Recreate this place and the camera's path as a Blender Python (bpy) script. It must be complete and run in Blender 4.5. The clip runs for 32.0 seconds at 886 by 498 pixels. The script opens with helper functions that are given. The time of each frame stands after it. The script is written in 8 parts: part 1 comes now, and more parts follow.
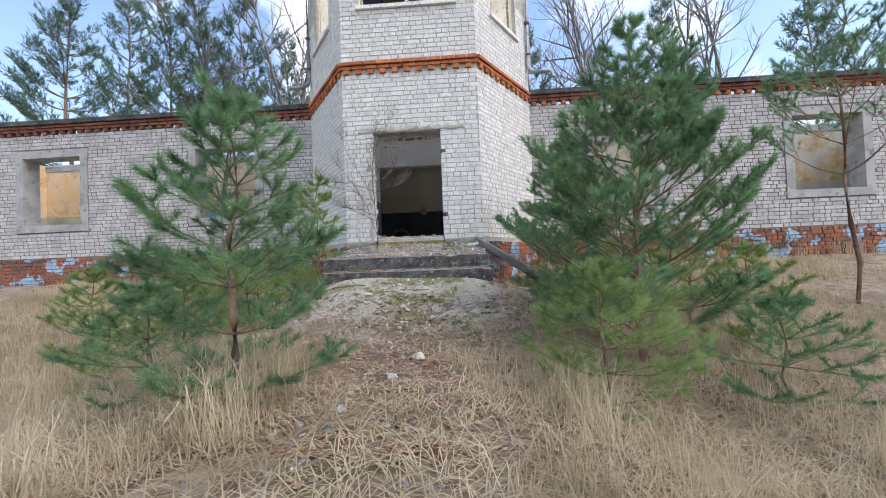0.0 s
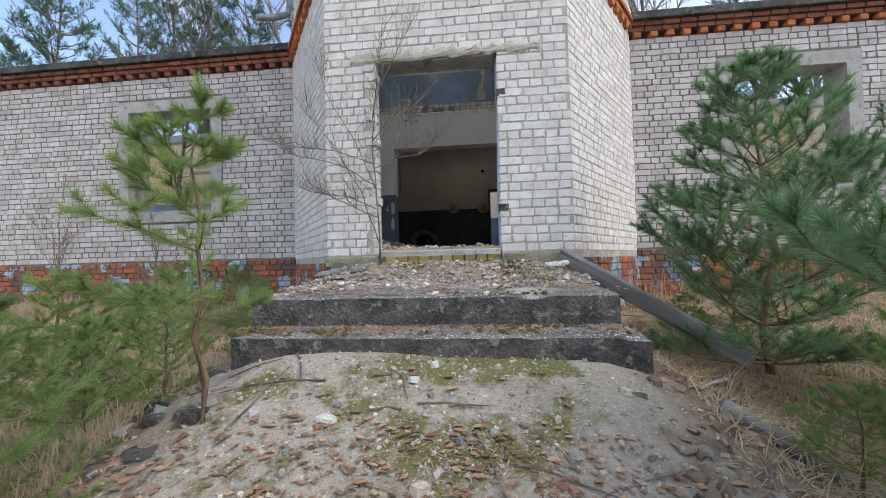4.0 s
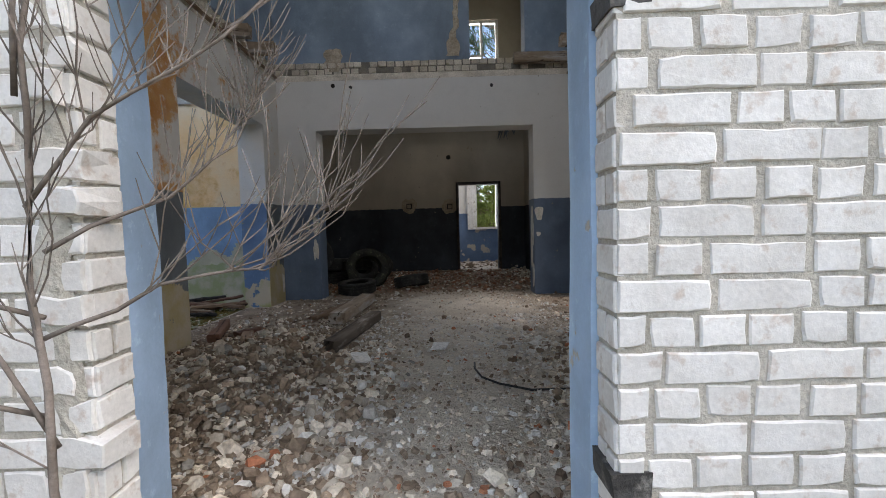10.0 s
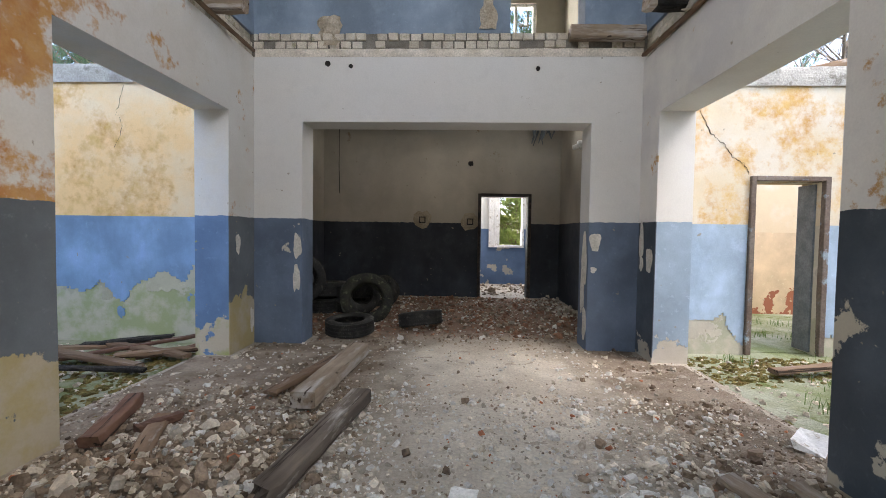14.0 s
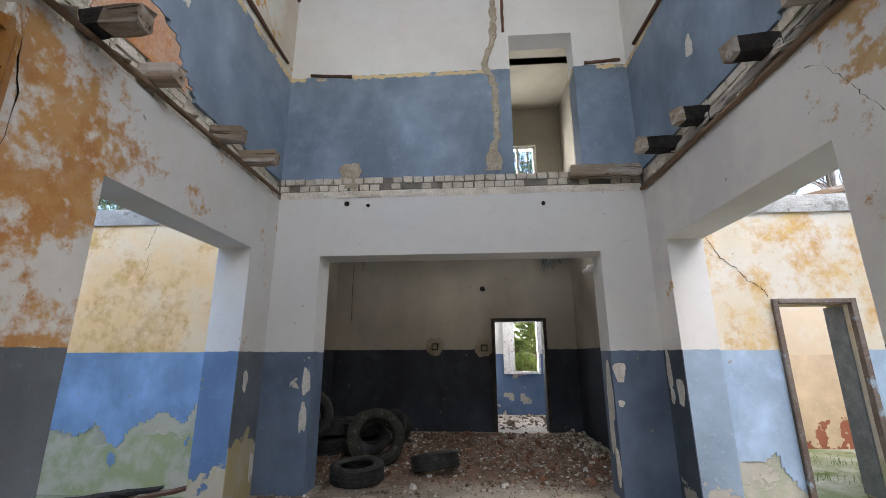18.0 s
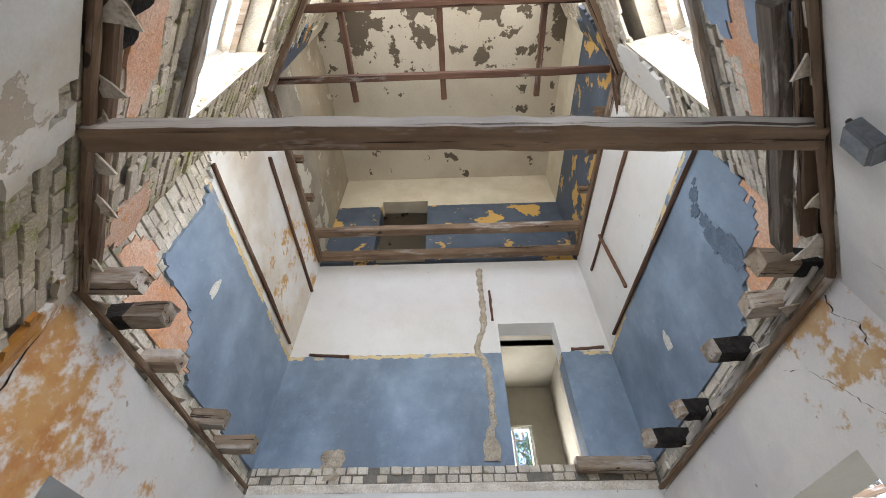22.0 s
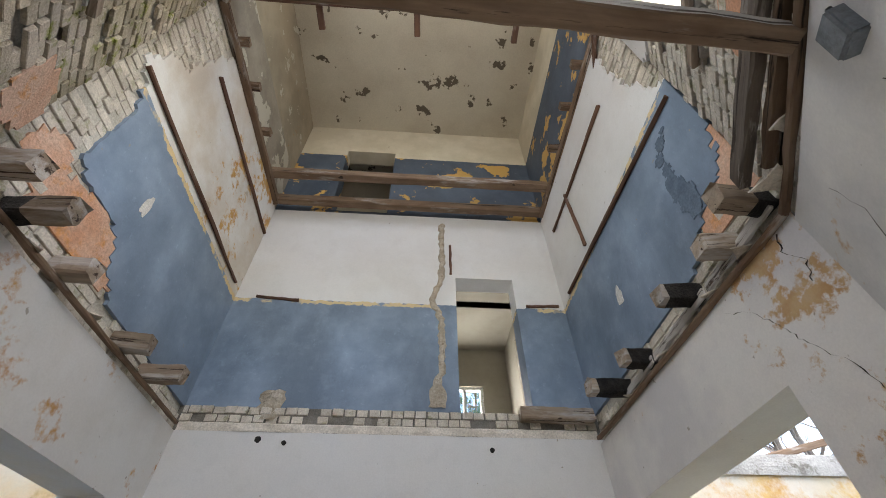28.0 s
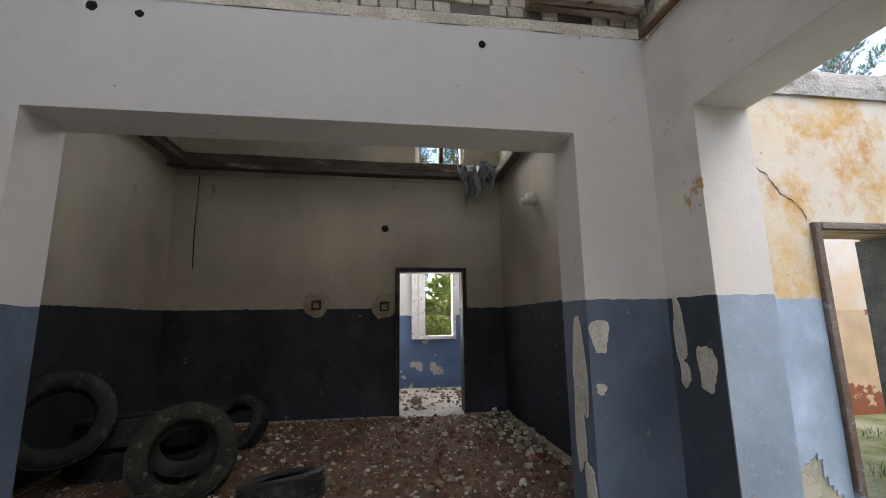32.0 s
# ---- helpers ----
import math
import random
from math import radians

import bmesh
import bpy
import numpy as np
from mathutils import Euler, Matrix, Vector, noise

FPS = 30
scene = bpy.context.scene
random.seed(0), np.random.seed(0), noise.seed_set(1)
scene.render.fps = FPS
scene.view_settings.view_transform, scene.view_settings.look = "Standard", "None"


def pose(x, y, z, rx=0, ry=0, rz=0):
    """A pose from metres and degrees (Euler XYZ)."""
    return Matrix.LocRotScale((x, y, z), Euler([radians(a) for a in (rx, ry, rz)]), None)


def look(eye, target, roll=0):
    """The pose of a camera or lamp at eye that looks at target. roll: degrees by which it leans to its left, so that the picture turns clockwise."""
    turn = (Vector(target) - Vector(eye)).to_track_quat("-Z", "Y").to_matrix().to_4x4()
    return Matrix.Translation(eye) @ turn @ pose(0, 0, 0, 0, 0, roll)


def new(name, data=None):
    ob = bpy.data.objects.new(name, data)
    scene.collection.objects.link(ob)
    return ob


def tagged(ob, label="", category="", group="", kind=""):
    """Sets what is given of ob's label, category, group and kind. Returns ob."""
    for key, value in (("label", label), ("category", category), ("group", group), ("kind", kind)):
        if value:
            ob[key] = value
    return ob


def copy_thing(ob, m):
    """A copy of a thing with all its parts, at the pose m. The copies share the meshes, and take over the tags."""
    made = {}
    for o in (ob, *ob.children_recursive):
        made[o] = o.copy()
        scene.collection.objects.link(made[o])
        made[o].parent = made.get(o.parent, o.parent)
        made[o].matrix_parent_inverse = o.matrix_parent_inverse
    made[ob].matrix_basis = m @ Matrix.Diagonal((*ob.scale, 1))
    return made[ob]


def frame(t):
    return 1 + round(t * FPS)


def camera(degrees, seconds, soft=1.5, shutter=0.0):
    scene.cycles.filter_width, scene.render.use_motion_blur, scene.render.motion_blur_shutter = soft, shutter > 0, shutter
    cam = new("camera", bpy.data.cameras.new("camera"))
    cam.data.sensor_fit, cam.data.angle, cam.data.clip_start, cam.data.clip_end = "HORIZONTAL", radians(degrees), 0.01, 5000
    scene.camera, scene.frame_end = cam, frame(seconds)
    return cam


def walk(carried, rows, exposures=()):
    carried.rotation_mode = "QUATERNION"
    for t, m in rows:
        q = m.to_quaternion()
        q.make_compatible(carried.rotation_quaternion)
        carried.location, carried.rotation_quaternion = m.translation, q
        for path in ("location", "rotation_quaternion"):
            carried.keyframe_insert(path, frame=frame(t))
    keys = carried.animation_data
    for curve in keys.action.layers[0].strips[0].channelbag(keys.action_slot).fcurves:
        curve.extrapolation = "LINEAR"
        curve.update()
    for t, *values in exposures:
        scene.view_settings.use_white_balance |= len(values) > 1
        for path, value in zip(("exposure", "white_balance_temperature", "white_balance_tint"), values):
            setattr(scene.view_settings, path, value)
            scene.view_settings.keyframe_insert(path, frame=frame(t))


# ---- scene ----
cam = camera(93.3, 32.0, soft=0.9)
PATH = [
    (0, (1.106, -8.402, -0.426), (0.994, -6.405, -0.378), -2.31),
    (0.5, (1.072, -7.925, -0.338), (0.956, -5.928, -0.317), -2.27),
    (1, (0.983, -7.446, -0.306), (0.871, -5.449, -0.309), -2.37),
    (1.5, (0.944, -6.971, -0.287), (0.833, -4.974, -0.306), -2.25),
    (2, (0.947, -6.511, -0.236), (0.845, -4.514, -0.265), -1.91),
    (2.5, (0.875, -6.036, -0.206), (0.774, -4.039, -0.237), -2.13),
    (3, (0.839, -5.573, -0.203), (0.707, -3.577, -0.227), -1.79),
    (3.5, (0.74, -5.132, -0.179), (0.549, -3.141, -0.17), -1.22),
    (4, (0.557, -4.65, -0.104), (0.33, -2.664, -0.046), -1.44),
    (4.5, (0.457, -4.152, 0.006), (0.271, -2.167, 0.159), -1.52),
    (6.5, (0.339, -2.86, 0.456), (0.318, -0.861, 0.5), -1.36),
    (7, (0.279, -2.513, 0.483), (0.272, -0.513, 0.505), -1.35),
    (7.5, (0.281, -2.167, 0.66), (0.236, -0.168, 0.694), -1.37),
    (8, (0.236, -1.91, 0.756), (0.216, 0.09, 0.774), -1.31),
    (8.5, (0.168, -1.735, 0.885), (0.162, 0.265, 0.882), -1.32),
    (9, (0.188, -1.527, 1.016), (0.157, 0.473, 0.982), -1.1),
    (9.5, (0.232, -1.354, 1.054), (0.199, 0.644, 0.972), -1.49),
    (10, (0.235, -1.092, 1.178), (0.219, 0.906, 1.074), -1.54),
    (10.5, (0.247, -0.943, 1.236), (0.248, 1.053, 1.106), -1.72),
    (11, (0.279, -0.628, 1.231), (0.258, 1.366, 1.083), -1.09),
    (11.5, (0.256, -0.364, 1.239), (0.176, 1.629, 1.09), -0.91),
    (12, (0.177, -0.094, 1.267), (0.068, 1.9, 1.142), -0.84),
    (12.5, (0.136, 0.081, 1.256), (0.031, 2.076, 1.151), -0.32),
    (13, (0.107, 0.35, 1.275), (-0.004, 2.345, 1.187), 0.28),
    (13.5, (0.126, 0.539, 1.374), (0.039, 2.535, 1.286), 0.93),
    (15.5, (0.069, 0.661, 1.487), (0.027, 2.658, 1.577), 0.06),
    (16, (0.076, 0.643, 1.505), (-0.0, 2.635, 1.666), -0.1),
    (16.5, (0.079, 0.632, 1.508), (-0.031, 2.615, 1.745), 0.01),
    (17, (0.072, 0.639, 1.519), (-0.063, 2.61, 1.83), 0.01),
    (17.5, (0.065, 0.646, 1.526), (-0.069, 2.602, 1.921), -0.15),
    (18, (0.079, 0.642, 1.543), (-0.047, 2.575, 2.04), -0.19),
    (18.5, (0.094, 0.636, 1.57), (-0.014, 2.53, 2.203), -0.19),
    (19, (0.077, 0.634, 1.579), (-0.012, 2.475, 2.354), 0.2),
    (19.5, (0.065, 0.645, 1.586), (-0.014, 2.417, 2.508), 0.65),
    (20, (0.056, 0.645, 1.62), (-0.031, 2.336, 2.684), 0.64),
    (20.5, (0.007, 0.609, 1.657), (-0.068, 2.213, 2.85), 0.54),
    (21, (-0.003, 0.607, 1.678), (-0.072, 2.114, 2.991), 0.36),
    (21.5, (-0.002, 0.603, 1.699), (-0.059, 2.002, 3.127), -0.0),
    (22, (0.011, 0.601, 1.713), (-0.033, 1.885, 3.247), -0.03),
    (22.5, (0.017, 0.602, 1.722), (-0.009, 1.753, 3.358), -0.23),
    (23, (0.028, 0.584, 1.738), (0.017, 1.587, 3.468), -0.08),
    (23.5, (0.041, 0.587, 1.744), (0.044, 1.461, 3.543), -0.41),
    (24, (0.055, 0.612, 1.73), (0.073, 1.443, 3.549), -1.2),
    (24.5, (0.076, 0.633, 1.711), (0.092, 1.481, 3.522), -1.37),
    (26.5, (0.116, 0.934, 1.702), (0.148, 1.945, 3.427), -1.11),
    (27, (0.118, 0.9, 1.684), (0.166, 2.017, 3.342), 0.09),
    (27.5, (0.127, 0.908, 1.676), (0.198, 2.142, 3.248), 0.11),
    (28, (0.157, 1.008, 1.615), (0.257, 2.38, 3.068), -0.41),
    (28.5, (0.219, 1.117, 1.552), (0.35, 2.659, 2.819), -1.18),
    (29, (0.28, 1.247, 1.49), (0.405, 2.943, 2.543), -1.81),
    (29.5, (0.271, 1.405, 1.468), (0.399, 3.208, 2.325), -1.81),
    (30, (0.242, 1.721, 1.48), (0.44, 3.59, 2.163), -1.62),
    (30.5, (0.278, 2.046, 1.459), (0.521, 3.955, 2.006), -1.58),
    (31, (0.3, 2.403, 1.472), (0.561, 4.336, 1.911), -1.07),
    (31.5, (0.274, 2.734, 1.48), (0.567, 4.678, 1.849), -1.19),
    (32, (0.349, 3.056, 1.475), (0.624, 5.008, 1.813), -0.81),
]
EXPOSURES = [(0, 1.2, 6600, 12), (2, 1.38, 6700, 12), (4, 1.12, 6800, 12), (7, 1.15, 7000, 12), (8, 1.2, 6950, 12), (9.5, 1.45, 6950, 12), (11, 1.8, 7150, 13), (12, 2.7, 7600, 14), (13, 2.7, 7200, 13), (16, 2.65, 6950, 12), (19, 2.5, 6700, 12), (21, 2.92, 6700, 12), (23, 3.12, 6850, 12), (26.5, 2.9, 6900, 12), (28, 2.65, 6950, 12), (30, 2.05, 7050, 13), (32, 2.3, 7050, 13)]
walk(cam, [(t, look(eye, aim, roll)) for t, eye, aim, roll in PATH], EXPOSURES)

# ---------------------------------------------------------------- world and sun
world = bpy.data.worlds.new("world")
scene.world = world
world.use_nodes = True
_nt = world.node_tree
_nt.nodes.clear()
_out = _nt.nodes.new("ShaderNodeOutputWorld")
_bg = _nt.nodes.new("ShaderNodeBackground")
_sky = _nt.nodes.new("ShaderNodeTexSky")
_sky.sky_type = "NISHITA"
_sky.sun_disc = False
_sky.sun_elevation = radians(51)
_sky.sun_rotation = radians(116.6)
_sky.air_density, _sky.dust_density, _sky.ozone_density = 1.0, 1.2, 1.5
# thin cloud veil over the blue
_tc = _nt.nodes.new("ShaderNodeTexCoord")
_cl = _nt.nodes.new("ShaderNodeTexNoise")
_cl.inputs["Scale"].default_value, _cl.inputs["Detail"].default_value = 2.2, 5
_nt.links.new(_tc.outputs["Generated"], _cl.inputs["Vector"])
_rp = _nt.nodes.new("ShaderNodeValToRGB")
_rp.color_ramp.elements[0].position, _rp.color_ramp.elements[1].position = 0.53, 0.75
_nt.links.new(_cl.outputs["Fac"], _rp.inputs["Fac"])
_mx = _nt.nodes.new("ShaderNodeMix")
_mx.data_type = "RGBA"
_mx.inputs["B"].default_value = (8.6, 9.0, 9.4, 1)
_nt.links.new(_rp.outputs["Color"], _mx.inputs["Factor"])
_nt.links.new(_sky.outputs["Color"], _mx.inputs["A"])
_nt.links.new(_mx.outputs["Result"], _bg.inputs["Color"])
_bg.inputs["Strength"].default_value = 0.15
_nt.links.new(_bg.outputs["Background"], _out.inputs["Surface"])

sun = new("sun", bpy.data.lights.new("sun", "SUN"))
sun.data.energy, sun.data.angle, sun.data.color = 0.55, radians(35), (1.0, 0.97, 0.93)
sun.matrix_world = look((10, -5, 14), (0, 0, 0))


# lamps added to boost sky light in tower and rear-room windows and the entrance
def opening_light(x, y, z, toward, width, height, watts):
    lamp = new("opening_light", bpy.data.lights.new("opening_light", "AREA"))
    lamp.data.shape, lamp.data.size, lamp.data.size_y = "RECTANGLE", width, height
    lamp.data.energy, lamp.data.color = watts, (0.93, 0.97, 1.0)
    lamp.matrix_world = look((x, y, z), (x + toward[0], y + toward[1], z))


opening_light(0.07, 0.04, 5.68, (0, 1), 1.9, 1.7, 9)
opening_light(0.07, 0.04, 9.2, (0, 1), 1.7, 1.75, 5)
opening_light(-2.07, 1.20, 5.68, (0.834, 0.552), 1.2, 1.7, 5)
opening_light(2.11, 1.10, 5.68, (-0.851, 0.526), 1.2, 1.7, 5)
opening_light(-2.07, 1.20, 9.2, (0.834, 0.552), 1.2, 1.75, 3.5)
opening_light(2.11, 1.10, 9.2, (-0.851, 0.526), 1.2, 1.75, 5)
opening_light(-0.02, 0.30, 1.15, (0, 1), 1.2, 2.0, 1.6)
opening_light(1.44, 12.55, 1.85, (0, -1), 0.85, 1.45, 16)
opening_light(1.27, 10.0, 5.3, (0, -1), 0.8, 2.2, 27)

# ---------------------------------------------------------------- materials
class Graph:
    """A small wrapper that builds one node material."""

    def __init__(self, name, rough=0.85, metal=0.0, spec=0.3):
        self.m = bpy.data.materials.new(name)
        self.m.use_nodes = True
        self.t = self.m.node_tree
        self.b = self.t.nodes["Principled BSDF"]
        self.b.inputs["Roughness"].default_value = rough
        self.b.inputs["Metallic"].default_value = metal
        self.b.inputs["Specular IOR Level"].default_value = spec
        self.pos = self.node("ShaderNodeNewGeometry").outputs["Position"]

    def node(self, kind):
        return self.t.nodes.new(kind)

    def link(self, a, b):
        if isinstance(a, (int, float)):
            b.default_value = a
        elif isinstance(a, tuple):
            b.default_value = (*a, 1) if len(a) == 3 else a
        else:
            self.t.links.new(a, b)

    def noise(self, scale, detail=4, rough=0.55, vec=None, stretch=None, offset=0.0):
        n = self.node("ShaderNodeTexNoise")
        n.inputs["Scale"].default_value, n.inputs["Detail"].default_value, n.inputs["Roughness"].default_value = scale, detail, rough
        v = vec or self.pos
        if stretch or offset:
            mp = self.node("ShaderNodeMapping")
            mp.inputs["Scale"].default_value = stretch or (1, 1, 1)
            mp.inputs["Location"].default_value = (offset, offset * 1.7, offset * 0.6)
            self.link(v, mp.inputs["Vector"])
            v = mp.outputs["Vector"]
        self.link(v, n.inputs["Vector"])
        return n.outputs["Fac"]

    def ramp(self, fac, lo, hi):
        """0 below lo, 1 above hi."""
        n = self.node("ShaderNodeMapRange")
        n.inputs["From Min"].default_value, n.inputs["From Max"].default_value = lo, hi
        self.link(fac, n.inputs["Value"])
        return n.outputs["Result"]

    def math(self, op, a, b=0.0):
        n = self.node("ShaderNodeMath")
        n.operation = op
        self.link(a, n.inputs[0])
        self.link(b, n.inputs[1])
        return n.outputs["Value"]

    def mix(self, fac, a, b):
        n = self.node("ShaderNodeMix")
        n.data_type = "RGBA"
        self.link(fac, n.inputs["Factor"])
        self.link(a, n.inputs["A"])
        self.link(b, n.inputs["B"])
        return n.outputs["Result"]

    def scaled(self, col, val):
        n = self.node("ShaderNodeHueSaturation")
        self.link(col, n.inputs["Color"])
        self.link(val, n.inputs["Value"])
        return n.outputs["Color"]

    def random(self):
        a = self.node("ShaderNodeObjectInfo").outputs["Random"]
        b = self.node("ShaderNodeNewGeometry").outputs["Random Per Island"]
        return self.math("FRACT", self.math("ADD", a, b))

    def z(self):
        n = self.node("ShaderNodeSeparateXYZ")
        self.link(self.pos, n.inputs["Vector"])
        return n.outputs

    def bump(self, height, strength, distance=0.01):
        n = self.node("ShaderNodeBump")
        n.inputs["Strength"].default_value, n.inputs["Distance"].default_value = strength, distance
        self.link(height, n.inputs["Height"])
        self.link(n.outputs["Normal"], self.b.inputs["Normal"])

    def done(self, col):
        self.link(col, self.b.inputs["Base Color"])
        return self.m


def plain(name, a, b, scale=3.0, fine=40.0, rough=0.85, bump=0.3, vary=0.25, metal=0.0, c=None, stretch=None, dist=0.01, spec=0.3, grainy=0.5):
    """Two colours in large blotches, fine grain, and piece-by-piece variation."""
    g = Graph(name, rough, metal, spec)
    big = g.ramp(g.noise(scale, 5, stretch=stretch), 0.38, 0.62)
    col = g.mix(big, a, b)
    if c:
        col = g.mix(g.ramp(g.noise(scale * 2.3, 6, 0.65, offset=7.0, stretch=stretch), 0.56, 0.66), col, c)
    grain = g.ramp(g.noise(fine, 5, 0.6, stretch=stretch), 0.25, 0.75)
    val = g.math("ADD", g.math("MULTIPLY", grain, grainy), 1 - grainy / 2)
    if vary:
        val = g.math("MULTIPLY", val, g.math("ADD", g.math("MULTIPLY", g.random(), vary), 1 - vary / 2))
    g.bump(g.math("ADD", grain, g.math("MULTIPLY", big, 0.4)), bump, dist)
    return g.done(g.scaled(col, val))


def painted(name, lower, upper, line=1.6, under=(0.5, 0.47, 0.38), upper2=(0.72, 0.7, 0.66), stain=0.55, peel_lo=0.6, peel_hi=0.66, tint=(0.5, 0.3, 0.1), tinted=0.7, damp=None, damp_z=0.5, seed=0.0, wob=0.03, tint_y=None, soft=0.07, rim=None, mottle=0.0):
    """Old plaster wall painted in two bands: oil paint below the line, limewash above, both peeling."""
    g = Graph(name, 0.8)
    x, y, z = g.z()
    wobble = g.math("MULTIPLY", g.math("SUBTRACT", g.noise(9, 4, offset=seed), 0.5), wob)
    above = g.math("GREATER_THAN", g.math("ADD", z, wobble), line)
    # limewash: old colour coat showing through
    wash = g.mix(g.ramp(g.noise(1.1, 6, 0.6, offset=seed + 3), 0.42, 0.6), upper, upper2)
    field = g.math("ADD", g.noise(1.9, 8, 0.68, offset=seed + 11), g.math("MULTIPLY", g.math("SUBTRACT", g.noise(13, 5, 0.6, offset=seed + 13), 0.5), 0.3))
    if tint_y:
        field = g.math("ADD", field, g.math("MULTIPLY", g.ramp(y, tint_y[1], tint_y[0]), tint_y[2]))
    coat = g.mix(g.ramp(g.noise(4.5, 7, 0.65, offset=seed + 17), 0.42, 0.62), tint, (tint[0] * 0.86, tint[1] * 0.70, tint[2] * 0.60))
    wash = g.mix(g.ramp(field, tinted, tinted + soft), wash, coat)
    wash = g.mix(g.math("MULTIPLY", g.ramp(g.noise(6.5, 6, 0.7, offset=seed + 12), 0.5, 0.72), 0.22), wash, tuple(v * 0.75 for v in upper))
    wash = g.mix(g.math("MULTIPLY", g.ramp(g.noise(0.7, 4, 0.5, offset=seed + 5, stretch=(1, 1, 0.35)), stain, stain + 0.25), 0.45), wash, (0.23, 0.19, 0.14))
    hi_peel = g.ramp(g.noise(2.6, 9, 0.62, offset=seed + 20), peel_hi, peel_hi + 0.012)
    wash = g.mix(hi_peel, wash, under)
    # oil paint: uneven coat
    paint = g.mix(g.ramp(g.noise(1.7, 6, 0.6, offset=seed + 8), 0.35, 0.68), tuple(v * 0.88 for v in lower), tuple(min(1, v * 1.25 + 0.015) for v in lower))
    paint = g.mix(g.math("MULTIPLY", g.ramp(g.noise(14, 5, 0.7, offset=seed + 2), 0.6, 0.75), 0.35), paint, tuple(min(1, v * 2 + 0.08) for v in lower))
    if mottle:
        cloud = g.ramp(g.noise(1.3, 7, 0.62, offset=seed + 40, stretch=(1, 1, 0.6)), 0.42, 0.66)
        paint = g.mix(g.math("MULTIPLY", cloud, mottle), paint, tuple(v * 0.62 for v in lower))
        pale = g.ramp(g.noise(2.6, 7, 0.66, offset=seed + 43), 0.55, 0.75)
        paint = g.mix(g.math("MULTIPLY", pale, mottle * 0.6), paint, tuple(min(1, v * 1.3 + 0.05) for v in lower))
    lo_field = g.noise(1.8, 9, 0.6, offset=seed + 31)
    if damp:
        lo_field = g.math("ADD", lo_field, g.math("MULTIPLY", g.ramp(z, damp_z + 0.45, damp_z - 0.3), 0.3))
    lo_peel = g.ramp(lo_field, peel_lo, peel_lo + 0.012)
    beneath = under
    if damp:
        beneath = g.mix(g.ramp(g.noise(3.1, 6, 0.6, offset=seed + 4), 0.42, 0.58), under, damp)
    paint = g.mix(lo_peel, paint, beneath)
    col = g.mix(above, paint, wash)
    if rim:
        ragged_line = g.math("ADD", z, g.math("MULTIPLY", g.math("SUBTRACT", g.noise(14, 5, 0.6, offset=seed + 50), 0.5), 0.12))
        strip = g.math("MULTIPLY", g.ramp(ragged_line, line - 0.06, line - 0.055), g.ramp(ragged_line, line + 0.005, line))
        col = g.mix(g.math("MULTIPLY", strip, g.ramp(g.noise(2.2, 4, offset=seed + 52), 0.42, 0.47)), col, rim)
    # dust and small pocks
    grain = g.ramp(g.noise(60, 5, 0.65), 0.25, 0.75)
    pock = g.ramp(g.noise(11, 3, 0.5, offset=seed + 14), 0.73, 0.76)
    col = g.mix(g.math("MULTIPLY", pock, 0.8), col, (0.3, 0.27, 0.22))
    col = g.scaled(col, g.math("ADD", g.math("MULTIPLY", grain, 0.10), 0.95))
    peeled = g.mix(above, lo_peel, hi_peel)
    g.bump(g.math("SUBTRACT", g.math("ADD", g.math("MULTIPLY", grain, 0.10), g.math("MULTIPLY", g.noise(5, 6, 0.6), 0.6)), g.math("MULTIPLY", peeled, 0.8)), 0.5, 0.012)
    g.link(g.math("ADD", g.math("MULTIPLY", above, 0.25), 0.62), g.b.inputs["Roughness"])
    return g.done(col)


BRICK = plain("silicate_brick", (0.64, 0.615, 0.575), (0.745, 0.725, 0.69), 6, 70, 0.9, 0.14, 0.15, c=(0.56, 0.49, 0.43), grainy=0.2)
BRICK_WING = plain("silicate_brick_weathered", (0.46, 0.425, 0.405), (0.58, 0.545, 0.52), 3, 60, 0.9, 0.18, 0.22, c=(0.44, 0.40, 0.37), grainy=0.25)
MORTAR = plain("cement_mortar", (0.15, 0.138, 0.12), (0.23, 0.21, 0.18), 5, 60, 0.95, 0.6, 0)
MORTAR_PALE = plain("pale_cement_mortar", (0.40, 0.37, 0.31), (0.54, 0.50, 0.43), 5, 60, 0.95, 0.6, 0)
MORTAR_SMEAR = plain("mortar_smear", (0.40, 0.37, 0.31), (0.50, 0.47, 0.40), 8, 50, 0.95, 0.6, 0.1)
ORANGE = plain("red_brick", (0.42, 0.13, 0.055), (0.50, 0.18, 0.07), 6, 60, 0.9, 0.4, 0.5, c=(0.22, 0.09, 0.06))
DARKRED = plain("dark_red_brick", (0.20, 0.09, 0.06), (0.30, 0.11, 0.07), 5, 60, 0.9, 0.4, 0.5, c=(0.08, 0.06, 0.05))


def plinth_material():
    g = Graph("plinth_brick_with_flaking_blue_paint", 0.85)
    col = g.mix(g.random(), (0.20, 0.10, 0.08), (0.44, 0.14, 0.06))
    flake = g.ramp(g.noise(2.2, 8, 0.62), 0.54, 0.56)
    col = g.mix(flake, col, (0.36, 0.49, 0.60))
    dirt = g.ramp(g.noise(1.1, 5, 0.6, offset=5), 0.50, 0.62)
    col = g.mix(g.math("MULTIPLY", dirt, 0.75), col, (0.10, 0.085, 0.075))
    grain = g.noise(55, 5)
    g.bump(g.math("ADD", grain, flake), 0.45)
    return g.done(g.scaled(col, g.math("ADD", g.math("MULTIPLY", grain, 0.5), 0.75)))


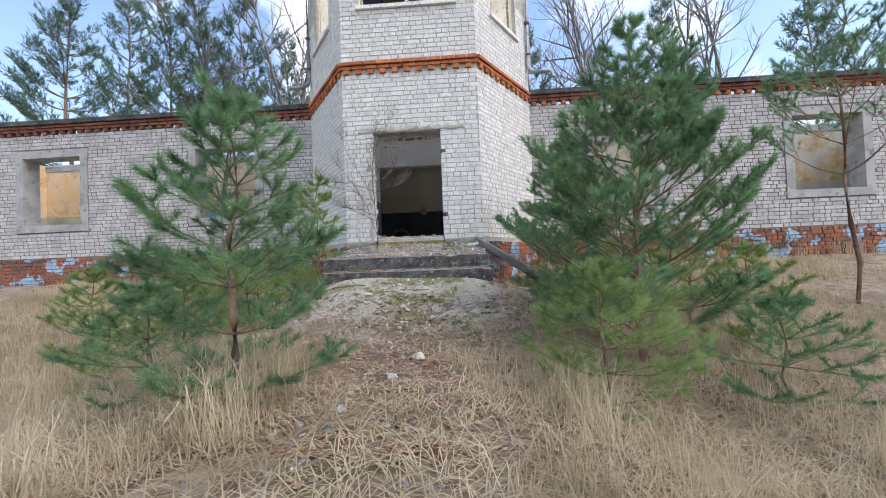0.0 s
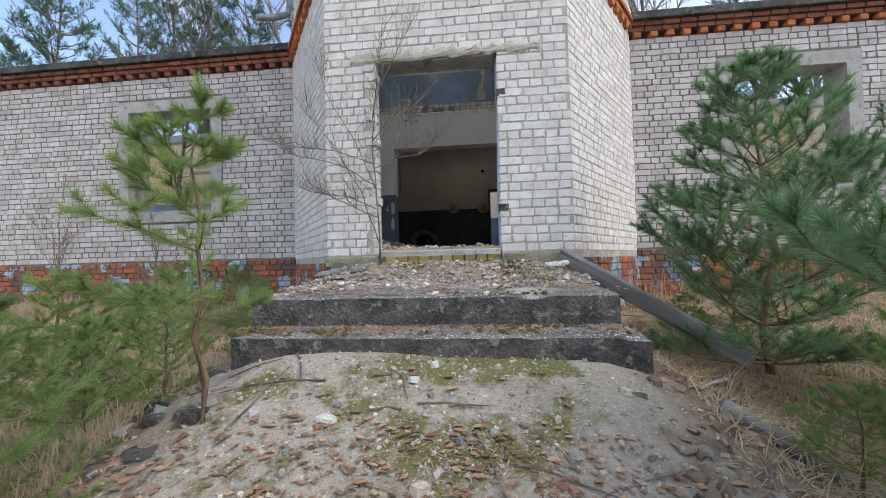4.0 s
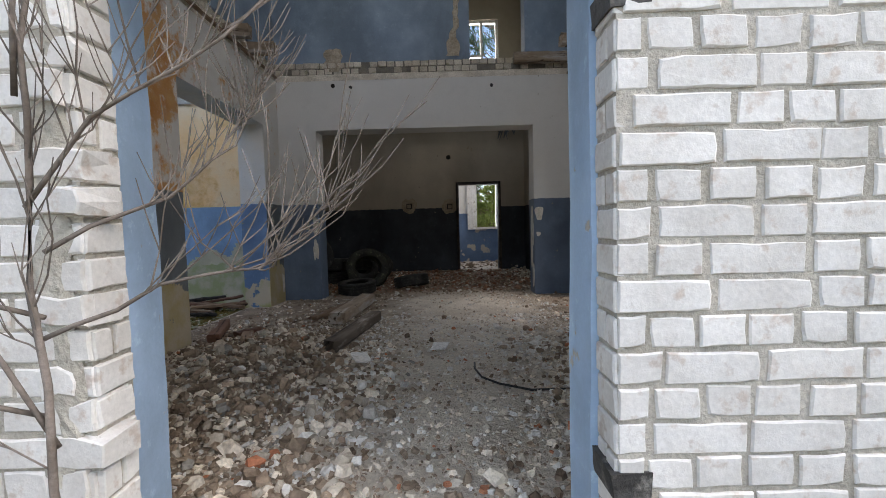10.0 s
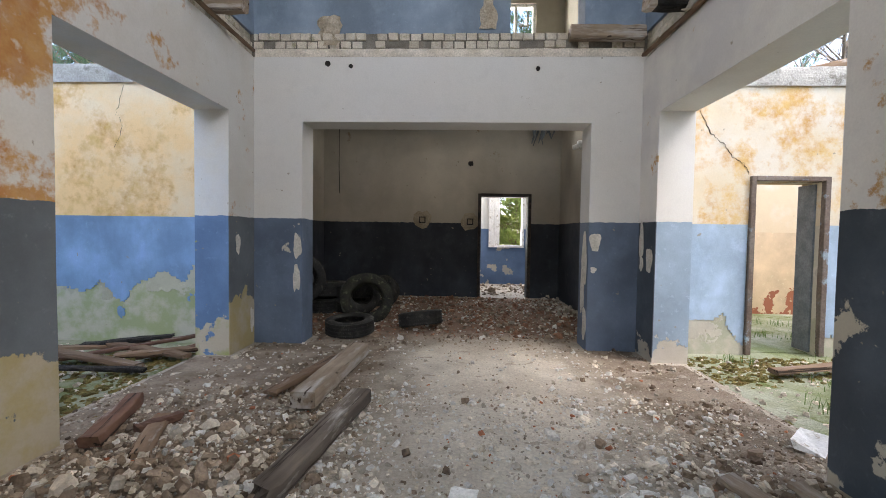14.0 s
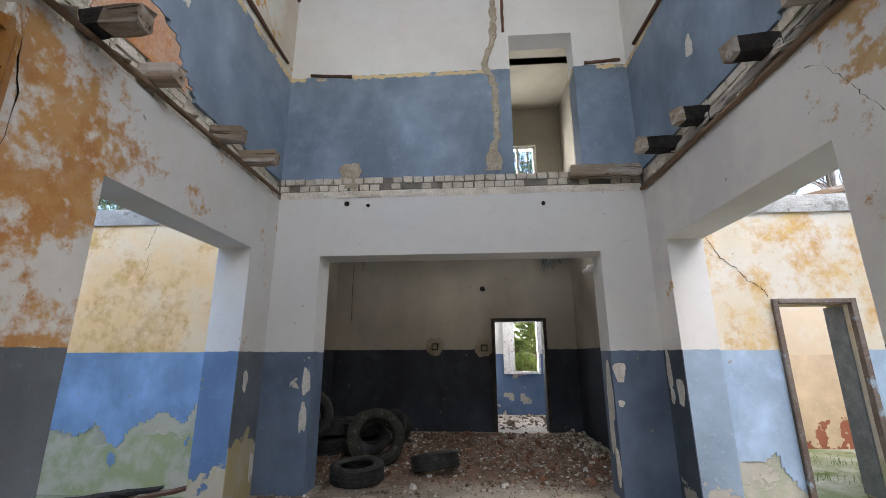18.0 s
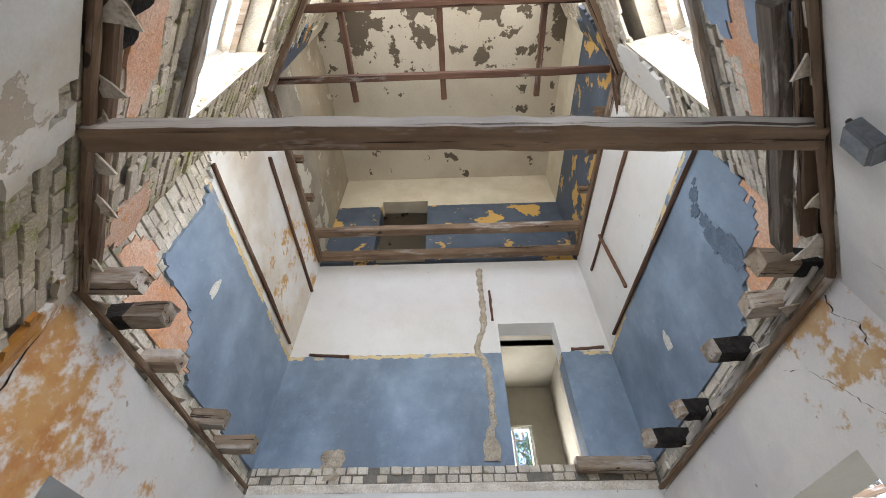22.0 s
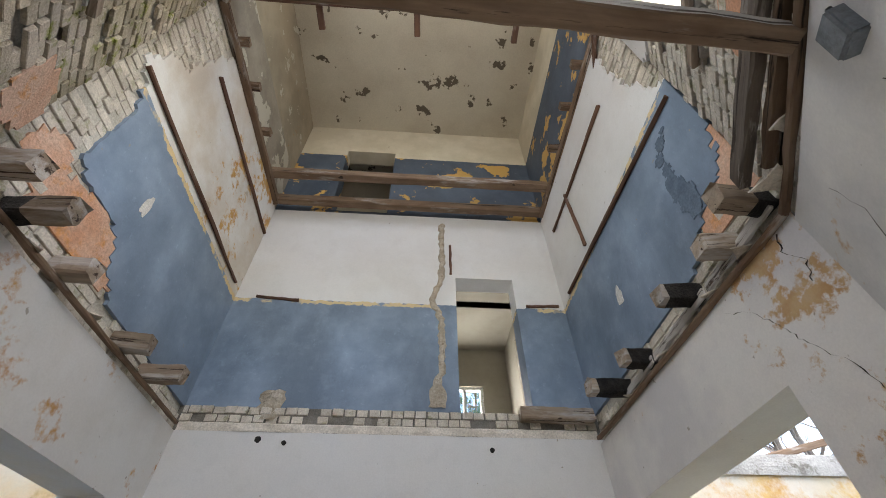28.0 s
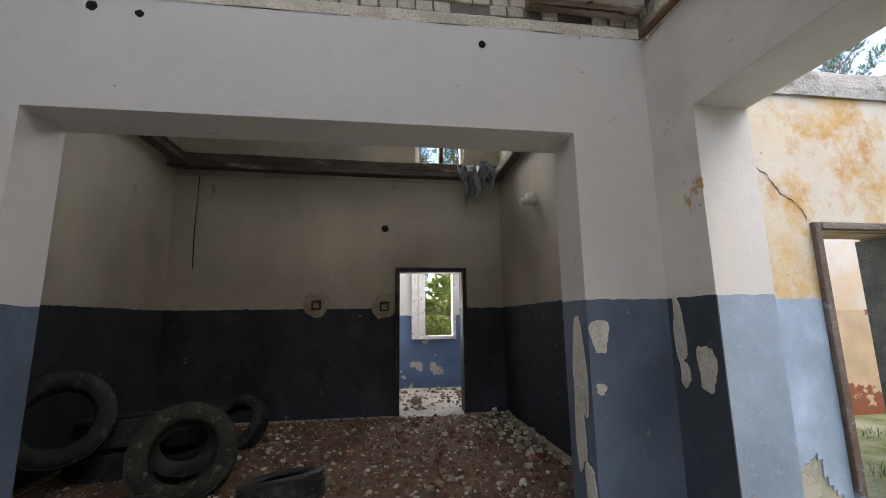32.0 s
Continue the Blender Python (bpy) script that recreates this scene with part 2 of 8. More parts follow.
PLINTH = plinth_material()
CONCRETE = plain("weathered_concrete", (0.34, 0.33, 0.31), (0.46, 0.45, 0.42), 2.5, 45, 0.92, 0.5, 0.1, c=(0.22, 0.21, 0.18))
DARKCON = plain("blackened_concrete", (0.05, 0.048, 0.045), (0.11, 0.105, 0.10), 3, 45, 0.92, 0.6, 0.2, c=(0.20, 0.19, 0.17))
STEPCON = plain("mossy_step_concrete", (0.07, 0.066, 0.062), (0.16, 0.15, 0.14), 5, 40, 0.95, 0.9, 0.1, c=(0.30, 0.29, 0.26), dist=0.025)
MOSSCON = plain("moss_stained_concrete", (0.34, 0.33, 0.29), (0.22, 0.22, 0.15), 4, 45, 0.95, 0.8, 0, c=(0.34, 0.27, 0.07), dist=0.02)


def landing_material():
    """Dark weathered concrete with pale lichen specks and bleached patches."""
    g = Graph("lichen_specked_concrete", 0.95)
    col = g.mix(g.ramp(g.noise(3, 6, 0.6), 0.4, 0.62), (0.13, 0.127, 0.122), (0.23, 0.225, 0.215))
    col = g.mix(g.ramp(g.noise(1.4, 5, 0.6, offset=4), 0.58, 0.68), col, (0.46, 0.44, 0.39))
    specks = g.math("MULTIPLY", g.ramp(g.noise(62, 2, 0.5), 0.585, 0.62), g.ramp(g.noise(2.5, 4, offset=8), 0.36, 0.5))
    col = g.mix(specks, col, (0.62, 0.61, 0.58))
    grain = g.noise(50, 5, 0.65)
    g.bump(grain, 0.9, 0.02)
    return g.done(g.scaled(col, g.math("ADD", g.math("MULTIPLY", grain, 0.6), 0.7)))


LANDCON = landing_material()


def wood(name, a, b, crack, grey=0.0, rough=0.85):
    """Weathered timber with its grain along the piece: rings, splits, knots and grey bloom."""
    g = Graph(name, rough)
    own = g.node("ShaderNodeTexCoord").outputs["Object"]
    rnd = g.node("ShaderNodeObjectInfo").outputs["Random"]
    off = g.node("ShaderNodeCombineXYZ")
    g.link(g.math("MULTIPLY", rnd, 37.0), off.inputs[0])
    g.link(g.math("MULTIPLY", rnd, 11.0), off.inputs[1])
    add = g.node("ShaderNodeVectorMath")
    g.link(own, add.inputs[0])
    g.link(off.outputs["Vector"], add.inputs[1])
    v = add.outputs["Vector"]
    blotch = g.ramp(g.noise(2.4, 6, 0.62, vec=v, stretch=(0.6, 1.6, 1.6)), 0.36, 0.64)
    grain = g.ramp(g.noise(16, 5, 0.6, vec=v, stretch=(0.07, 1.6, 1.6)), 0.3, 0.7)
    split = g.ramp(g.noise(9, 6, 0.62, vec=v, stretch=(0.05, 2.2, 2.2), offset=5.0), 0.60, 0.635)
    knot = g.ramp(g.noise(5.5, 2, 0.4, vec=v, stretch=(0.7, 1.5, 1.5), offset=9.0), 0.74, 0.77)
    col = g.mix(blotch, a, b)
    col = g.mix(g.math("MULTIPLY", grain, 0.55), col, tuple(q * 0.55 for q in a))
    if grey:
        bloom = g.ramp(g.noise(3.2, 6, 0.66, vec=v, stretch=(0.35, 1.8, 1.8), offset=15.0), 0.62 - 0.3 * grey, 0.74 - 0.3 * grey)
        col = g.mix(g.math("MULTIPLY", bloom, 0.85), col, (0.42, 0.39, 0.36))
    col = g.mix(g.math("MAXIMUM", split, knot), col, crack)
    col = g.scaled(col, g.math("ADD", g.math("MULTIPLY", rnd, 0.4), 0.8))
    g.bump(g.math("SUBTRACT", g.math("MULTIPLY", grain, 0.5), split), 0.7, 0.01)
    return g.done(col)


WOOD = wood("grey_weathered_timber", (0.24, 0.18, 0.13), (0.36, 0.29, 0.22), (0.06, 0.04, 0.03), 0.45)
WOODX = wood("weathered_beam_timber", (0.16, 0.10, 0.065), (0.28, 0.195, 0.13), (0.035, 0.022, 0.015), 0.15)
WOODPALE = wood("pale_beam_timber", (0.46, 0.43, 0.40), (0.60, 0.57, 0.54), (0.09, 0.07, 0.06), 0.6)
WOODGREY = wood("grey_board_timber", (0.27, 0.25, 0.225), (0.38, 0.36, 0.33), (0.08, 0.07, 0.06), 0.3)
WOODDARK = wood("rotten_beam_timber", (0.085, 0.068, 0.055), (0.16, 0.13, 0.105), (0.03, 0.02, 0.015), 0.2)
REDWOOD = wood("brown_painted_timber", (0.11, 0.055, 0.038), (0.19, 0.105, 0.07), (0.03, 0.018, 0.012), 0.05)
CHAR = plain("charred_wood", (0.012, 0.011, 0.01), (0.035, 0.03, 0.028), 12, 60, 0.7, 1.0, 0.3, dist=0.02)
GREYPAINT = plain("grey_painted_metal", (0.13, 0.15, 0.17), (0.19, 0.21, 0.23), 8, 50, 0.55, 0.2, 0)
RUBBER = plain("dusty_tyre_rubber", (0.022, 0.022, 0.021), (0.042, 0.041, 0.038), 6, 50, 0.65, 0.3, 0.2, c=(0.085, 0.08, 0.07))
CABLE = plain("black_cable", (0.02, 0.02, 0.02), (0.03, 0.03, 0.03), 6, 50, 0.5, 0.1, 0)
ZINC = plain("galvanised_drainpipe", (0.24, 0.25, 0.26), (0.36, 0.37, 0.38), 7, 40, 0.5, 0.2, 0.1, metal=0.6, c=(0.20, 0.13, 0.09))
WHITE = plain("white_window_paint", (0.70, 0.69, 0.66), (0.80, 0.79, 0.77), 6, 40, 0.6, 0.2, 0.1, c=(0.42, 0.37, 0.30))
PLASTERDUST = plain("broken_plaster", (0.52, 0.47, 0.40), (0.64, 0.59, 0.52), 6, 50, 0.95, 0.6, 0.5)
FLOORMAT = plain("dusty_concrete_floor", (0.38, 0.33, 0.27), (0.48, 0.42, 0.35), 1.2, 50, 0.95, 0.7, 0, c=(0.30, 0.25, 0.20), dist=0.02)
WINGFLOOR = plain("mossy_concrete_floor", (0.34, 0.35, 0.27), (0.17, 0.20, 0.09), 1.6, 40, 0.95, 0.7, 0, c=(0.11, 0.14, 0.03), dist=0.02)

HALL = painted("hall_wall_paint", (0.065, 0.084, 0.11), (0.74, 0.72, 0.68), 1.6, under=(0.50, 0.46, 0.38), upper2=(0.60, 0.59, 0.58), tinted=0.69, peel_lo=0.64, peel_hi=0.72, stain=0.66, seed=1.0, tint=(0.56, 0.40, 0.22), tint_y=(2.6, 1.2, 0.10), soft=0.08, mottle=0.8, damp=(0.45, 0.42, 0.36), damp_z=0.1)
HALL_OCHRE = painted("hall_wall_ochre", (0.10, 0.125, 0.155), (0.76, 0.75, 0.71), 1.6, under=(0.46, 0.39, 0.30), upper2=(0.62, 0.56, 0.46), tint=(0.45, 0.22, 0.05), tinted=0.66, tint_y=(2.3, 1.3, 0.24), peel_lo=0.6, peel_hi=0.60, seed=4.0, damp=(0.36, 0.31, 0.17), damp_z=0.45)
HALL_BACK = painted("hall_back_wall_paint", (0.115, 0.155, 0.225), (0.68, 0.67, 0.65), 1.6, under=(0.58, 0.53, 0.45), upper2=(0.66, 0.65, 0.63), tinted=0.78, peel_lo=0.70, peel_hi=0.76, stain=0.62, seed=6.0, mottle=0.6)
# reveals have a paler, bluer lower band than the hall faces
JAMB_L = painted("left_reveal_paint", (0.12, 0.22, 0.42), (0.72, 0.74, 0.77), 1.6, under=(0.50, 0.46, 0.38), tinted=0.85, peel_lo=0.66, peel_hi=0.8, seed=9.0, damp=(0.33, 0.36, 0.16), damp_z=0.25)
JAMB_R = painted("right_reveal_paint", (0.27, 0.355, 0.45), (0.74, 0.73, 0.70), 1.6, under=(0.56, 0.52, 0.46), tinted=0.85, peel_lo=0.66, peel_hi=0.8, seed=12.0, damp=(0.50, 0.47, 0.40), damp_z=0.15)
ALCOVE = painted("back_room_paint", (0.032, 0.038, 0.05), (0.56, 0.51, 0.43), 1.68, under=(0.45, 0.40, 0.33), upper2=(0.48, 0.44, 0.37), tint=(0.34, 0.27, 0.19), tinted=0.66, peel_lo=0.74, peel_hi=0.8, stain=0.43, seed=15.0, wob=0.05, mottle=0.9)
WING_L = painted("left_wing_paint", (0.47, 0.46, 0.36), (0.86, 0.60, 0.32), 1.6, under=(0.54, 0.52, 0.43), upper2=(0.84, 0.68, 0.48), tint=(0.66, 0.43, 0.16), tinted=0.50, soft=0.18, peel_lo=0.62, peel_hi=0.72, seed=18.0, stain=0.8, damp=(0.37, 0.41, 0.23), damp_z=0.62, mottle=0.5)
WING_R = painted("right_wing_paint", (0.46, 0.43, 0.36), (0.66, 0.61, 0.52), 1.6, under=(0.55, 0.50, 0.42), upper2=(0.64, 0.55, 0.40), tint=(0.62, 0.42, 0.17), tinted=0.46, soft=0.16, peel_lo=0.62, peel_hi=0.70, seed=22.0, damp=(0.40, 0.40, 0.30), damp_z=0.35)
COAT_L = painted("bright_blue_oil_paint", (0.20, 0.345, 0.58), (0.20, 0.345, 0.58), 9.0, under=(0.54, 0.52, 0.43), peel_lo=0.80, seed=19.0, mottle=0.8)
COAT_R = painted("pale_blue_oil_paint", (0.36, 0.47, 0.60), (0.36, 0.47, 0.60), 9.0, under=(0.56, 0.53, 0.46), peel_lo=0.74, seed=23.0, mottle=0.8)
REAR_R = painted("rear_room_paint", (0.62, 0.48, 0.33), (0.70, 0.58, 0.42), 1.55, under=(0.36, 0.13, 0.08), tinted=0.72, peel_lo=0.66, peel_hi=0.8, seed=26.0, damp=(0.33, 0.12, 0.07), damp_z=0.25)
REAR_B = painted("far_room_paint", (0.10, 0.16, 0.27), (0.66, 0.66, 0.64), 1.6, under=(0.46, 0.42, 0.35), tinted=0.8, peel_lo=0.6, peel_hi=0.75, seed=29.0)
UP2 = painted("second_floor_paint", (0.20, 0.262, 0.345), (0.72, 0.72, 0.71), 5.44, under=(0.62, 0.57, 0.50), upper2=(0.68, 0.67, 0.65), tint=(0.58, 0.38, 0.14), tinted=0.76, tint_y=(2.6, 4.0, 0.13), peel_lo=0.745, peel_hi=0.78, stain=0.66, seed=33.0, wob=0.07, rim=(0.66, 0.52, 0.30), mottle=0.75)
UP2L = painted("second_floor_paint_weathered", (0.20, 0.262, 0.345), (0.70, 0.69, 0.66), 5.44, under=(0.50, 0.43, 0.34), upper2=(0.58, 0.52, 0.44), tint=(0.58, 0.36, 0.13), tinted=0.70, tint_y=(4.6, 3.0, 0.17), peel_lo=0.70, peel_hi=0.66, stain=0.6, seed=37.0, rim=(0.66, 0.50, 0.26), mottle=0.5)
UP3 = painted("third_floor_paint", (0.062, 0.08, 0.108), (0.55, 0.49, 0.37), 9.35, under=(0.55, 0.33, 0.10), upper2=(0.64, 0.58, 0.46), tint=(0.30, 0.24, 0.17), tinted=0.7, peel_lo=0.57, peel_hi=0.72, stain=0.55, seed=41.0)
UP3L = painted("third_floor_bare_plaster", (0.24, 0.205, 0.16), (0.36, 0.30, 0.22), 8.6, under=(0.44, 0.40, 0.32), upper2=(0.27, 0.225, 0.165), tint=(0.40, 0.24, 0.10), tinted=0.62, peel_lo=0.55, peel_hi=0.60, stain=0.45, seed=61.0, mottle=0.7)
CREAM = painted("upper_room_paint", (0.33, 0.30, 0.24), (0.35, 0.32, 0.26), 4.6, under=(0.28, 0.245, 0.19), upper2=(0.31, 0.28, 0.225), tinted=0.8, peel_lo=0.8, peel_hi=0.8, seed=44.0)
BLUEJAMB = painted("entrance_reveal_paint", (0.33, 0.45, 0.60), (0.33, 0.45, 0.60), 9.0, under=(0.50, 0.47, 0.42), peel_lo=0.64, seed=47.0)


def ceiling_material():
    g = Graph("peeling_ceiling_paint", 0.85)
    col = g.mix(g.ramp(g.noise(0.9, 5), 0.4, 0.62), (0.57, 0.52, 0.42), (0.50, 0.445, 0.35))
    x, y, z = g.z()
    field = g.math("ADD", g.noise(2.6, 8, 0.58), g.math("MULTIPLY", g.ramp(y, 3.4, 2.9), 0.13))
    bare = g.ramp(field, 0.625, 0.64)
    col = g.mix(bare, col, (0.13, 0.105, 0.075))
    grain = g.noise(45, 5)
    g.bump(g.math("SUBTRACT", grain, bare), 0.4)
    return g.done(g.scaled(col, g.math("ADD", g.math("MULTIPLY", grain, 0.3), 0.85)))


CEILMAT = ceiling_material()

# ---------------------------------------------------------------- tools
def mesh_of(bm, name, mat=None, smooth=False):
    me = bpy.data.meshes.new(name)
    bm.to_mesh(me)
    bm.free()
    if mat:
        me.materials.append(mat)
    if smooth:
        me.polygons.foreach_set("use_smooth", [True] * len(me.polygons))
    return me


def data_mesh(name, verts, faces, mat=None, smooth=False):
    me = bpy.data.meshes.new(name)
    me.from_pydata([tuple(map(float, v)) for v in verts], [], [tuple(map(int, f)) for f in faces])
    if mat:
        me.materials.append(mat)
    if smooth:
        me.polygons.foreach_set("use_smooth", [True] * len(me.polygons))
    me.update()
    return me


def part(name, bm, material, parent, label="", smooth=False):
    me = bm if isinstance(bm, bpy.types.Mesh) else mesh_of(bm, name, material, smooth)
    ob = new(name, me)
    ob.parent = parent
    if label:
        tagged(ob, label)
    return ob


def solid(name, bm, material, label="", category="", group="", kind="", smooth=False):
    """A thing of one mesh."""
    me = bm if isinstance(bm, bpy.types.Mesh) else mesh_of(bm, name, material, smooth)
    return tagged(new(name, me), label, category, group, kind)


def thing(name, label, category, group="", kind="", m=None):
    ob = tagged(new(name), label, category, group, kind)
    ob.empty_display_size = 0.1
    if m is not None:
        ob.matrix_basis = m
    return ob


def add_box(bm, x0, x1, y0, y1, z0, z1, m=None, jit=0.0, rng=None):
    """A box; with jit, corners slightly off true."""
    vs = []
    for z in (z0, z1):
        for x, y in ((x0, y0), (x1, y0), (x1, y1), (x0, y1)):
            p = Vector((x, y, z))
            if jit:
                p += Vector([(rng or random).uniform(-jit, jit) for _ in range(3)])
            vs.append(bm.verts.new(m @ p if m else p))
    for f in ((3, 2, 1, 0), (4, 5, 6, 7), (0, 1, 5, 4), (1, 2, 6, 5), (2, 3, 7, 6), (3, 0, 4, 7)):
        bm.faces.new([vs[i] for i in f])
    return bm


def beam_mesh(name, length, w, h, mat, seed=0, cuts=10, rough=0.006, bevel=0.012, broken=0.0):
    """A timber along +x with worn edges, bowed faces and, if broken, a splintered far end."""
    rng = random.Random(seed)
    ring = [(-w / 2 + bevel, -h / 2), (w / 2 - bevel, -h / 2), (w / 2, -h / 2 + bevel), (w / 2, h / 2 - bevel), (w / 2 - bevel, h / 2), (-w / 2 + bevel, h / 2), (-w / 2, h / 2 - bevel), (-w / 2, -h / 2 + bevel)]
    verts, faces = [], []
    bow, sag = rng.uniform(-1, 1) * length * 0.003, rng.uniform(-1, 0.3) * length * 0.003
    for i in range(cuts + 1):
        f = i / cuts
        arch = 4 * f * (1 - f)
        for y, z in ring:
            x = f * length
            if i == cuts and broken:
                x -= rng.random() * broken
            elif i in (0, cuts):
                x += rng.uniform(-0.006, 0.006)
            verts.append((x, y + bow * arch + rng.uniform(-rough, rough), z + sag * arch + rng.uniform(-rough, rough)))
    for i in range(cuts):
        for k in range(8):
            a, b = i * 8 + k, i * 8 + (k + 1) % 8
            faces.append((a, b, b + 8, a + 8))
    faces += [tuple(range(7, -1, -1)), tuple(range(cuts * 8, cuts * 8 + 8))]
    return data_mesh(name, verts, faces, mat)


def along(a, b, roll=0.0):
    """The pose that lays a +x timber from a towards b."""
    a, b = Vector(a), Vector(b)
    return Matrix.Translation(a) @ (b - a).to_track_quat("X", "Z").to_matrix().to_4x4() @ pose(0, 0, 0, roll)


class Line:
    """A wall's outer face in plan: s runs along it, d goes into the wall, z up."""

    def __init__(self, p0, p1, inward):
        self.p0, self.p1 = Vector(p0), Vector(p1)
        self.u = (self.p1 - self.p0).normalized()
        self.len = (self.p1 - self.p0).length
        n = Vector((-self.u.y, self.u.x))
        self.n = n if n.dot(Vector(inward)) > 0 else -n
        self.flip = self.u.x * self.n.y - self.u.y * self.n.x < 0

    def at(self, s, d, z):
        p = self.p0 + self.u * s + self.n * d
        return (p.x, p.y, z)

    def matrix(self, s, d, z):
        """x along the wall, y into it, z up (kept right-handed)."""
        u = -self.u if self.flip else self.u
        p = self.at(s, d, z)
        return Matrix(((u.x, self.n.x, 0, p[0]), (u.y, self.n.y, 0, p[1]), (0, 0, 1, p[2]), (0, 0, 0, 1)))

    def s_of(self, x, y):
        return (Vector((x, y)) - self.p0).dot(self.u)


def slab_mesh(name, line, z0, z1, d0, d1, openings, mat, s0=None, s1=None, res=None, gone=None, jit=0.0, seed=0, bulge=0.0):
    """A sheet or wall between depths d0 and d1 with openings (s0, s1, z0, z1); with res it is cut fine, so that gone(s, z) can break pieces out."""
    rng = random.Random(seed)
    a, b = (0.0 if s0 is None else s0), (line.len if s1 is None else s1)
    ss, zz = {a, b}, {z0, z1}
    for o in openings:
        ss |= {min(max(v, a), b) for v in o[:2]}
        zz |= {min(max(v, z0), z1) for v in o[2:]}

    def cut(vals):
        vals = sorted(vals)
        if not res:
            return vals
        out = []
        for p, q in zip(vals, vals[1:]):
            n = max(1, round((q - p) / res))
            out += [p + (q - p) * k / n for k in range(n)]
        return out + [vals[-1]]

    S, Z = cut(ss), cut(zz)
    hard_s = set(ss)
    hard_z = set(zz)
    full = [[not any(o[0] < (S[i] + S[i + 1]) / 2 < o[1] and o[2] < (Z[k] + Z[k + 1]) / 2 < o[3] for o in openings) and not (gone and gone((S[i] + S[i + 1]) / 2, (Z[k] + Z[k + 1]) / 2)) for k in range(len(Z) - 1)] for i in range(len(S) - 1)]
    verts, faces, index = [], [], {}
    shift = {}

    def vert(i, k, side):
        key = (i, k, side)
        if key not in index:
            if (i, k) not in shift:
                ds = 0 if S[i] in hard_s else rng.uniform(-jit, jit)
                dz = 0 if Z[k] in hard_z else rng.uniform(-jit, jit)
                shift[(i, k)] = (ds, dz)
            ds, dz = shift[(i, k)]
            d = d1 if side else d0
            if bulge:
                p = line.at(S[i], 0, Z[k])
                d += bulge * noise.noise(Vector(p) * 1.3) + bulge * 0.4 * noise.noise(Vector(p) * 6)
            index[key] = len(verts)
            verts.append(line.at(S[i] + ds, d, Z[k] + dz))
        return index[key]

    def quad(*v):
        faces.append(v[::-1] if line.flip else v)

    for i in range(len(S) - 1):
        for k in range(len(Z) - 1):
            if not full[i][k]:
                continue
            quad(vert(i, k, 0), vert(i + 1, k, 0), vert(i + 1, k + 1, 0), vert(i, k + 1, 0))
            quad(vert(i, k + 1, 1), vert(i + 1, k + 1, 1), vert(i + 1, k, 1), vert(i, k, 1))
            if i == 0 or not full[i - 1][k]:
                quad(vert(i, k, 1), vert(i, k, 0), vert(i, k + 1, 0), vert(i, k + 1, 1))
            if i == len(S) - 2 or not full[i + 1][k]:
                quad(vert(i + 1, k, 0), vert(i + 1, k, 1), vert(i + 1, k + 1, 1), vert(i + 1, k + 1, 0))
            if k == 0 or not full[i][k - 1]:
                quad(vert(i, k, 1), vert(i + 1, k, 1), vert(i + 1, k, 0), vert(i, k, 0))
            if k == len(Z) - 2 or not full[i][k + 1]:
                quad(vert(i, k + 1, 0), vert(i + 1, k + 1, 0), vert(i + 1, k + 1, 1), vert(i, k + 1, 1))
    return data_mesh(name, verts, faces, mat)


COURSE = 0.0955
LONG, SHORT, JOINT = 0.248, 0.119, 0.013


def brick_shape(length, height, depth, seed, wear=0.0022):
    """One brick, its face at y=0 looking to -y, with rounded arrises, nibbled edges and slightly uneven corners."""
    rng = random.Random(seed)
    c = 0.0035
    k = 4 if length > 0.17 else 2
    rim = [(length * i / k, 0.0) for i in range(k)] + [(length, height * i / 2) for i in range(2)] + [(length * (1 - i / k), height) for i in range(k)] + [(0.0, height * (1 - i / 2)) for i in range(2)]
    n = len(rim)
    mid = (length / 2, height / 2)
    back, edge, face = [], [], []
    for x, z in rim:
        corner = x in (0.0, length) and z in (0.0, height)
        nib = rng.choice((0, 0, 0.001, 0.003, 0.007 if corner else 0.002))
        sx, sz = (1 if x < mid[0] else -1 if x > mid[0] else 0), (1 if z < mid[1] else -1 if z > mid[1] else 0)
        jx, jz = rng.uniform(-wear, wear), rng.uniform(-wear, wear)
        back.append((x, depth, z))
        edge.append((x + sx * nib * 0.6 + jx, c + rng.uniform(0, 0.002), z + sz * nib * 0.6 + jz))
        face.append((x + sx * (c + nib) + jx, rng.uniform(-0.0008, 0.0008), z + sz * (c + nib) + jz))
    v = back + edge + face
    f = [tuple(range(2 * n, 3 * n))]
    for r in (0, n):
        for i in range(n):
            j = (i + 1) % n
            f.append((r + i, r + j, r + n + j, r + n + i))
    return v, f


_variants = {}


def brick_variants(mat, height=COURSE - JOINT, depth=0.03):
    key = (mat.name, height, depth)
    if key not in _variants:
        _variants[key] = {}
        for L in (LONG, SHORT):
            _variants[key][L] = []
            for s in range(6):
                v, f = brick_shape(L, height, depth, hash((L > 0.2, s)) % 1000 + s * 7)
                _variants[key][L].append((np.array(v), f, data_mesh("brick", v, f, mat)))
    return _variants[key]


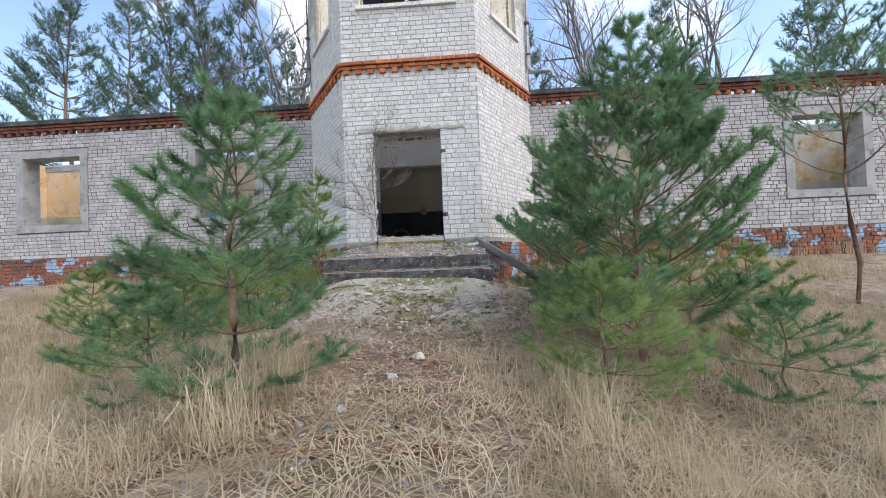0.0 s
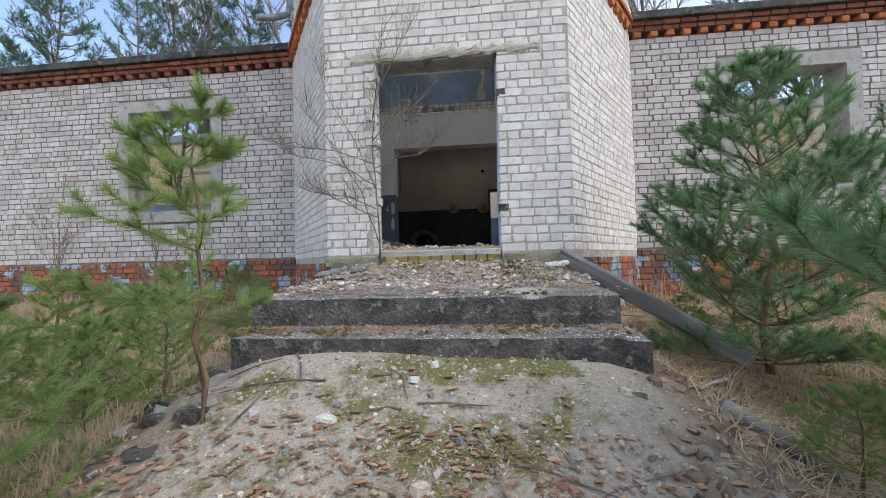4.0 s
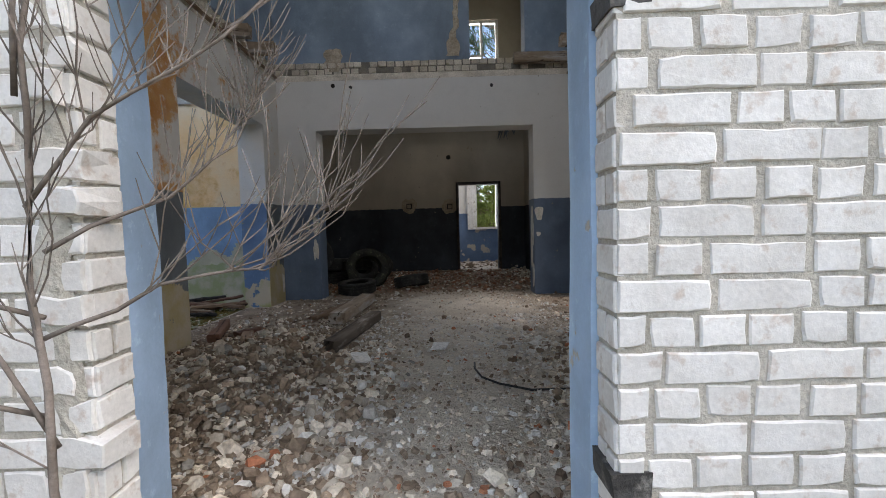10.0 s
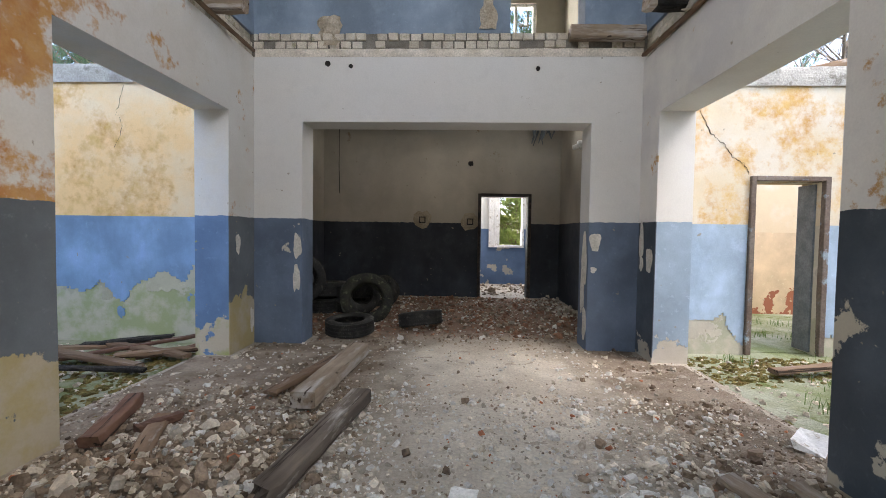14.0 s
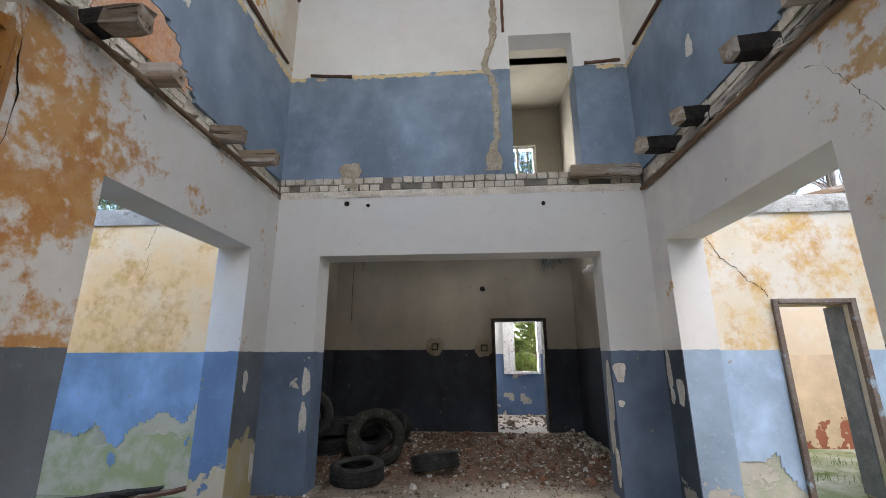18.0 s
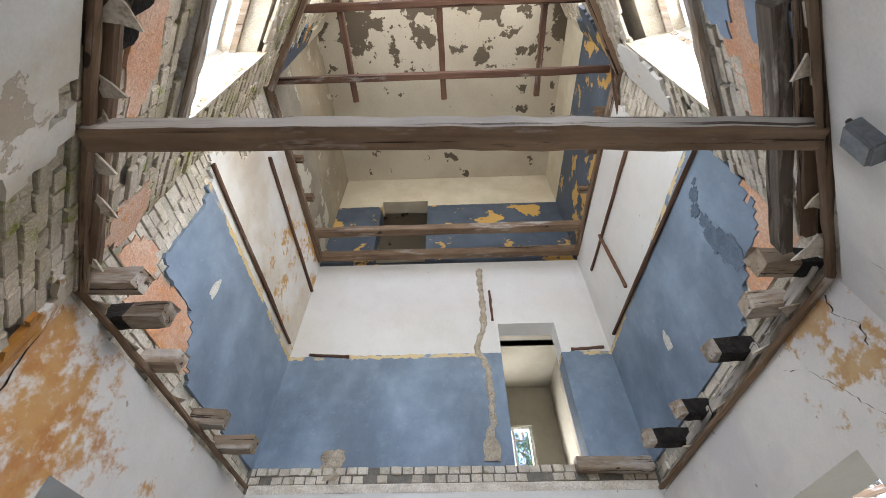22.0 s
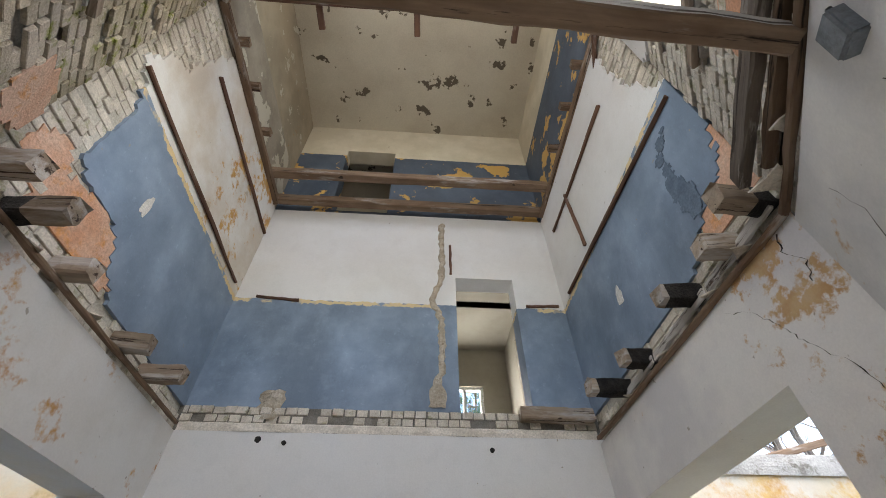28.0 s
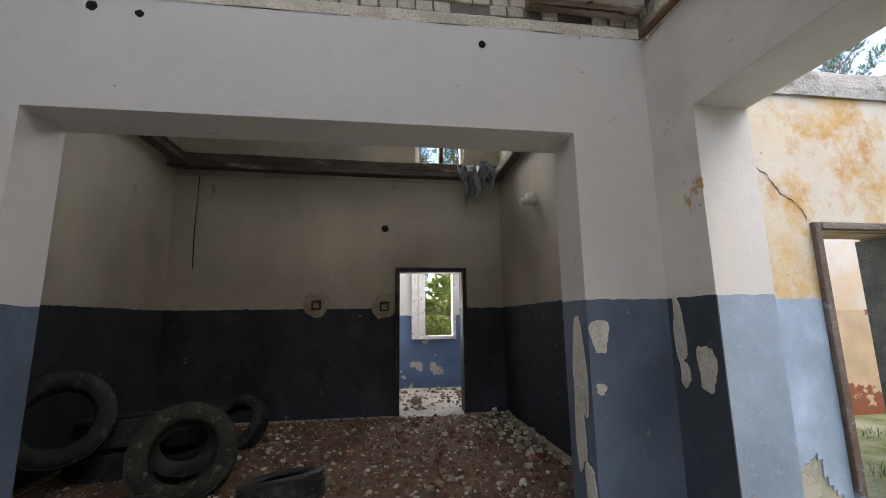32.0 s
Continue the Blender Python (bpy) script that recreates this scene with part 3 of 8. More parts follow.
def lay_bricks(parent, line, z0, z1, openings, mat, face=-0.006, limit=250, near=(0, 1), seed=0, s0=0.0, s1=None, keep=None, out=False, missing=0.0, all_headers=False, uneven=0.0):
    """Courses of bricks on a wall's face: the nearest ones are parts, the rest one part of kind stuff. out: they look to +d (the wall's inner face)."""
    rng = random.Random(seed)
    s1 = line.len if s1 is None else s1
    var = brick_variants(mat)
    laid = []
    n = int((z1 - z0) / COURSE + 0.3)
    for c in range(n):
        z = z0 + c * COURSE
        s = s0 - (rng.uniform(0.0, 0.02))
        k = 0
        if c % 2:
            s -= SHORT * 0.5
        while s < s1 - 0.02:
            head = (c % 2 == 1 and rng.random() < 0.9) or (c % 2 == 0 and k % 3 == 1 and rng.random() < 0.6) or all_headers
            L = SHORT if head else LONG
            a, b = max(s, s0), min(s + L, s1)
            s += L + JOINT * rng.uniform(0.5, 1.9)
            k += 1
            zm = z + COURSE / 2
            spans = [(a, b)]
            for o in openings:
                if o[2] < zm < o[3]:
                    cutted = []
                    for p, q in spans:
                        if q <= o[0] or p >= o[1]:
                            cutted.append((p, q))
                        else:
                            if p < o[0]:
                                cutted.append((p, o[0]))
                            if q > o[1]:
                                cutted.append((o[1], q))
                    spans = cutted
            for p, q in spans:
                if q - p > 0.035 and not (keep and not keep((p + q) / 2, zm)) and rng.random() >= missing:
                    laid.append((p, q, z + JOINT / 2 + rng.uniform(-0.0035, 0.0035), LONG if q - p > 0.17 else SHORT, rng.randrange(6), rng.uniform(-0.004, 0.003) + (rng.uniform(-uneven, uneven) if uneven else 0)))
    laid.sort(key=lambda t: (t[0] - near[0]) ** 2 + (t[2] - near[1]) ** 2)
    turn = out != line.flip

    def place(p, q, z, L, d):
        sc = (q - p) / L
        if not out:
            m = line.matrix(q if line.flip else p, face + d, z)
        else:
            m = line.matrix(p if line.flip else q, face - d, z) @ Matrix.Rotation(math.pi, 4, "Z")
        return m @ Matrix.Diagonal((sc, 1, 1, 1))

    for p, q, z, L, i, d in laid[:limit]:
        ob = new("brick", var[L][i][2])
        ob.parent = parent
        ob.matrix_basis = place(p, q, z, L, d)
    verts, faces, at = [], [], 0
    for p, q, z, L, i, d in laid[limit:]:
        m = np.array(place(p, q, z, L, d))
        v = var[L][i][0] @ m[:3, :3].T + m[:3, 3]
        verts.append(v)
        faces += [tuple(q + at for q in p) for p in var[L][i][1]]
        at += len(v)
    if verts:
        me = data_mesh("brickwork", np.concatenate(verts), faces, mat)
        tagged(part("brickwork", me, mat, parent), kind="stuff")


def dentils(parent, line, z, mat, mat2, size=0.115, gap=0.135, proud=0.06, seed=0, s1=None):
    """A belt course: a projecting row of bricks above a row of dentil bricks."""
    rng = random.Random(seed)
    end = line.len if s1 is None else s1
    v, f = brick_shape(size, 0.085, 0.12, 5 + seed)
    tooth = data_mesh("dentil", v, f, mat)
    v, f = brick_shape(LONG, 0.066, 0.14, 9 + seed)
    row = data_mesh("belt_brick", v, f, mat2)
    s = 0.05
    while s < end - size:
        ob = new("dentil", tooth)
        ob.parent = parent
        ob.matrix_basis = line.matrix(s + size if line.flip else s, -proud + rng.uniform(-0.006, 0.006), z)
        s += size + gap
    for level, outward in ((0.094, proud), (0.172, proud + 0.035)):
        s = -0.03
        while s < end:
            L = min(LONG, end - s)
            if L > 0.05:
                ob = new("belt_brick", row)
                ob.parent = parent
                ob.matrix_basis = line.matrix(s + L if line.flip else s, -outward + rng.uniform(-0.005, 0.005), z + level) @ Matrix.Diagonal((L / LONG, 1, 1, 1))
            s += LONG + JOINT
    return parent


def tube(points, radii, sides=8):
    """Verts and faces of a pipe through points."""
    verts, faces = [], []
    pts = [Vector(p) for p in points]
    for i, p in enumerate(pts):
        d = (pts[min(i + 1, len(pts) - 1)] - pts[max(i - 1, 0)]).normalized()
        q = d.to_track_quat("Z", "Y")
        r = radii[i] if isinstance(radii, (list, tuple)) else radii
        for k in range(sides):
            a = 2 * math.pi * k / sides
            verts.append(p + q @ Vector((r * math.cos(a), r * math.sin(a), 0)))
    for i in range(len(pts) - 1):
        for k in range(sides):
            a, b = i * sides + k, i * sides + (k + 1) % sides
            faces.append((a, b, b + sides, a + sides))
    faces += [tuple(range(sides - 1, -1, -1)), tuple(range((len(pts) - 1) * sides, len(pts) * sides))]
    return verts, faces

# ---------------------------------------------------------------- the setting
FLOOR = 0.05
# plan of the tower: outer face corners and inner face corners
OUT = [(-2.80, 2.25), (-1.31, 0.0), (1.46, 0.0), (2.85, 2.25)]
INN = [(-2.36, 2.42), (-0.95, 0.33), (1.00, 0.34), (2.25, 2.36)]
YB, YC = 5.68, 6.05          # hall's back wall
XL, XR = -2.42, 2.26         # hall's side walls
TOP = 10.9


def ground_z(x, y):
    base = -1.62 + 0.075 * max(-9.0, min(0, y + 3.0)) * 0.6
    rise = min(1, max(0, (y + 4.5) / 6.5))
    z = base + (0.92) * rise ** 1.3
    # earth mound that leads up to the steps
    w = max(0.0, 1 - (abs(x - 0.1) / 2.3) ** 3)
    top = -0.65 - 0.68 * max(0, min(1, (-1.9 - y) / 1.7)) ** 1.2
    if y < -1.2:
        z = z + w * max(0, top - z)
    elif w > 0:
        z = max(z, -0.85) if abs(x) < 1.6 else z
    return z + 0.05 * noise.noise(Vector((x * 0.8, y * 0.8, 0))) + 0.018 * noise.noise(Vector((x * 4, y * 4, 3)))


def ground_material():
    g = Graph("forest_floor_soil", 0.95)
    n1, n2 = g.noise(0.8, 6, 0.6), g.noise(6, 6, 0.65)
    col = g.mix(g.ramp(n1, 0.4, 0.6), (0.28, 0.21, 0.148), (0.41, 0.325, 0.235))
    col = g.mix(g.ramp(n2, 0.44, 0.64), col, (0.21, 0.135, 0.09))
    col = g.mix(g.math("MULTIPLY", g.ramp(g.noise(1.7, 7, 0.65, offset=3), 0.56, 0.66), 0.8), col, (0.15, 0.15, 0.05))
    # sandy earth of the mound
    x, y, z = g.z()
    dx = g.math("ABSOLUTE", g.math("SUBTRACT", x, 0.1))
    wob = g.math("MULTIPLY", g.math("SUBTRACT", g.noise(2.2, 6, 0.6, offset=9), 0.5), 1.6)
    inside = g.math("MULTIPLY", g.ramp(g.math("ADD", dx, wob), 1.55, 1.2), g.ramp(g.math("ADD", y, wob), -3.7, -3.0))
    sandy = g.mix(g.ramp(g.noise(1.5, 7, 0.65, offset=13), 0.45, 0.62), (0.49, 0.44, 0.36), (0.39, 0.345, 0.275))
    sandy = g.mix(g.ramp(g.math("ADD", g.noise(2.4, 7, 0.68, offset=17), g.math("MULTIPLY", g.ramp(g.math("ABSOLUTE", g.math("SUBTRACT", x, 0.4)), 0.7, 0.05), 0.14)), 0.53, 0.62), sandy, (0.20, 0.19, 0.07))
    sandy = g.mix(g.ramp(g.noise(60, 3, 0.6, offset=2), 0.62, 0.68), sandy, (0.62, 0.60, 0.56))
    col = g.mix(inside, col, sandy)
    grain = g.noise(38, 6, 0.7)
    g.bump(g.math("ADD", grain, n2), 0.9, 0.03)
    return g.done(g.scaled(col, g.math("ADD", g.math("MULTIPLY", grain, 0.9), 0.55)))


GROUND = ground_material()


def build_ground():
    def axis(near, far, step):
        vals = list(np.arange(-near, near + 1e-6, step))
        d = step
        while vals[-1] < far:
            d *= 1.35
            vals.append(vals[-1] + d)
        d = step
        while vals[0] > -far:
            d *= 1.35
            vals.insert(0, vals[0] - d)
        return vals

    xs, ys = axis(9, 900, 0.16), [v - 3 for v in axis(7, 900, 0.13)]
    verts = [(x, y, ground_z(x, y) - (0.25 if y > 2.6 and abs(x) < 14 else 0)) for y in ys for x in xs]
    n = len(xs)
    faces = [(j * n + i, j * n + i + 1, (j + 1) * n + i + 1, (j + 1) * n + i) for j in range(len(ys) - 1) for i in range(n - 1)]
    return solid("ground", data_mesh("ground", verts, faces, GROUND, True), None, "uneven sandy forest ground with dry litter", "ground", kind="structure")


build_ground()

L_FRONT = Line(OUT[1], OUT[2], (0, 1))
L_OBL = Line(OUT[1], OUT[0], (1, 0.3))
L_OBR = Line(OUT[2], OUT[3], (-1, 0.3))
WIN2 = (4.82, 6.55)      # second-floor windows
WIN3 = (8.3, 10.1)
DOORC = (L_FRONT.s_of(-0.79, 0), L_FRONT.s_of(0.68, 0), -0.5, 2.24)
DOORO = (L_FRONT.s_of(-0.715, 0), L_FRONT.s_of(0.68, 0), -0.5, 2.24)


def structure(name, line, z0, z1, d0, d1, openings, mat, label, **kw):
    me = slab_mesh(name, line, z0, z1, d0, d1, openings, mat, **kw)
    return solid(name, me, None, label, "wall", kind="structure")


# front of the tower with the entrance
front_open = [DOORO, (L_FRONT.s_of(-0.91, 0), L_FRONT.s_of(1.05, 0), *WIN2), (L_FRONT.s_of(-0.8, 0), L_FRONT.s_of(0.95, 0), *WIN3)]
wall_front = structure("wall_tower_front", L_FRONT, -0.9, TOP, 0.0, 0.315, [DOORC] + front_open[1:], MORTAR_PALE, "white sand-lime brick tower front with a doorless entrance")
wall_obl = structure("wall_tower_left", L_OBL, -0.9, TOP, 0.0, 0.38, [(0.8, 2.1, WIN2[0] - 0.3, WIN2[1]), (0.8, 2.1, *WIN3)], MORTAR_PALE, "white sand-lime brick slanted tower face")
wall_obr = structure("wall_tower_right", L_OBR, -0.9, TOP, 0.0, 0.38, [(0.7, 2.0, WIN2[0] - 0.3, WIN2[1]), (0.7, 2.0, *WIN3)], MORTAR_PALE, "white sand-lime brick slanted tower face")

# wings: front walls with window openings
WINGS = {}
for side, name in ((-1, "left"), (1, "right")):
    x0 = OUT[0][0] if side < 0 else OUT[3][0]
    ln = Line((x0, 2.25), (side * 14.2, 2.25), (0, 1))
    opens = [(ln.s_of(side * a, 2.25), ln.s_of(side * b, 2.25), 0.90, 2.75) for a, b in ((4.33, 5.97), (9.17, 10.83))]
    WINGS[side] = (ln, opens)
    w = structure("wall_wing_" + name, ln, -1.0, 3.36, 0.0, 0.42, opens, MORTAR, "weathered white brick wing wall on a red brick plinth")
    WINGS[name] = w

# rear walls of the wings, end walls, and the rooms behind
def wall_box(name, x0, x1, y0, y1, z0, z1, mat, label, openings=(), axis="x", res=None, **kw):
    """A wall along x or y; openings are (from, to, z0, z1) in world coordinates."""
    if axis == "x":
        ln = Line((x0, y0), (x1, y0), (0, 1))
        op = [(a - x0, b - x0, c, d) for a, b, c, d in openings]
        return structure(name, ln, z0, z1, 0.0, y1 - y0, op, mat, label, res=res, **kw)
    ln = Line((x0, y0), (x0, y1), (1, 0))
    op = [(a - y0, b - y0, c, d) for a, b, c, d in openings]
    return structure(name, ln, z0, z1, 0.0, x1 - x0, op, mat, label, res=res, **kw)


def slab(name, x0, x1, y0, y1, z0, z1, mat, label, category):
    return solid(name, add_box(bmesh.new(), x0, x1, y0, y1, z0, z1), mat, label, category, kind="structure")


def floor_poly(name, pts, z0, z1, mat, label, category="floor"):
    bm = bmesh.new()
    lo = [bm.verts.new((x, y, z0)) for x, y in pts]
    hi = [bm.verts.new((x, y, z1)) for x, y in pts]
    n = len(pts)
    bm.faces.new(hi)
    bm.faces.new(lo[::-1])
    for i in range(n):
        bm.faces.new((lo[i], lo[(i + 1) % n], hi[(i + 1) % n], hi[i]))
    bmesh.ops.recalc_face_normals(bm, faces=bm.faces)
    return solid(name, bm, mat, label, category, kind="structure")


THICK = 0.38
LEDGE = 3.55
LOP = (3.14, 5.12, FLOOR - 0.1, 2.755)
ROP = (3.05, 5.25, FLOOR - 0.1, 2.79)
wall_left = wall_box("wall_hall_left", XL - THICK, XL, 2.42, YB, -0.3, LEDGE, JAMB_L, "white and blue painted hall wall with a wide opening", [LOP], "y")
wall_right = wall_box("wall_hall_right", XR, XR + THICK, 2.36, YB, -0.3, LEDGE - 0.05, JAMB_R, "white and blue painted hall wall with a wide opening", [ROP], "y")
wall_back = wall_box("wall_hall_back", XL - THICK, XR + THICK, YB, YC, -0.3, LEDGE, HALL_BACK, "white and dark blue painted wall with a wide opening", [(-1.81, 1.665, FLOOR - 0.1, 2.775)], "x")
wall_back2 = wall_box("wall_upper_back", XL - 0.4, XR + 0.4, YB + 0.06, YC, 3.84, 7.44, UP2, "blue and white painted upper wall with a door opening", [(0.69, 1.57, 3.8, 5.99)], "x")
wall_back3 = wall_box("wall_top_back", XL - 0.4, XR + 0.4, YB + 0.06, YC, 7.44, TOP, UP3, "peeling blue and cream upper wall with a doorway", [(-1.5, -0.5, 7.5, 9.53)], "x")
wall_l2 = wall_box("wall_upper_left", XL - 0.4, XL - 0.06, 2.42, YB + 0.06, 3.84, 7.44, MORTAR_SMEAR, "blue and ochre painted upper wall", [], "y")
wall_r2 = wall_box("wall_upper_right", XR + 0.06, XR + 0.4, 2.36, YB + 0.06, 3.84, 7.44, MORTAR_SMEAR, "blue and white painted upper wall", [], "y")
wall_l3 = wall_box("wall_top_left", XL - 0.4, XL - 0.03, 2.42, YB + 0.06, 7.44, TOP, UP3L, "peeling upper wall", [], "y")
wall_r3 = wall_box("wall_top_right", XR + 0.03, XR + 0.4, 2.36, YB + 0.06, 7.44, TOP, UP3, "peeling upper wall", [], "y")

# bands of bare brick where the upper floor was torn out
band_l = wall_box("wall_band_left", XL - THICK, XL - 0.06, 2.42, YB + 0.06, LEDGE, 3.84, MORTAR_SMEAR, "bare brick band under the lost upper floor", [], "y")
band_r = wall_box("wall_band_right", XR + 0.06, XR + THICK, 2.36, YB + 0.06, LEDGE - 0.05, 3.84, MORTAR_SMEAR, "bare brick band under the lost upper floor", [], "y")
band_b = wall_box("wall_band_back", XL - THICK, XR + THICK, YB + 0.04, YC, LEDGE, 3.84, MORTAR, "bare brick band under the lost upper floor", [], "x")
slab("wall_top_room_rear", -3.2, 2.7, 8.0, 8.2, 7.4, TOP, UP3, "grey wall of the top room", "wall")
slab("wall_top_room_left", -3.4, -3.2, YC, 8.2, 7.4, TOP, UP3, "grey wall of the top room", "wall")
slab("wall_top_room_right", 2.7, 2.9, YC, 8.2, 7.4, TOP, UP3, "grey wall of the top room", "wall")
wing_l_rear = wall_box("wall_wing_rear_left", -14.2, XL - THICK, YB, YB + 0.4, -0.4, 3.46, WING_L, "yellow and bright blue peeling wing wall", [(-11.2, -9.9, 0.85, 2.6)], "x")
wing_r_rear = wall_box("wall_wing_rear_right", XR + THICK, 14.2, YB + 0.1, YB + 0.42, -0.4, 3.46, WING_R, "ochre, white and pale blue peeling wing wall with a doorway", [(3.64, 4.44, -0.1, 2.12), (9.3, 10.6, 0.85, 2.6)], "x")
wall_box("wall_end_left", -14.2, -13.8, 2.67, 12.9, -1.0, 3.46, WING_L, "yellow and blue peeling end wall", [], "y")
wall_box("wall_end_right", 13.8, 14.2, 2.67, 12.9, -1.0, 3.46, WING_R, "ochre and pale blue peeling end wall", [], "y")
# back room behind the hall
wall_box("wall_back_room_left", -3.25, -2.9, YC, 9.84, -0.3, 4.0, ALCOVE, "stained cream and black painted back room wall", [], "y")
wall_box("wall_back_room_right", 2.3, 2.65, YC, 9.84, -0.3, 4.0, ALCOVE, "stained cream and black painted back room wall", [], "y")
BDOOR = (0.58, 1.62, -0.1, 2.27)
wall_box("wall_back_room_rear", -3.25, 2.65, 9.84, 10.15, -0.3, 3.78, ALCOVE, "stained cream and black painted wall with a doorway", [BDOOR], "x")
# room behind, its window to the wood
wall_box("wall_far_room_rear", -14.2, 14.2, 12.5, 12.9, -1.0, 3.6, REAR_B, "white and blue rear wall with window openings", [(0.95, 1.93, 1.08, 2.62), (-5.5, -4.2, 1.0, 2.6), (5.6, 7.2, 0.9, 2.6), (9.3, 10.9, 0.9, 2.6)], "x")
wall_box("wall_far_room_left", -0.6, -0.3, 10.15, 12.5, -0.3, 3.6, REAR_B, "white and blue far room wall", [], "y")
wall_box("wall_far_room_right", 2.65, 2.95, 10.15, 12.5, -0.3, 3.6, REAR_B, "white and blue far room wall", [], "y")
wall_box("wall_rear_room", 2.98, 11.0, 8.6, 8.9, -0.4, 3.46, REAR_R, "peach painted rear room wall over red brick", [], "x")
# upper room behind the second-floor door
wall_box("wall_upper_room_rear", -3.25, 2.65, 9.84, 10.15, 3.78, 7.4, CREAM, "dingy cream upper room wall with a window opening", [(0.85, 1.7, 4.15, 6.42)], "x")
wall_box("wall_upper_room_left", -3.25, -2.9, YC, 9.84, 4.0, 7.4, CREAM, "dingy cream upper room wall", [], "y")
wall_box("wall_upper_room_right", 2.3, 2.65, YC, 9.84, 4.0, 7.4, CREAM, "dingy cream upper room wall with a window", [(7.9, 8.75, 5.0, 6.95)], "y")


floor_poly("floor", [(XL - 0.36, YC + 3.79), (XL - 0.36, 2.5), (-2.3, 2.5), (-0.69, 0.3), (-0.69, 0.02), (0.67, 0.02), (0.67, 0.3), (2.3, 2.5), (XR + 0.36, 2.5), (XR + 0.36, YC + 3.79)], -0.3, FLOOR, FLOORMAT, "dusty bare concrete hall floor")
slab("floor_wing_left", -14.0, XL - 0.36, 2.5, 5.9, -0.3, FLOOR - 0.03, WINGFLOOR, "mossy concrete wing floor", "floor")
slab("floor_wing_right", XR + 0.36, 14.0, 2.5, 5.9, -0.3, FLOOR - 0.03, WINGFLOOR, "mossy concrete wing floor", "floor")
slab("floor_rear", -14.0, 14.0, 9.86, 12.6, -0.3, FLOOR - 0.01, FLOORMAT, "rubbly concrete rear floor", "floor")
slab("floor_rear_right", XR + 0.36, 14.0, 5.9, 9.86, -0.3, FLOOR - 0.02, WINGFLOOR, "mossy concrete floor of the rear room", "floor")
slab("floor_rear_left", -14.0, XL - 0.36, 5.9, 9.86, -0.3, FLOOR - 0.02, WINGFLOOR, "mossy concrete floor of the rear room", "floor")
slab("ceiling_tower", -3.2, 2.75, 0.3, 8.1, 10.5, 10.7, CEILMAT, "peeling cream tower ceiling", "ceiling")
slab("roof_tower", -3.4, 3.1, -0.2, 8.3, TOP, TOP + 0.25, DARKCON, "flat concrete tower roof", "roof")
slab("ceiling_upper_room", -3.25, 2.65, YC, 10.15, 7.4, 7.6, CREAM, "dingy cream upper room ceiling", "ceiling")

# inner faces of the tower's front walls: plaster that has fallen off in places
L_INF = Line(INN[1], INN[2], (0, -1))
L_INL = Line(INN[1], INN[0], (-1, -0.3))
L_INR = Line(INN[2], INN[3], (1, -0.3))


def broken(seed, level, scale=1.1, extra=None):
    def gone(s, z):
        v = noise.fractal(Vector((s * scale + seed, z * scale, seed * 1.7)), 0.8, 2.0, 5)
        return v + (extra(s, z) if extra else 0.0) > level
    return gone


def inner_wall(name, line, d, z0, z1, mat, opens, seed, level, label, extra=None, parent=None, brick=True, res=0.055):
    gone = broken(seed, level, extra=extra)
    me = slab_mesh("plaster", line, z0, z1, -0.008, d, opens, mat, res=res, gone=gone, jit=0.014, seed=seed, bulge=0.004)
    ob = part("plaster", me, mat, parent, label)
    if brick:
        lay_bricks(parent, line, z0, z1, opens, BRICK_MOSS if line is L_INL else BRICK_INNER, face=0.014, limit=0, seed=seed, keep=gone, missing=0.03, uneven=0.012)
    return ob


BRICK_MOSS = plain("mossy_inner_brick", (0.54, 0.47, 0.38), (0.36, 0.31, 0.215), 2.2, 60, 0.92, 0.6, 0.35, c=(0.22, 0.24, 0.05))
BRICK_INNER = plain("old_inner_brick", (0.46, 0.41, 0.34), (0.62, 0.57, 0.49), 4, 60, 0.92, 0.4, 0.18, c=(0.36, 0.34, 0.24))
L_HL = Line((XL, 2.42), (XL, YB), (-1, 0))
L_HR = Line((XR, 2.36), (XR, YB), (1, 0))
PINK = plain("pink_orange_undercoat", (0.58, 0.31, 0.19), (0.62, 0.42, 0.31), 2.5, 50, 0.92, 0.5, 0, c=(0.60, 0.29, 0.12))
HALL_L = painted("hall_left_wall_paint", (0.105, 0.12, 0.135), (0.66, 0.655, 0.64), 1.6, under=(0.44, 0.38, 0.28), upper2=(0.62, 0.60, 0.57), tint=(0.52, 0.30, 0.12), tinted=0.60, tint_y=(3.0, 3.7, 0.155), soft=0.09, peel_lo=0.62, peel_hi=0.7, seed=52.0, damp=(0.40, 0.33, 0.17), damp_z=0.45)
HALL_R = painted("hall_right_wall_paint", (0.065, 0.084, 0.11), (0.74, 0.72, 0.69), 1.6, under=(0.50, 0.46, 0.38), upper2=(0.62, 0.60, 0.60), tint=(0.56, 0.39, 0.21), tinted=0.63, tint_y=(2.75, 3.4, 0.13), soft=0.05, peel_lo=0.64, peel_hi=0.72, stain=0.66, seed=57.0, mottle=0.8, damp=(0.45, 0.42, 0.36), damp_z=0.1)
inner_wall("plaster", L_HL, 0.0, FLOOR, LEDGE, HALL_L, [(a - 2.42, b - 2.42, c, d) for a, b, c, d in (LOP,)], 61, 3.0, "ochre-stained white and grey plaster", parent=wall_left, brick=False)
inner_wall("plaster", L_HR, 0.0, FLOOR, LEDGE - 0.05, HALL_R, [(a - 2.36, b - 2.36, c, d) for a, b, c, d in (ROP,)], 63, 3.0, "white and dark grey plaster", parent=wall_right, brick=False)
L_U2L = Line((XL - 0.03, 2.42), (XL - 0.03, YB + 0.06), (-1, 0))
L_U2R = Line((XR + 0.03, 2.36), (XR + 0.03, YB + 0.06), (1, 0))


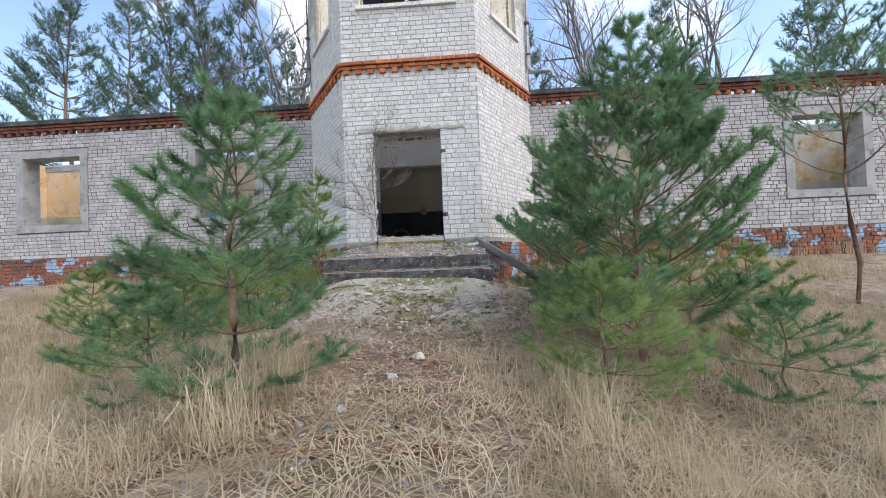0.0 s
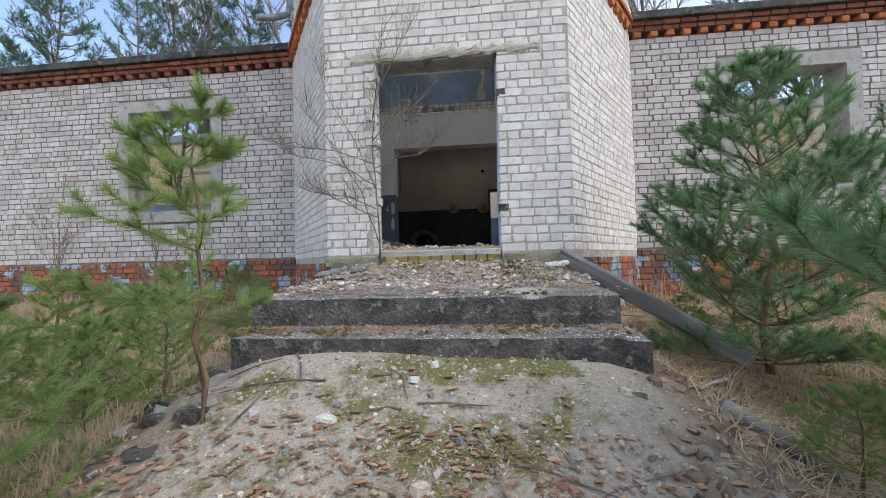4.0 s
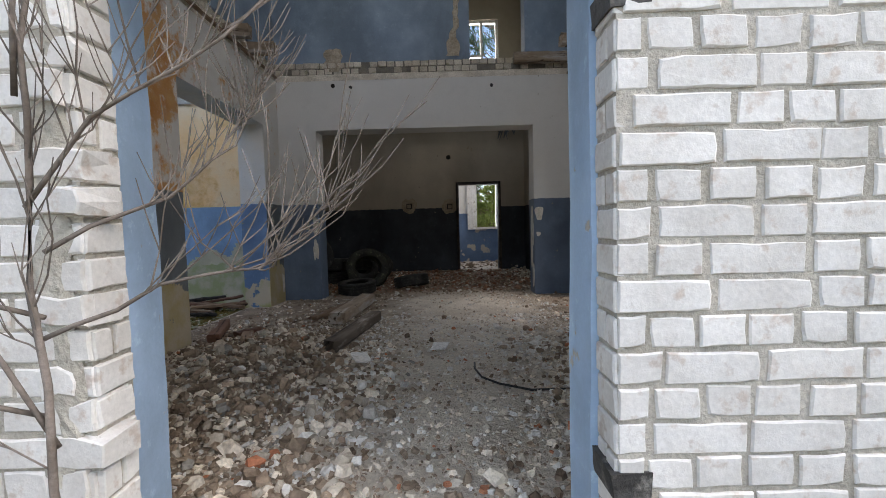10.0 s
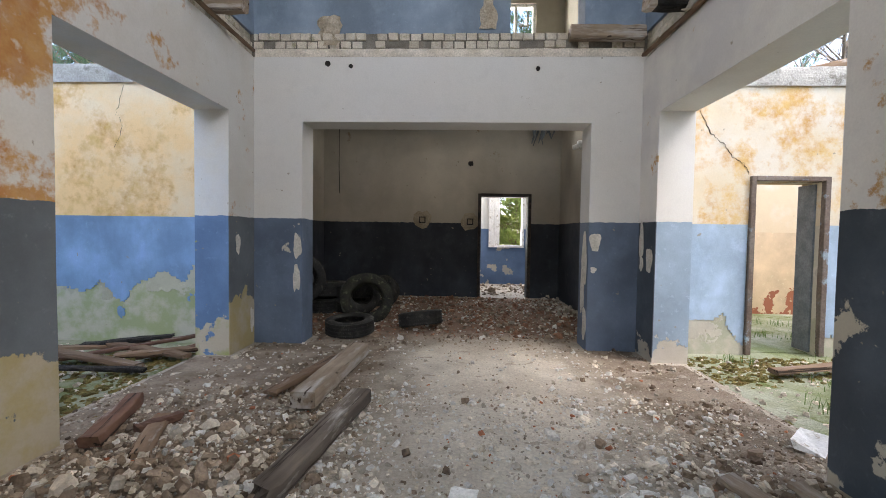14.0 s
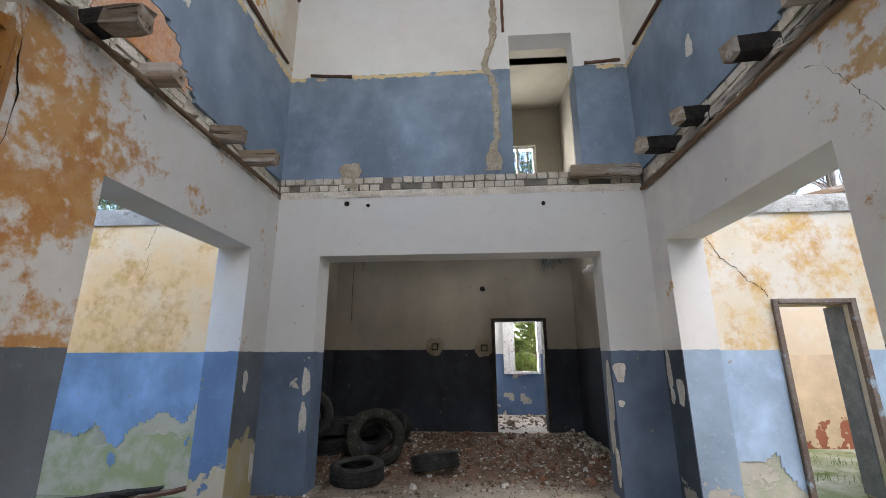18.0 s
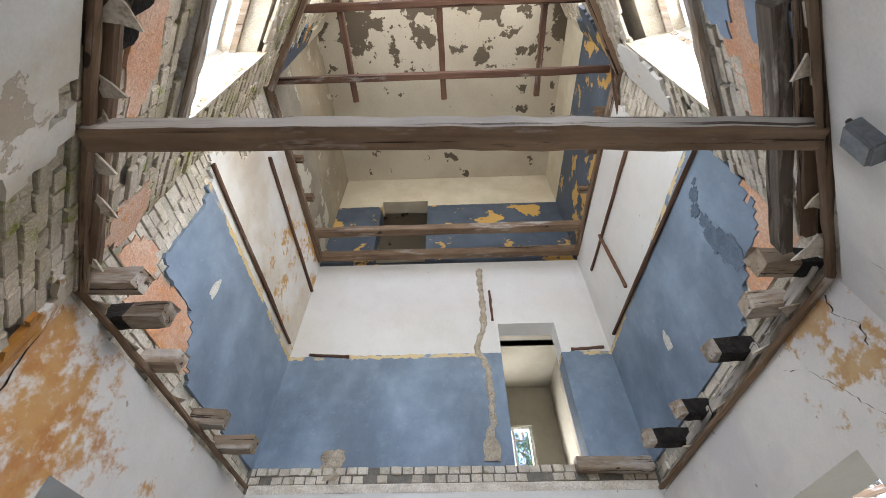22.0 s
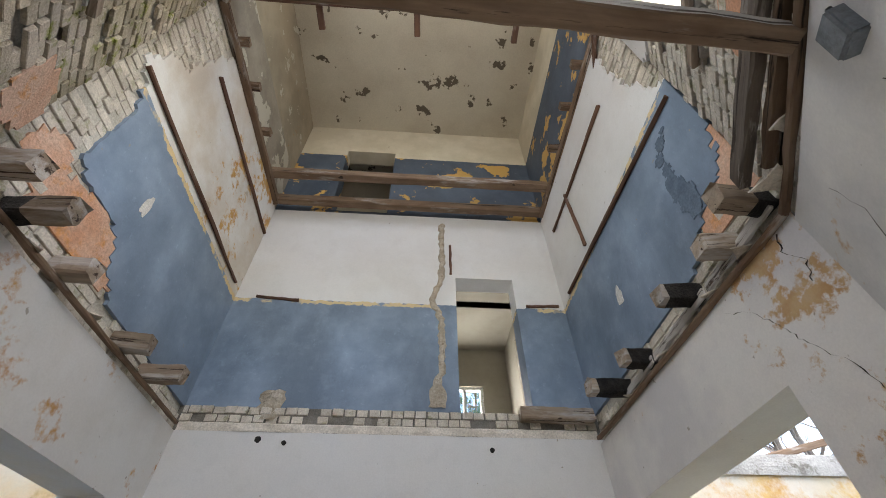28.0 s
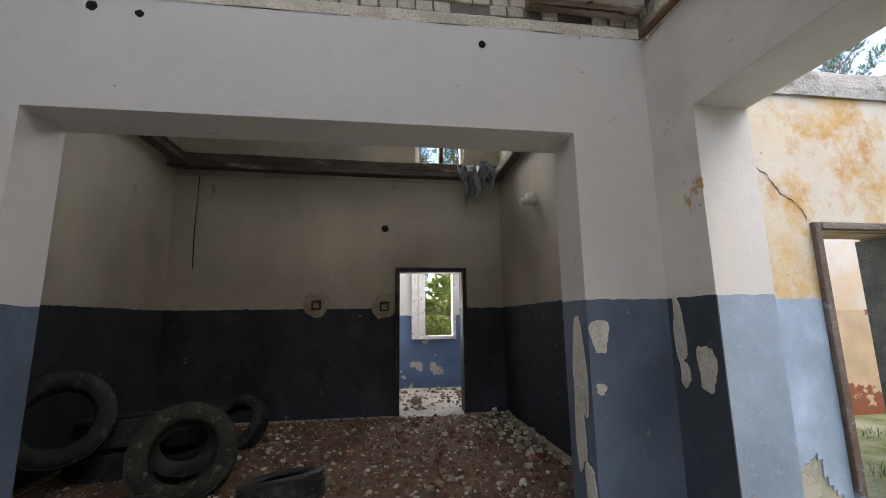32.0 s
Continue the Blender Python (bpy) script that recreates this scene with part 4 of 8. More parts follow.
def left_edge(s, z):
    """How far a place lies outside the plaster left on the upper left wall."""
    y = s + 2.42
    edge = np.interp(z, (3.84, 4.04, 4.3, 4.34, 4.42, 4.83, 5.5, 5.62, 6.0, 6.5, 7.4), (3.95, 3.66, 3.5, 3.1, 2.9, 2.92, 2.82, 2.62, 2.72, 2.92, 3.08))
    return 5.0 * (edge - y)


def right_edge(s, z):
    y = s + 2.36
    edge = np.interp(z, (3.84, 3.96, 4.16, 4.22, 4.6, 5.2, 5.6, 6.4, 7.4), (3.25, 3.0, 2.74, 2.42, 2.30, 2.30, 2.55, 2.62, 2.70))
    return 5.0 * (edge - y)


def bump_at(s, z, s0, z0, w, h):
    return 1 - math.hypot((s - s0) / w, (z - z0) / h)


inner_wall("plaster", L_U2L, 0.03, 3.84, 7.44, UP2L, [], 91, 0.0, "blue and ochre peeling plaster over brick", parent=wall_l2, extra=left_edge)
inner_wall("plaster", L_U2R, 0.03, 3.84, 7.44, UP2, [], 95, 0.0, "blue and white peeling plaster over brick", parent=wall_r2, extra=right_edge)
part("undercoat", slab_mesh("undercoat", L_U2L, 3.86, 7.4, 0.002, 0.02, [], PINK, s0=0.0, s1=1.6, res=0.06, gone=broken(301, 0.0, 1.4, lambda s, z: -3.5 * max(bump_at(s, z, 0.85, 4.05, 0.55, 0.26), bump_at(s, z, 0.3, 4.2, 0.2, 0.22))), jit=0.016, seed=301, bulge=0.004), None, wall_l2, "patches of pink and orange undercoat")
part("undercoat", slab_mesh("undercoat", L_U2R, 3.86, 7.4, 0.002, 0.02, [], PINK, s0=0.0, s1=1.1, res=0.06, gone=broken(311, 0.0, 1.4, lambda s, z: -3.5 * bump_at(s, z, 0.2, 4.15, 0.42, 0.5)), jit=0.016, seed=311, bulge=0.004), None, wall_r2, "patches of pink and orange undercoat")
L_BL = Line((XL - 0.06, 2.42), (XL - 0.06, YB + 0.06), (-1, 0))
L_BR = Line((XR + 0.06, 2.36), (XR + 0.06, YB + 0.06), (1, 0))
L_BB = Line((XL, YB + 0.04), (XR, YB + 0.04), (0, 1))
for w, ln, sd in ((band_l, L_BL, 71), (band_r, L_BR, 72), (band_b, L_BB, 73)):
    lay_bricks(w, ln, 3.655 if sd == 73 else 3.56, 3.85, [], BRICK_INNER, face=-0.02, limit=120, near=(1.8, 3.6), seed=sd, missing=0.12, all_headers=sd == 73, uneven=0.012)
inner_wall("plaster", L_INL, 0.03, -0.2, 3.43, HALL_OCHRE, [], 3, 0.30, "ochre and grey plaster fallen away from the brick", parent=wall_obl, extra=lambda s, z: 1.1 * math.exp(-((s - 1.62) / 0.55) ** 2) * (1 if z > 0.75 else 0.35) - 0.3 * (s > 2.2) - 0.5 * (s < 0.9))
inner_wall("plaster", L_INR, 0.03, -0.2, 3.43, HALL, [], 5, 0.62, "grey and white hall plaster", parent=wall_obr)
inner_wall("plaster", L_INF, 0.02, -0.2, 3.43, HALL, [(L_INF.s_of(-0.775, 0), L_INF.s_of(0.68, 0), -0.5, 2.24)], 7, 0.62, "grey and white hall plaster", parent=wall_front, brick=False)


def slant_left(s, z):
    return 5.0 * (s - 0.42)


def slant_right(s, z):
    sound = max(bump_at(s, z, 0.5, 4.3, 0.62, 0.27), bump_at(s, z, 0.75, 3.82, 0.45, 0.16), bump_at(s, z, 2.2, 6.4, 0.35, 0.8))
    return -3.0 * sound


def slant_top(s, z):
    return 2.0 * (0.9 - abs(s - 1.2))


for zz0, zz1, mt, wz in ((3.45, 7.44, UP2, WIN2), (7.44, 10.5, UP3, WIN3)):
    k = int(zz0)
    low = 0.3 if zz0 < 5 else 0.0
    for ln, wl, sd, field in ((L_INL, wall_obl, 11, slant_left), (L_INR, wall_obr, 21, slant_right)):
        hole = [(0.72, 1.78, wz[0] - low, wz[1])]
        inner_wall("plaster", ln, 0.03, zz0, zz1, mt, hole, sd + k, 0.0, "remains of blue plaster on bare brick", parent=wl, extra=field if zz0 < 5 else slant_top)
        pink = (lambda s, z: -3.0 * max(bump_at(s, z, 0.75, 3.95, 0.6, 0.16), bump_at(s, z, 2.3, 4.1, 0.2, 0.2))) if sd == 11 else (lambda s, z: -3.0 * bump_at(s, z, 0.9, 4.05, 0.75, 0.24))
        if zz0 < 5:
            part("undercoat", slab_mesh("undercoat", ln, zz0, zz1, 0.0, 0.02, hole, PINK, res=0.06, gone=broken(sd + k + 400, 0.0, 1.6, pink), jit=0.016, seed=sd, bulge=0.004), None, wl, "patches of pink and orange undercoat")
    inner_wall("plaster", L_INF, 0.02, zz0, zz1, mt, [(L_INF.s_of(-0.91, 0), L_INF.s_of(1.0, 0), *wz)], 31 + k, 0.62, "blue and white upper plaster", parent=wall_front)

# weathered splayed sills inside the slanted windows
SILLPAINT = plain("weathered_sill_paint", (0.56, 0.545, 0.52), (0.44, 0.42, 0.39), 3, 50, 0.8, 0.4, 0, c=(0.27, 0.24, 0.20))
REVEALPLASTER = plain("stained_reveal_plaster", (0.58, 0.53, 0.44), (0.46, 0.40, 0.32), 3, 50, 0.92, 0.4, 0, c=(0.27, 0.21, 0.15))
for lo_, li_, wl, (a, b), nm in ((L_OBL, L_INL, wall_obl, (0.8, 2.1), 1), (L_OBR, L_INR, wall_obr, (0.7, 2.0), 2)):
    pts = [lo_.at(a, 0.1, WIN2[0]), lo_.at(b, 0.1, WIN2[0]), li_.at(1.80, -0.01, WIN2[0] - 0.26), li_.at(0.70, -0.01, WIN2[0] - 0.26)]
    low = [(x, y, WIN2[0] - 0.34) for x, y, z in pts]
    bm = bmesh.new()
    vs = [bm.verts.new(p) for p in pts + low]
    for f in ((0, 1, 2, 3), (7, 6, 5, 4), (0, 4, 5, 1), (1, 5, 6, 2), (2, 6, 7, 3), (3, 7, 4, 0)):
        bm.faces.new([vs[i] for i in f])
    bmesh.ops.recalc_face_normals(bm, faces=bm.faces)
    part("splayed_sill", bm, SILLPAINT, wl, "white splayed window sill")
    for so, si, e in ((a, 0.70, 1), (b, 1.80, -1)):
        pts = [lo_.at(so + t * e, d, z) if k else li_.at(si + t * e, -0.012, z) for t in (0.0, 0.03) for k, d in ((0, 0), (1, 0.1)) for z in (WIN2[0] - 0.28 * (1 - k), WIN2[1])]
        bm = bmesh.new()
        vs = [bm.verts.new(p) for p in pts]
        for f in ((0, 1, 3, 2), (4, 6, 7, 5), (0, 4, 5, 1), (2, 3, 7, 6), (1, 5, 7, 3), (0, 2, 6, 4)):
            bm.faces.new([vs[i] for i in f])
        bmesh.ops.recalc_face_normals(bm, faces=bm.faces)
        part("splayed_reveal", bm, REVEALPLASTER, wl, "stained pale plaster of the window reveal")
    part("parapet", slab_mesh("parapet", lo_, WIN2[0] - 0.3, WIN2[0], 0.0, 0.1, [], MORTAR_PALE, s0=a, s1=b), None, wl)

# entrance reveals with blue plaster
part("jamb_core", add_box(bmesh.new(), -0.79, -0.718, 0.002, 0.138, -0.3, 2.24), MORTAR_PALE, wall_front)
for sx, sx2, inw in ((-0.715, -0.775, (-1, 0)), (0.68, 0.68, (1, 0))):
    jl = Line((sx, 0.0), (sx2, 0.35), inw)
    me = slab_mesh("reveal", jl, 0.0, 2.2, -0.024 if sx > 0 else -0.012, 0.02 if sx < 0 else 0.0, [], BLUEJAMB, s0=0.135, s1=0.345, res=0.05, jit=0.012, seed=3, bulge=0.008, gone=broken(81, 0.75))
    part("reveal", me, None, wall_front, "pale blue plastered door reveal")
    lay_bricks(wall_front, Line((sx, 0.0), (sx, 0.13), inw), -0.02, 2.2, [], BRICK, face=-0.008, limit=60, near=(0, 1), seed=83)
bm = add_box(bmesh.new(), -0.66, 0.64, 0.02, 0.36, 2.19, 2.25)
part("lintel", bm, CONCRETE, wall_front, "rough concrete lintel")

# outside bricks
lay_bricks(wall_front, L_FRONT, -0.02, 3.40, [DOORO], BRICK, limit=300, near=(2.1, 0.9), seed=1)
lay_bricks(wall_front, L_FRONT, 3.70, 5.6, front_open, BRICK, limit=0, seed=2)
lay_bricks(wall_obl, L_OBL, -0.02, 3.40, [], BRICK, limit=120, near=(0, 1.2), seed=3)
lay_bricks(wall_obl, L_OBL, 3.70, 5.6, [(0.8, 2.1, *WIN2)], BRICK, limit=0, seed=4)
lay_bricks(wall_obr, L_OBR, -0.02, 3.40, [], BRICK, limit=250, near=(0, 1.2), seed=5)
lay_bricks(wall_obr, L_OBR, 3.70, 5.6, [(0.7, 2.0, *WIN2)], BRICK, limit=0, seed=6)
for ln, w, sd in ((L_FRONT, wall_front, 1), (L_OBL, wall_obl, 2), (L_OBR, wall_obr, 3)):
    dentils(w, ln, 3.42, ORANGE, ORANGE, seed=sd)
for side, name in ((-1, "left"), (1, "right")):
    ln, op = WINGS[side]
    w = WINGS[name]
    outer = [(a - 0.2, b + 0.2, c - 0.2, d + 0.2) for a, b, c, d in op]
    lay_bricks(w, ln, 0.02, 3.34, outer, BRICK_WING, limit=220, near=(0.6, 1.2), seed=20 + side)
    lay_bricks(w, ln, -0.95, 0.0, [], PLINTH, face=-0.03, limit=180, near=(0.6, -0.3), seed=30 + side)
    # the left wing's dentils take the darker red brick
    dentils(w, ln, 3.36, DARKRED if side < 0 else ORANGE, DARKRED, seed=40 + side, s1=11.4)
    bm = add_box(bmesh.new(), 0, 11.4, -0.16, 0.5, 0, 0.11)
    cap = part("roof_edge", bm, DARKCON, w, "mossy dark concrete roof edge")
    cap.matrix_basis = ln.matrix(11.4 if ln.flip else 0, 0, 3.61)
for ln, w, sd, lim in ((L_FRONT, wall_front, 50, 60), (L_OBL, wall_obl, 51, 40), (L_OBR, wall_obr, 52, 60)):
    lay_bricks(w, ln, -0.95, -0.03, [], PLINTH, face=-0.035, limit=lim, near=(0, -0.2), seed=sd)

# ---------------------------------------------------------------- entrance steps and sill
def rough_block(x0, x1, y0, y1, z0, z1, res, amp, seed, slope=0.0):
    """A worn concrete block: a lumpy top and crumbled edges."""
    nx, ny = max(2, round((x1 - x0) / res)), max(2, round((y1 - y0) / res))
    verts, faces = [], []
    for j in range(ny + 1):
        for i in range(nx + 1):
            fx, fy = i / nx, j / ny
            x, y = x0 + (x1 - x0) * fx, y0 + (y1 - y0) * fy
            edge = i in (0, nx) or j == 0
            w = noise.fractal(Vector((x * 3 + seed, y * 3, seed)), 1.0, 2.0, 4)
            z = z1 + slope * fy + amp * 0.35 * w - (amp * (0.5 + abs(w)) if edge else 0)
            if i in (0, nx):
                x += amp * 0.9 * w
            if j == 0:
                y += amp * 0.9 * w
            verts.append((x, y, z))
    n = nx + 1
    faces = [(j * n + i, j * n + i + 1, (j + 1) * n + i + 1, (j + 1) * n + i) for j in range(ny) for i in range(nx)]
    rim = [i for i in range(nx + 1)] + [j * n + nx for j in range(1, ny + 1)] + [ny * n + i for i in range(nx - 1, -1, -1)] + [j * n for j in range(ny - 1, 0, -1)]
    layers = [rim]
    for f in (0.25, 0.6, 1.0):
        row = []
        for r in rim:
            x, y, z = verts[r]
            w = noise.fractal(Vector((x * 4, y * 4 + seed, z * 4 + f * 3)), 1.0, 2.0, 3)
            row.append(len(verts))
            verts.append((x + amp * 0.6 * w, y + amp * 0.7 * w - 0.01, z1 + (z0 - z1) * f))
        layers.append(row)
    m = len(rim)
    for a, b in zip(layers, layers[1:]):
        for k in range(m):
            faces.append((a[(k + 1) % m], a[k], b[k], b[(k + 1) % m]))
    return verts, faces


def worn_top(ob):
    """Paler lichen-specked concrete on the upward faces."""
    ob.data.materials.append(LANDCON)
    for p in ob.data.polygons:
        p.material_index = 1 if p.normal.z > 0.7 else 0


steps = thing("entrance_steps", "two cracked, blackened concrete entrance steps with moss", "steps", kind="structure")
v, f = rough_block(-1.26, 1.43, -1.63, -0.03, -0.95, -0.35, 0.07, 0.03, 2.0, 0.10)
worn_top(part("platform", data_mesh("platform", v, f, STEPCON), None, steps, "blackened concrete landing slab"))
v, f = rough_block(-1.18, 1.50, -2.03, -1.5, -1.2, -0.57, 0.07, 0.03, 7.0)
worn_top(part("step", data_mesh("step", v, f, STEPCON), None, steps, "cracked concrete step"))
sill = thing("door_sill", "mossy yellow brick and concrete door sill", "sill", kind="structure")
SILLMOSS = plain("mossy_sill_brick", (0.34, 0.27, 0.05), (0.30, 0.26, 0.13), 4, 50, 0.95, 0.6, 0.5, c=(0.36, 0.15, 0.08))
bv = brick_shape(0.115, 0.075, 0.12, 77)
bm_ = data_mesh("brick", *bv, SILLMOSS)
for i in range(10):
    ob = new("brick", bm_)
    ob.parent = sill
    ob.matrix_basis = pose(-0.62 + i * 0.127, -0.045 + 0.008 * (i % 3), -0.115)
v, f = rough_block(-0.68, 0.66, -0.015, 0.1, -0.04, 0.03, 0.05, 0.012, 11.0)
part("slab_edge", data_mesh("slab_edge", v, f, CONCRETE), None, sill)
v, f = rough_block(-1.32, -0.72, -0.045, 0.2, -0.14, -0.02, 0.05, 0.02, 12.0)
part("base_course", data_mesh("base_course", v, f, MOSSCON), None, sill)
v, f = rough_block(0.70, 1.45, -0.045, 0.2, -0.14, -0.02, 0.05, 0.02, 13.0)
part("base_course", data_mesh("base_course", v, f, MOSSCON), None, sill)


# ragged plaster round the entrance and mortar smeared over the lintel
def ragged(name, pts_a, pts_b, y, depth, mat, parent, seed, label=""):
    """A lumpy strip between two outlines in the x-z plane, standing proud of y towards -y."""
    rng = random.Random(seed)
    verts, faces = [], []
    n = len(pts_a)
    rows = 4
    for k in range(n):
        for r in range(rows + 1):
            t = r / rows
            x = pts_a[k][0] * (1 - t) + pts_b[k][0] * t
            z = pts_a[k][1] * (1 - t) + pts_b[k][1] * t
            bulge = depth * (0.15 if r in (0, rows) else rng.uniform(0.5, 1.0))
            verts.append((x + rng.uniform(-0.006, 0.006), y - bulge, z + rng.uniform(-0.006, 0.006)))
    m = rows + 1
    for k in range(n - 1):
        for r in range(rows):
            faces.append((k * m + r, (k + 1) * m + r, (k + 1) * m + r + 1, k * m + r + 1))
    me = data_mesh(name, verts, faces, mat)
    return part(name, me, mat, parent, label)


rng = random.Random(4)
N = 34
lo = [(-1.0 + 2.15 * k / N, 2.20 + rng.uniform(-0.02, 0.015)) for k in range(N + 1)]
hi = [(-1.0 + 2.15 * k / N, 2.27 + rng.uniform(0.0, 0.10) * (0.4 + 0.6 * math.sin(math.pi * k / N))) for k in range(N + 1)]
ragged("mortar_smear", lo, hi, -0.004, 0.022, MORTAR_SMEAR, wall_front, 1, "smeared cement over the door lintel")
N = 40
lo = [(-0.845 + rng.uniform(-0.02, 0.03), 2.15 * k / N) for k in range(N + 1)]
hi = [(-0.745 + rng.uniform(-0.015, 0.02), 2.15 * k / N) for k in range(N + 1)]
ragged("mortar_smear", hi, lo, -0.002, 0.014, MORTAR_SMEAR, wall_front, 2, "broken plaster edge beside the door")
for c in range(23):
    # brick ends knocked ragged, some broken out
    if c in (4, 11, 15):
        continue
    v, f = brick_shape(rng.uniform(0.09, 0.16), COURSE - JOINT, 0.12, 900 + c, wear=0.012)
    ob = part("broken_brick", data_mesh("broken_brick", v, f, BRICK), None, wall_front)
    ob.matrix_basis = pose(-0.845 + rng.uniform(-0.01, 0.02), -0.022 + rng.uniform(-0.012, 0.014), -0.01 + c * COURSE, rng.uniform(-3, 3), rng.uniform(-3, 3), rng.uniform(-8, 8))
for z in (0.43, 1.72):
    bm = add_box(bmesh.new(), 0.66, 0.765, -0.012, 0.2, z + 0.006, z + 0.076, jit=0.007, rng=rng)
    part("charred_block", bm, DARKCON, wall_front, "charred wooden fixing block")

# ---------------------------------------------------------------- windows of the wings
count = 0
for side in (-1, 1):
    ln, op = WINGS[side]
    for a, b, c, d in op:
        count += 1
        win = thing("window_%d" % count, "empty window opening with a concrete surround", "window", kind="structure")
        for nm, (p, q, r, t) in (("lintel", (a - 0.2, b + 0.2, d - 0.012, d + 0.19)), ("sill", (a - 0.2, b + 0.2, c - 0.18, c + 0.012)), ("jamb", (a - 0.19, a + 0.012, c + 0.012, d - 0.012)), ("jamb", (b - 0.012, b + 0.19, c + 0.012, d - 0.012))):
            me = slab_mesh(nm, ln, r, t, -0.028, 0.44, [], CONCRETE, s0=p, s1=q, res=0.12, jit=0.004, seed=count)
            part(nm, me, None, win)
        if count in (1, 3):
            for (p, q, r, t) in ((a, a + 0.05, c, d), (b - 0.05, b, c, c + 0.95), (a, b, c, c + 0.05)):
                part("window_frame", slab_mesh("window_frame", ln, r, t, 0.12, 0.17, [], WOOD, s0=p, s1=q), None, win, "rotten wooden window frame remains")
# broken casement in the near left window
ln, op = WINGS[-1]
a, b, c, d = op[0]
cas = thing("broken_casement", "broken weathered wooden casement hanging in the window", "window frame")
for (p, q, r, t) in ((a + 0.06, a + 0.11, c + 0.06, c + 0.75), (a + 0.5, a + 0.55, c + 0.06, c + 0.7), (a + 0.06, a + 0.55, c + 0.70, c + 0.75), (a + 0.06, a + 0.55, c + 0.06, c + 0.11)):
    part("stile", slab_mesh("stile", ln, r, t, 0.13, 0.165, [], WOOD, s0=p, s1=q), None, cas)

# ---------------------------------------------------------------- timbers
def timber(name, a, b, w, h, mat, label, category, seed, group="", broken=0.0, roll=0.0, cuts=10, pale=False):
    L = (Vector(b) - Vector(a)).length
    ob = new(name, beam_mesh(name, L, w, h, mat, seed, cuts, broken=broken))
    ob.matrix_basis = along(a, b, roll)
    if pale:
        # top and one long side take the paler timber
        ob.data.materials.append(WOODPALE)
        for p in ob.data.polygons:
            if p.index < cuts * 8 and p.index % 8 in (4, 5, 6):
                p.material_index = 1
    return tagged(ob, label, category, group)


for i, (y0, y1, dz) in enumerate(((2.42, 3.18, 0.012), (3.22, 4.1, 0.0), (4.14, 4.75, 0.008))):
    timber("ledge_board", (XR - 0.016, y0, LEDGE + 0.075 + dz), (XR - 0.016, y1, LEDGE + 0.07), 0.018, 0.085, WOODPALE, "pale warped board standing on the ledge", "board", 170 + i, "ledge boards", cuts=10)
timber("leaning_board", (1.28, -0.16, -0.07), (2.55, -1.15, -0.93), 0.045, 0.16, WOODGREY, "grey weathered board leaning off the landing", "board", 3, roll=8)
timber("broken_moulding", (1.12, -0.20, -0.17), (1.36, -0.26, -0.15), 0.03, 0.05, WHITE, "broken white painted timber moulding", "board", 4, broken=0.05)
timber("floor_beam", (-0.98, 5.25, FLOOR + 0.08), (-1.06, 3.72, FLOOR + 0.10), 0.20, 0.13, WOOD, "pale weathered beam lying in the rubble", "beam", 5, "timbers on the hall floor")
timber("floor_board", (-1.17, 5.02, FLOOR + 0.05), (-1.42, 3.92, FLOOR + 0.06), 0.12, 0.045, WOODX, "brown plank lying in the rubble", "plank", 6, "timbers on the hall floor", broken=0.06)
timber("rotten_beam", (-0.64, 3.88, FLOOR + 0.09), (-0.84, 2.48, FLOOR + 0.09), 0.15, 0.11, WOODDARK, "dark rotten beam with a splintered end", "beam", 7, "timbers on the hall floor", broken=0.22)
timber("floor_board", (1.62, 2.92, FLOOR + 0.04), (1.84, 2.18, FLOOR + 0.08), 0.11, 0.03, WOOD, "broken plank lying in the rubble", "plank", 8, "timbers on the hall floor", broken=0.08)
timber("floor_board", (1.98, 2.86, FLOOR + 0.05), (1.80, 2.02, FLOOR + 0.07), 0.09, 0.03, WOOD, "broken plank lying in the rubble", "plank", 9, "timbers on the hall floor", broken=0.08)
timber("floor_board", (-2.0, 3.5, FLOOR + 0.04), (-1.72, 2.9, FLOOR + 0.06), 0.12, 0.05, WOODX, "dark rotten plank piece", "plank", 10, "timbers on the hall floor", broken=0.1)
for i, (a, b) in enumerate((((-2.75, 4.9), (-3.9, 5.2)), ((-3.0, 4.55), (-4.3, 4.85)), ((-3.5, 5.35), (-4.6, 4.8)), ((-2.7, 5.25), (-3.4, 4.7)), ((3.3, 4.9), (4.9, 5.25)))):
    timber("wing_plank", (*a, FLOOR + 0.05), (*b, FLOOR + 0.09), 0.12, 0.05, WOODX, "dark rotting plank on the wing floor", "plank", 20 + i, "planks on the wing floor", broken=0.1)
for i, (x, y, s) in enumerate(((1.9, 2.38, 0.16), (2.45, 3.4, 0.11), (0.16, 2.67, 0.09), (-0.5, 2.35, 0.09))):
    bm = add_box(bmesh.new(), -s, s, -s * 0.7, s * 0.7, 0, 0.012, jit=0.02, rng=rng)
    ob = solid("broken_sheet", bm, WHITE, "broken white board piece on the floor", "sheet", "broken sheets")
    ob.matrix_basis = pose(x, y, FLOOR + 0.05, 6, -7, 40 * i)

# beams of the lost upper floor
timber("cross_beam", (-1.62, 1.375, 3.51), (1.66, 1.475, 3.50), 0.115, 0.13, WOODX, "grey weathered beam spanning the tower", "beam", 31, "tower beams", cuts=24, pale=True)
timber("cross_beam", (-1.14, 0.645, 3.54), (1.26, 0.685, 3.54), 0.095, 0.11, WOODX, "brown weathered beam spanning the tower", "beam", 32, "tower beams", cuts=16)
for i, ln in enumerate((L_INL, L_INR)):
    timber("sill_board", ln.at(0.58, -0.03, WIN2[0] - 0.30), ln.at(1.86, -0.03, WIN2[0] - 0.27), 0.05, 0.10, WOOD, "weathered board nailed under the slanted window", "board", 180 + i, "window boards", cuts=12)
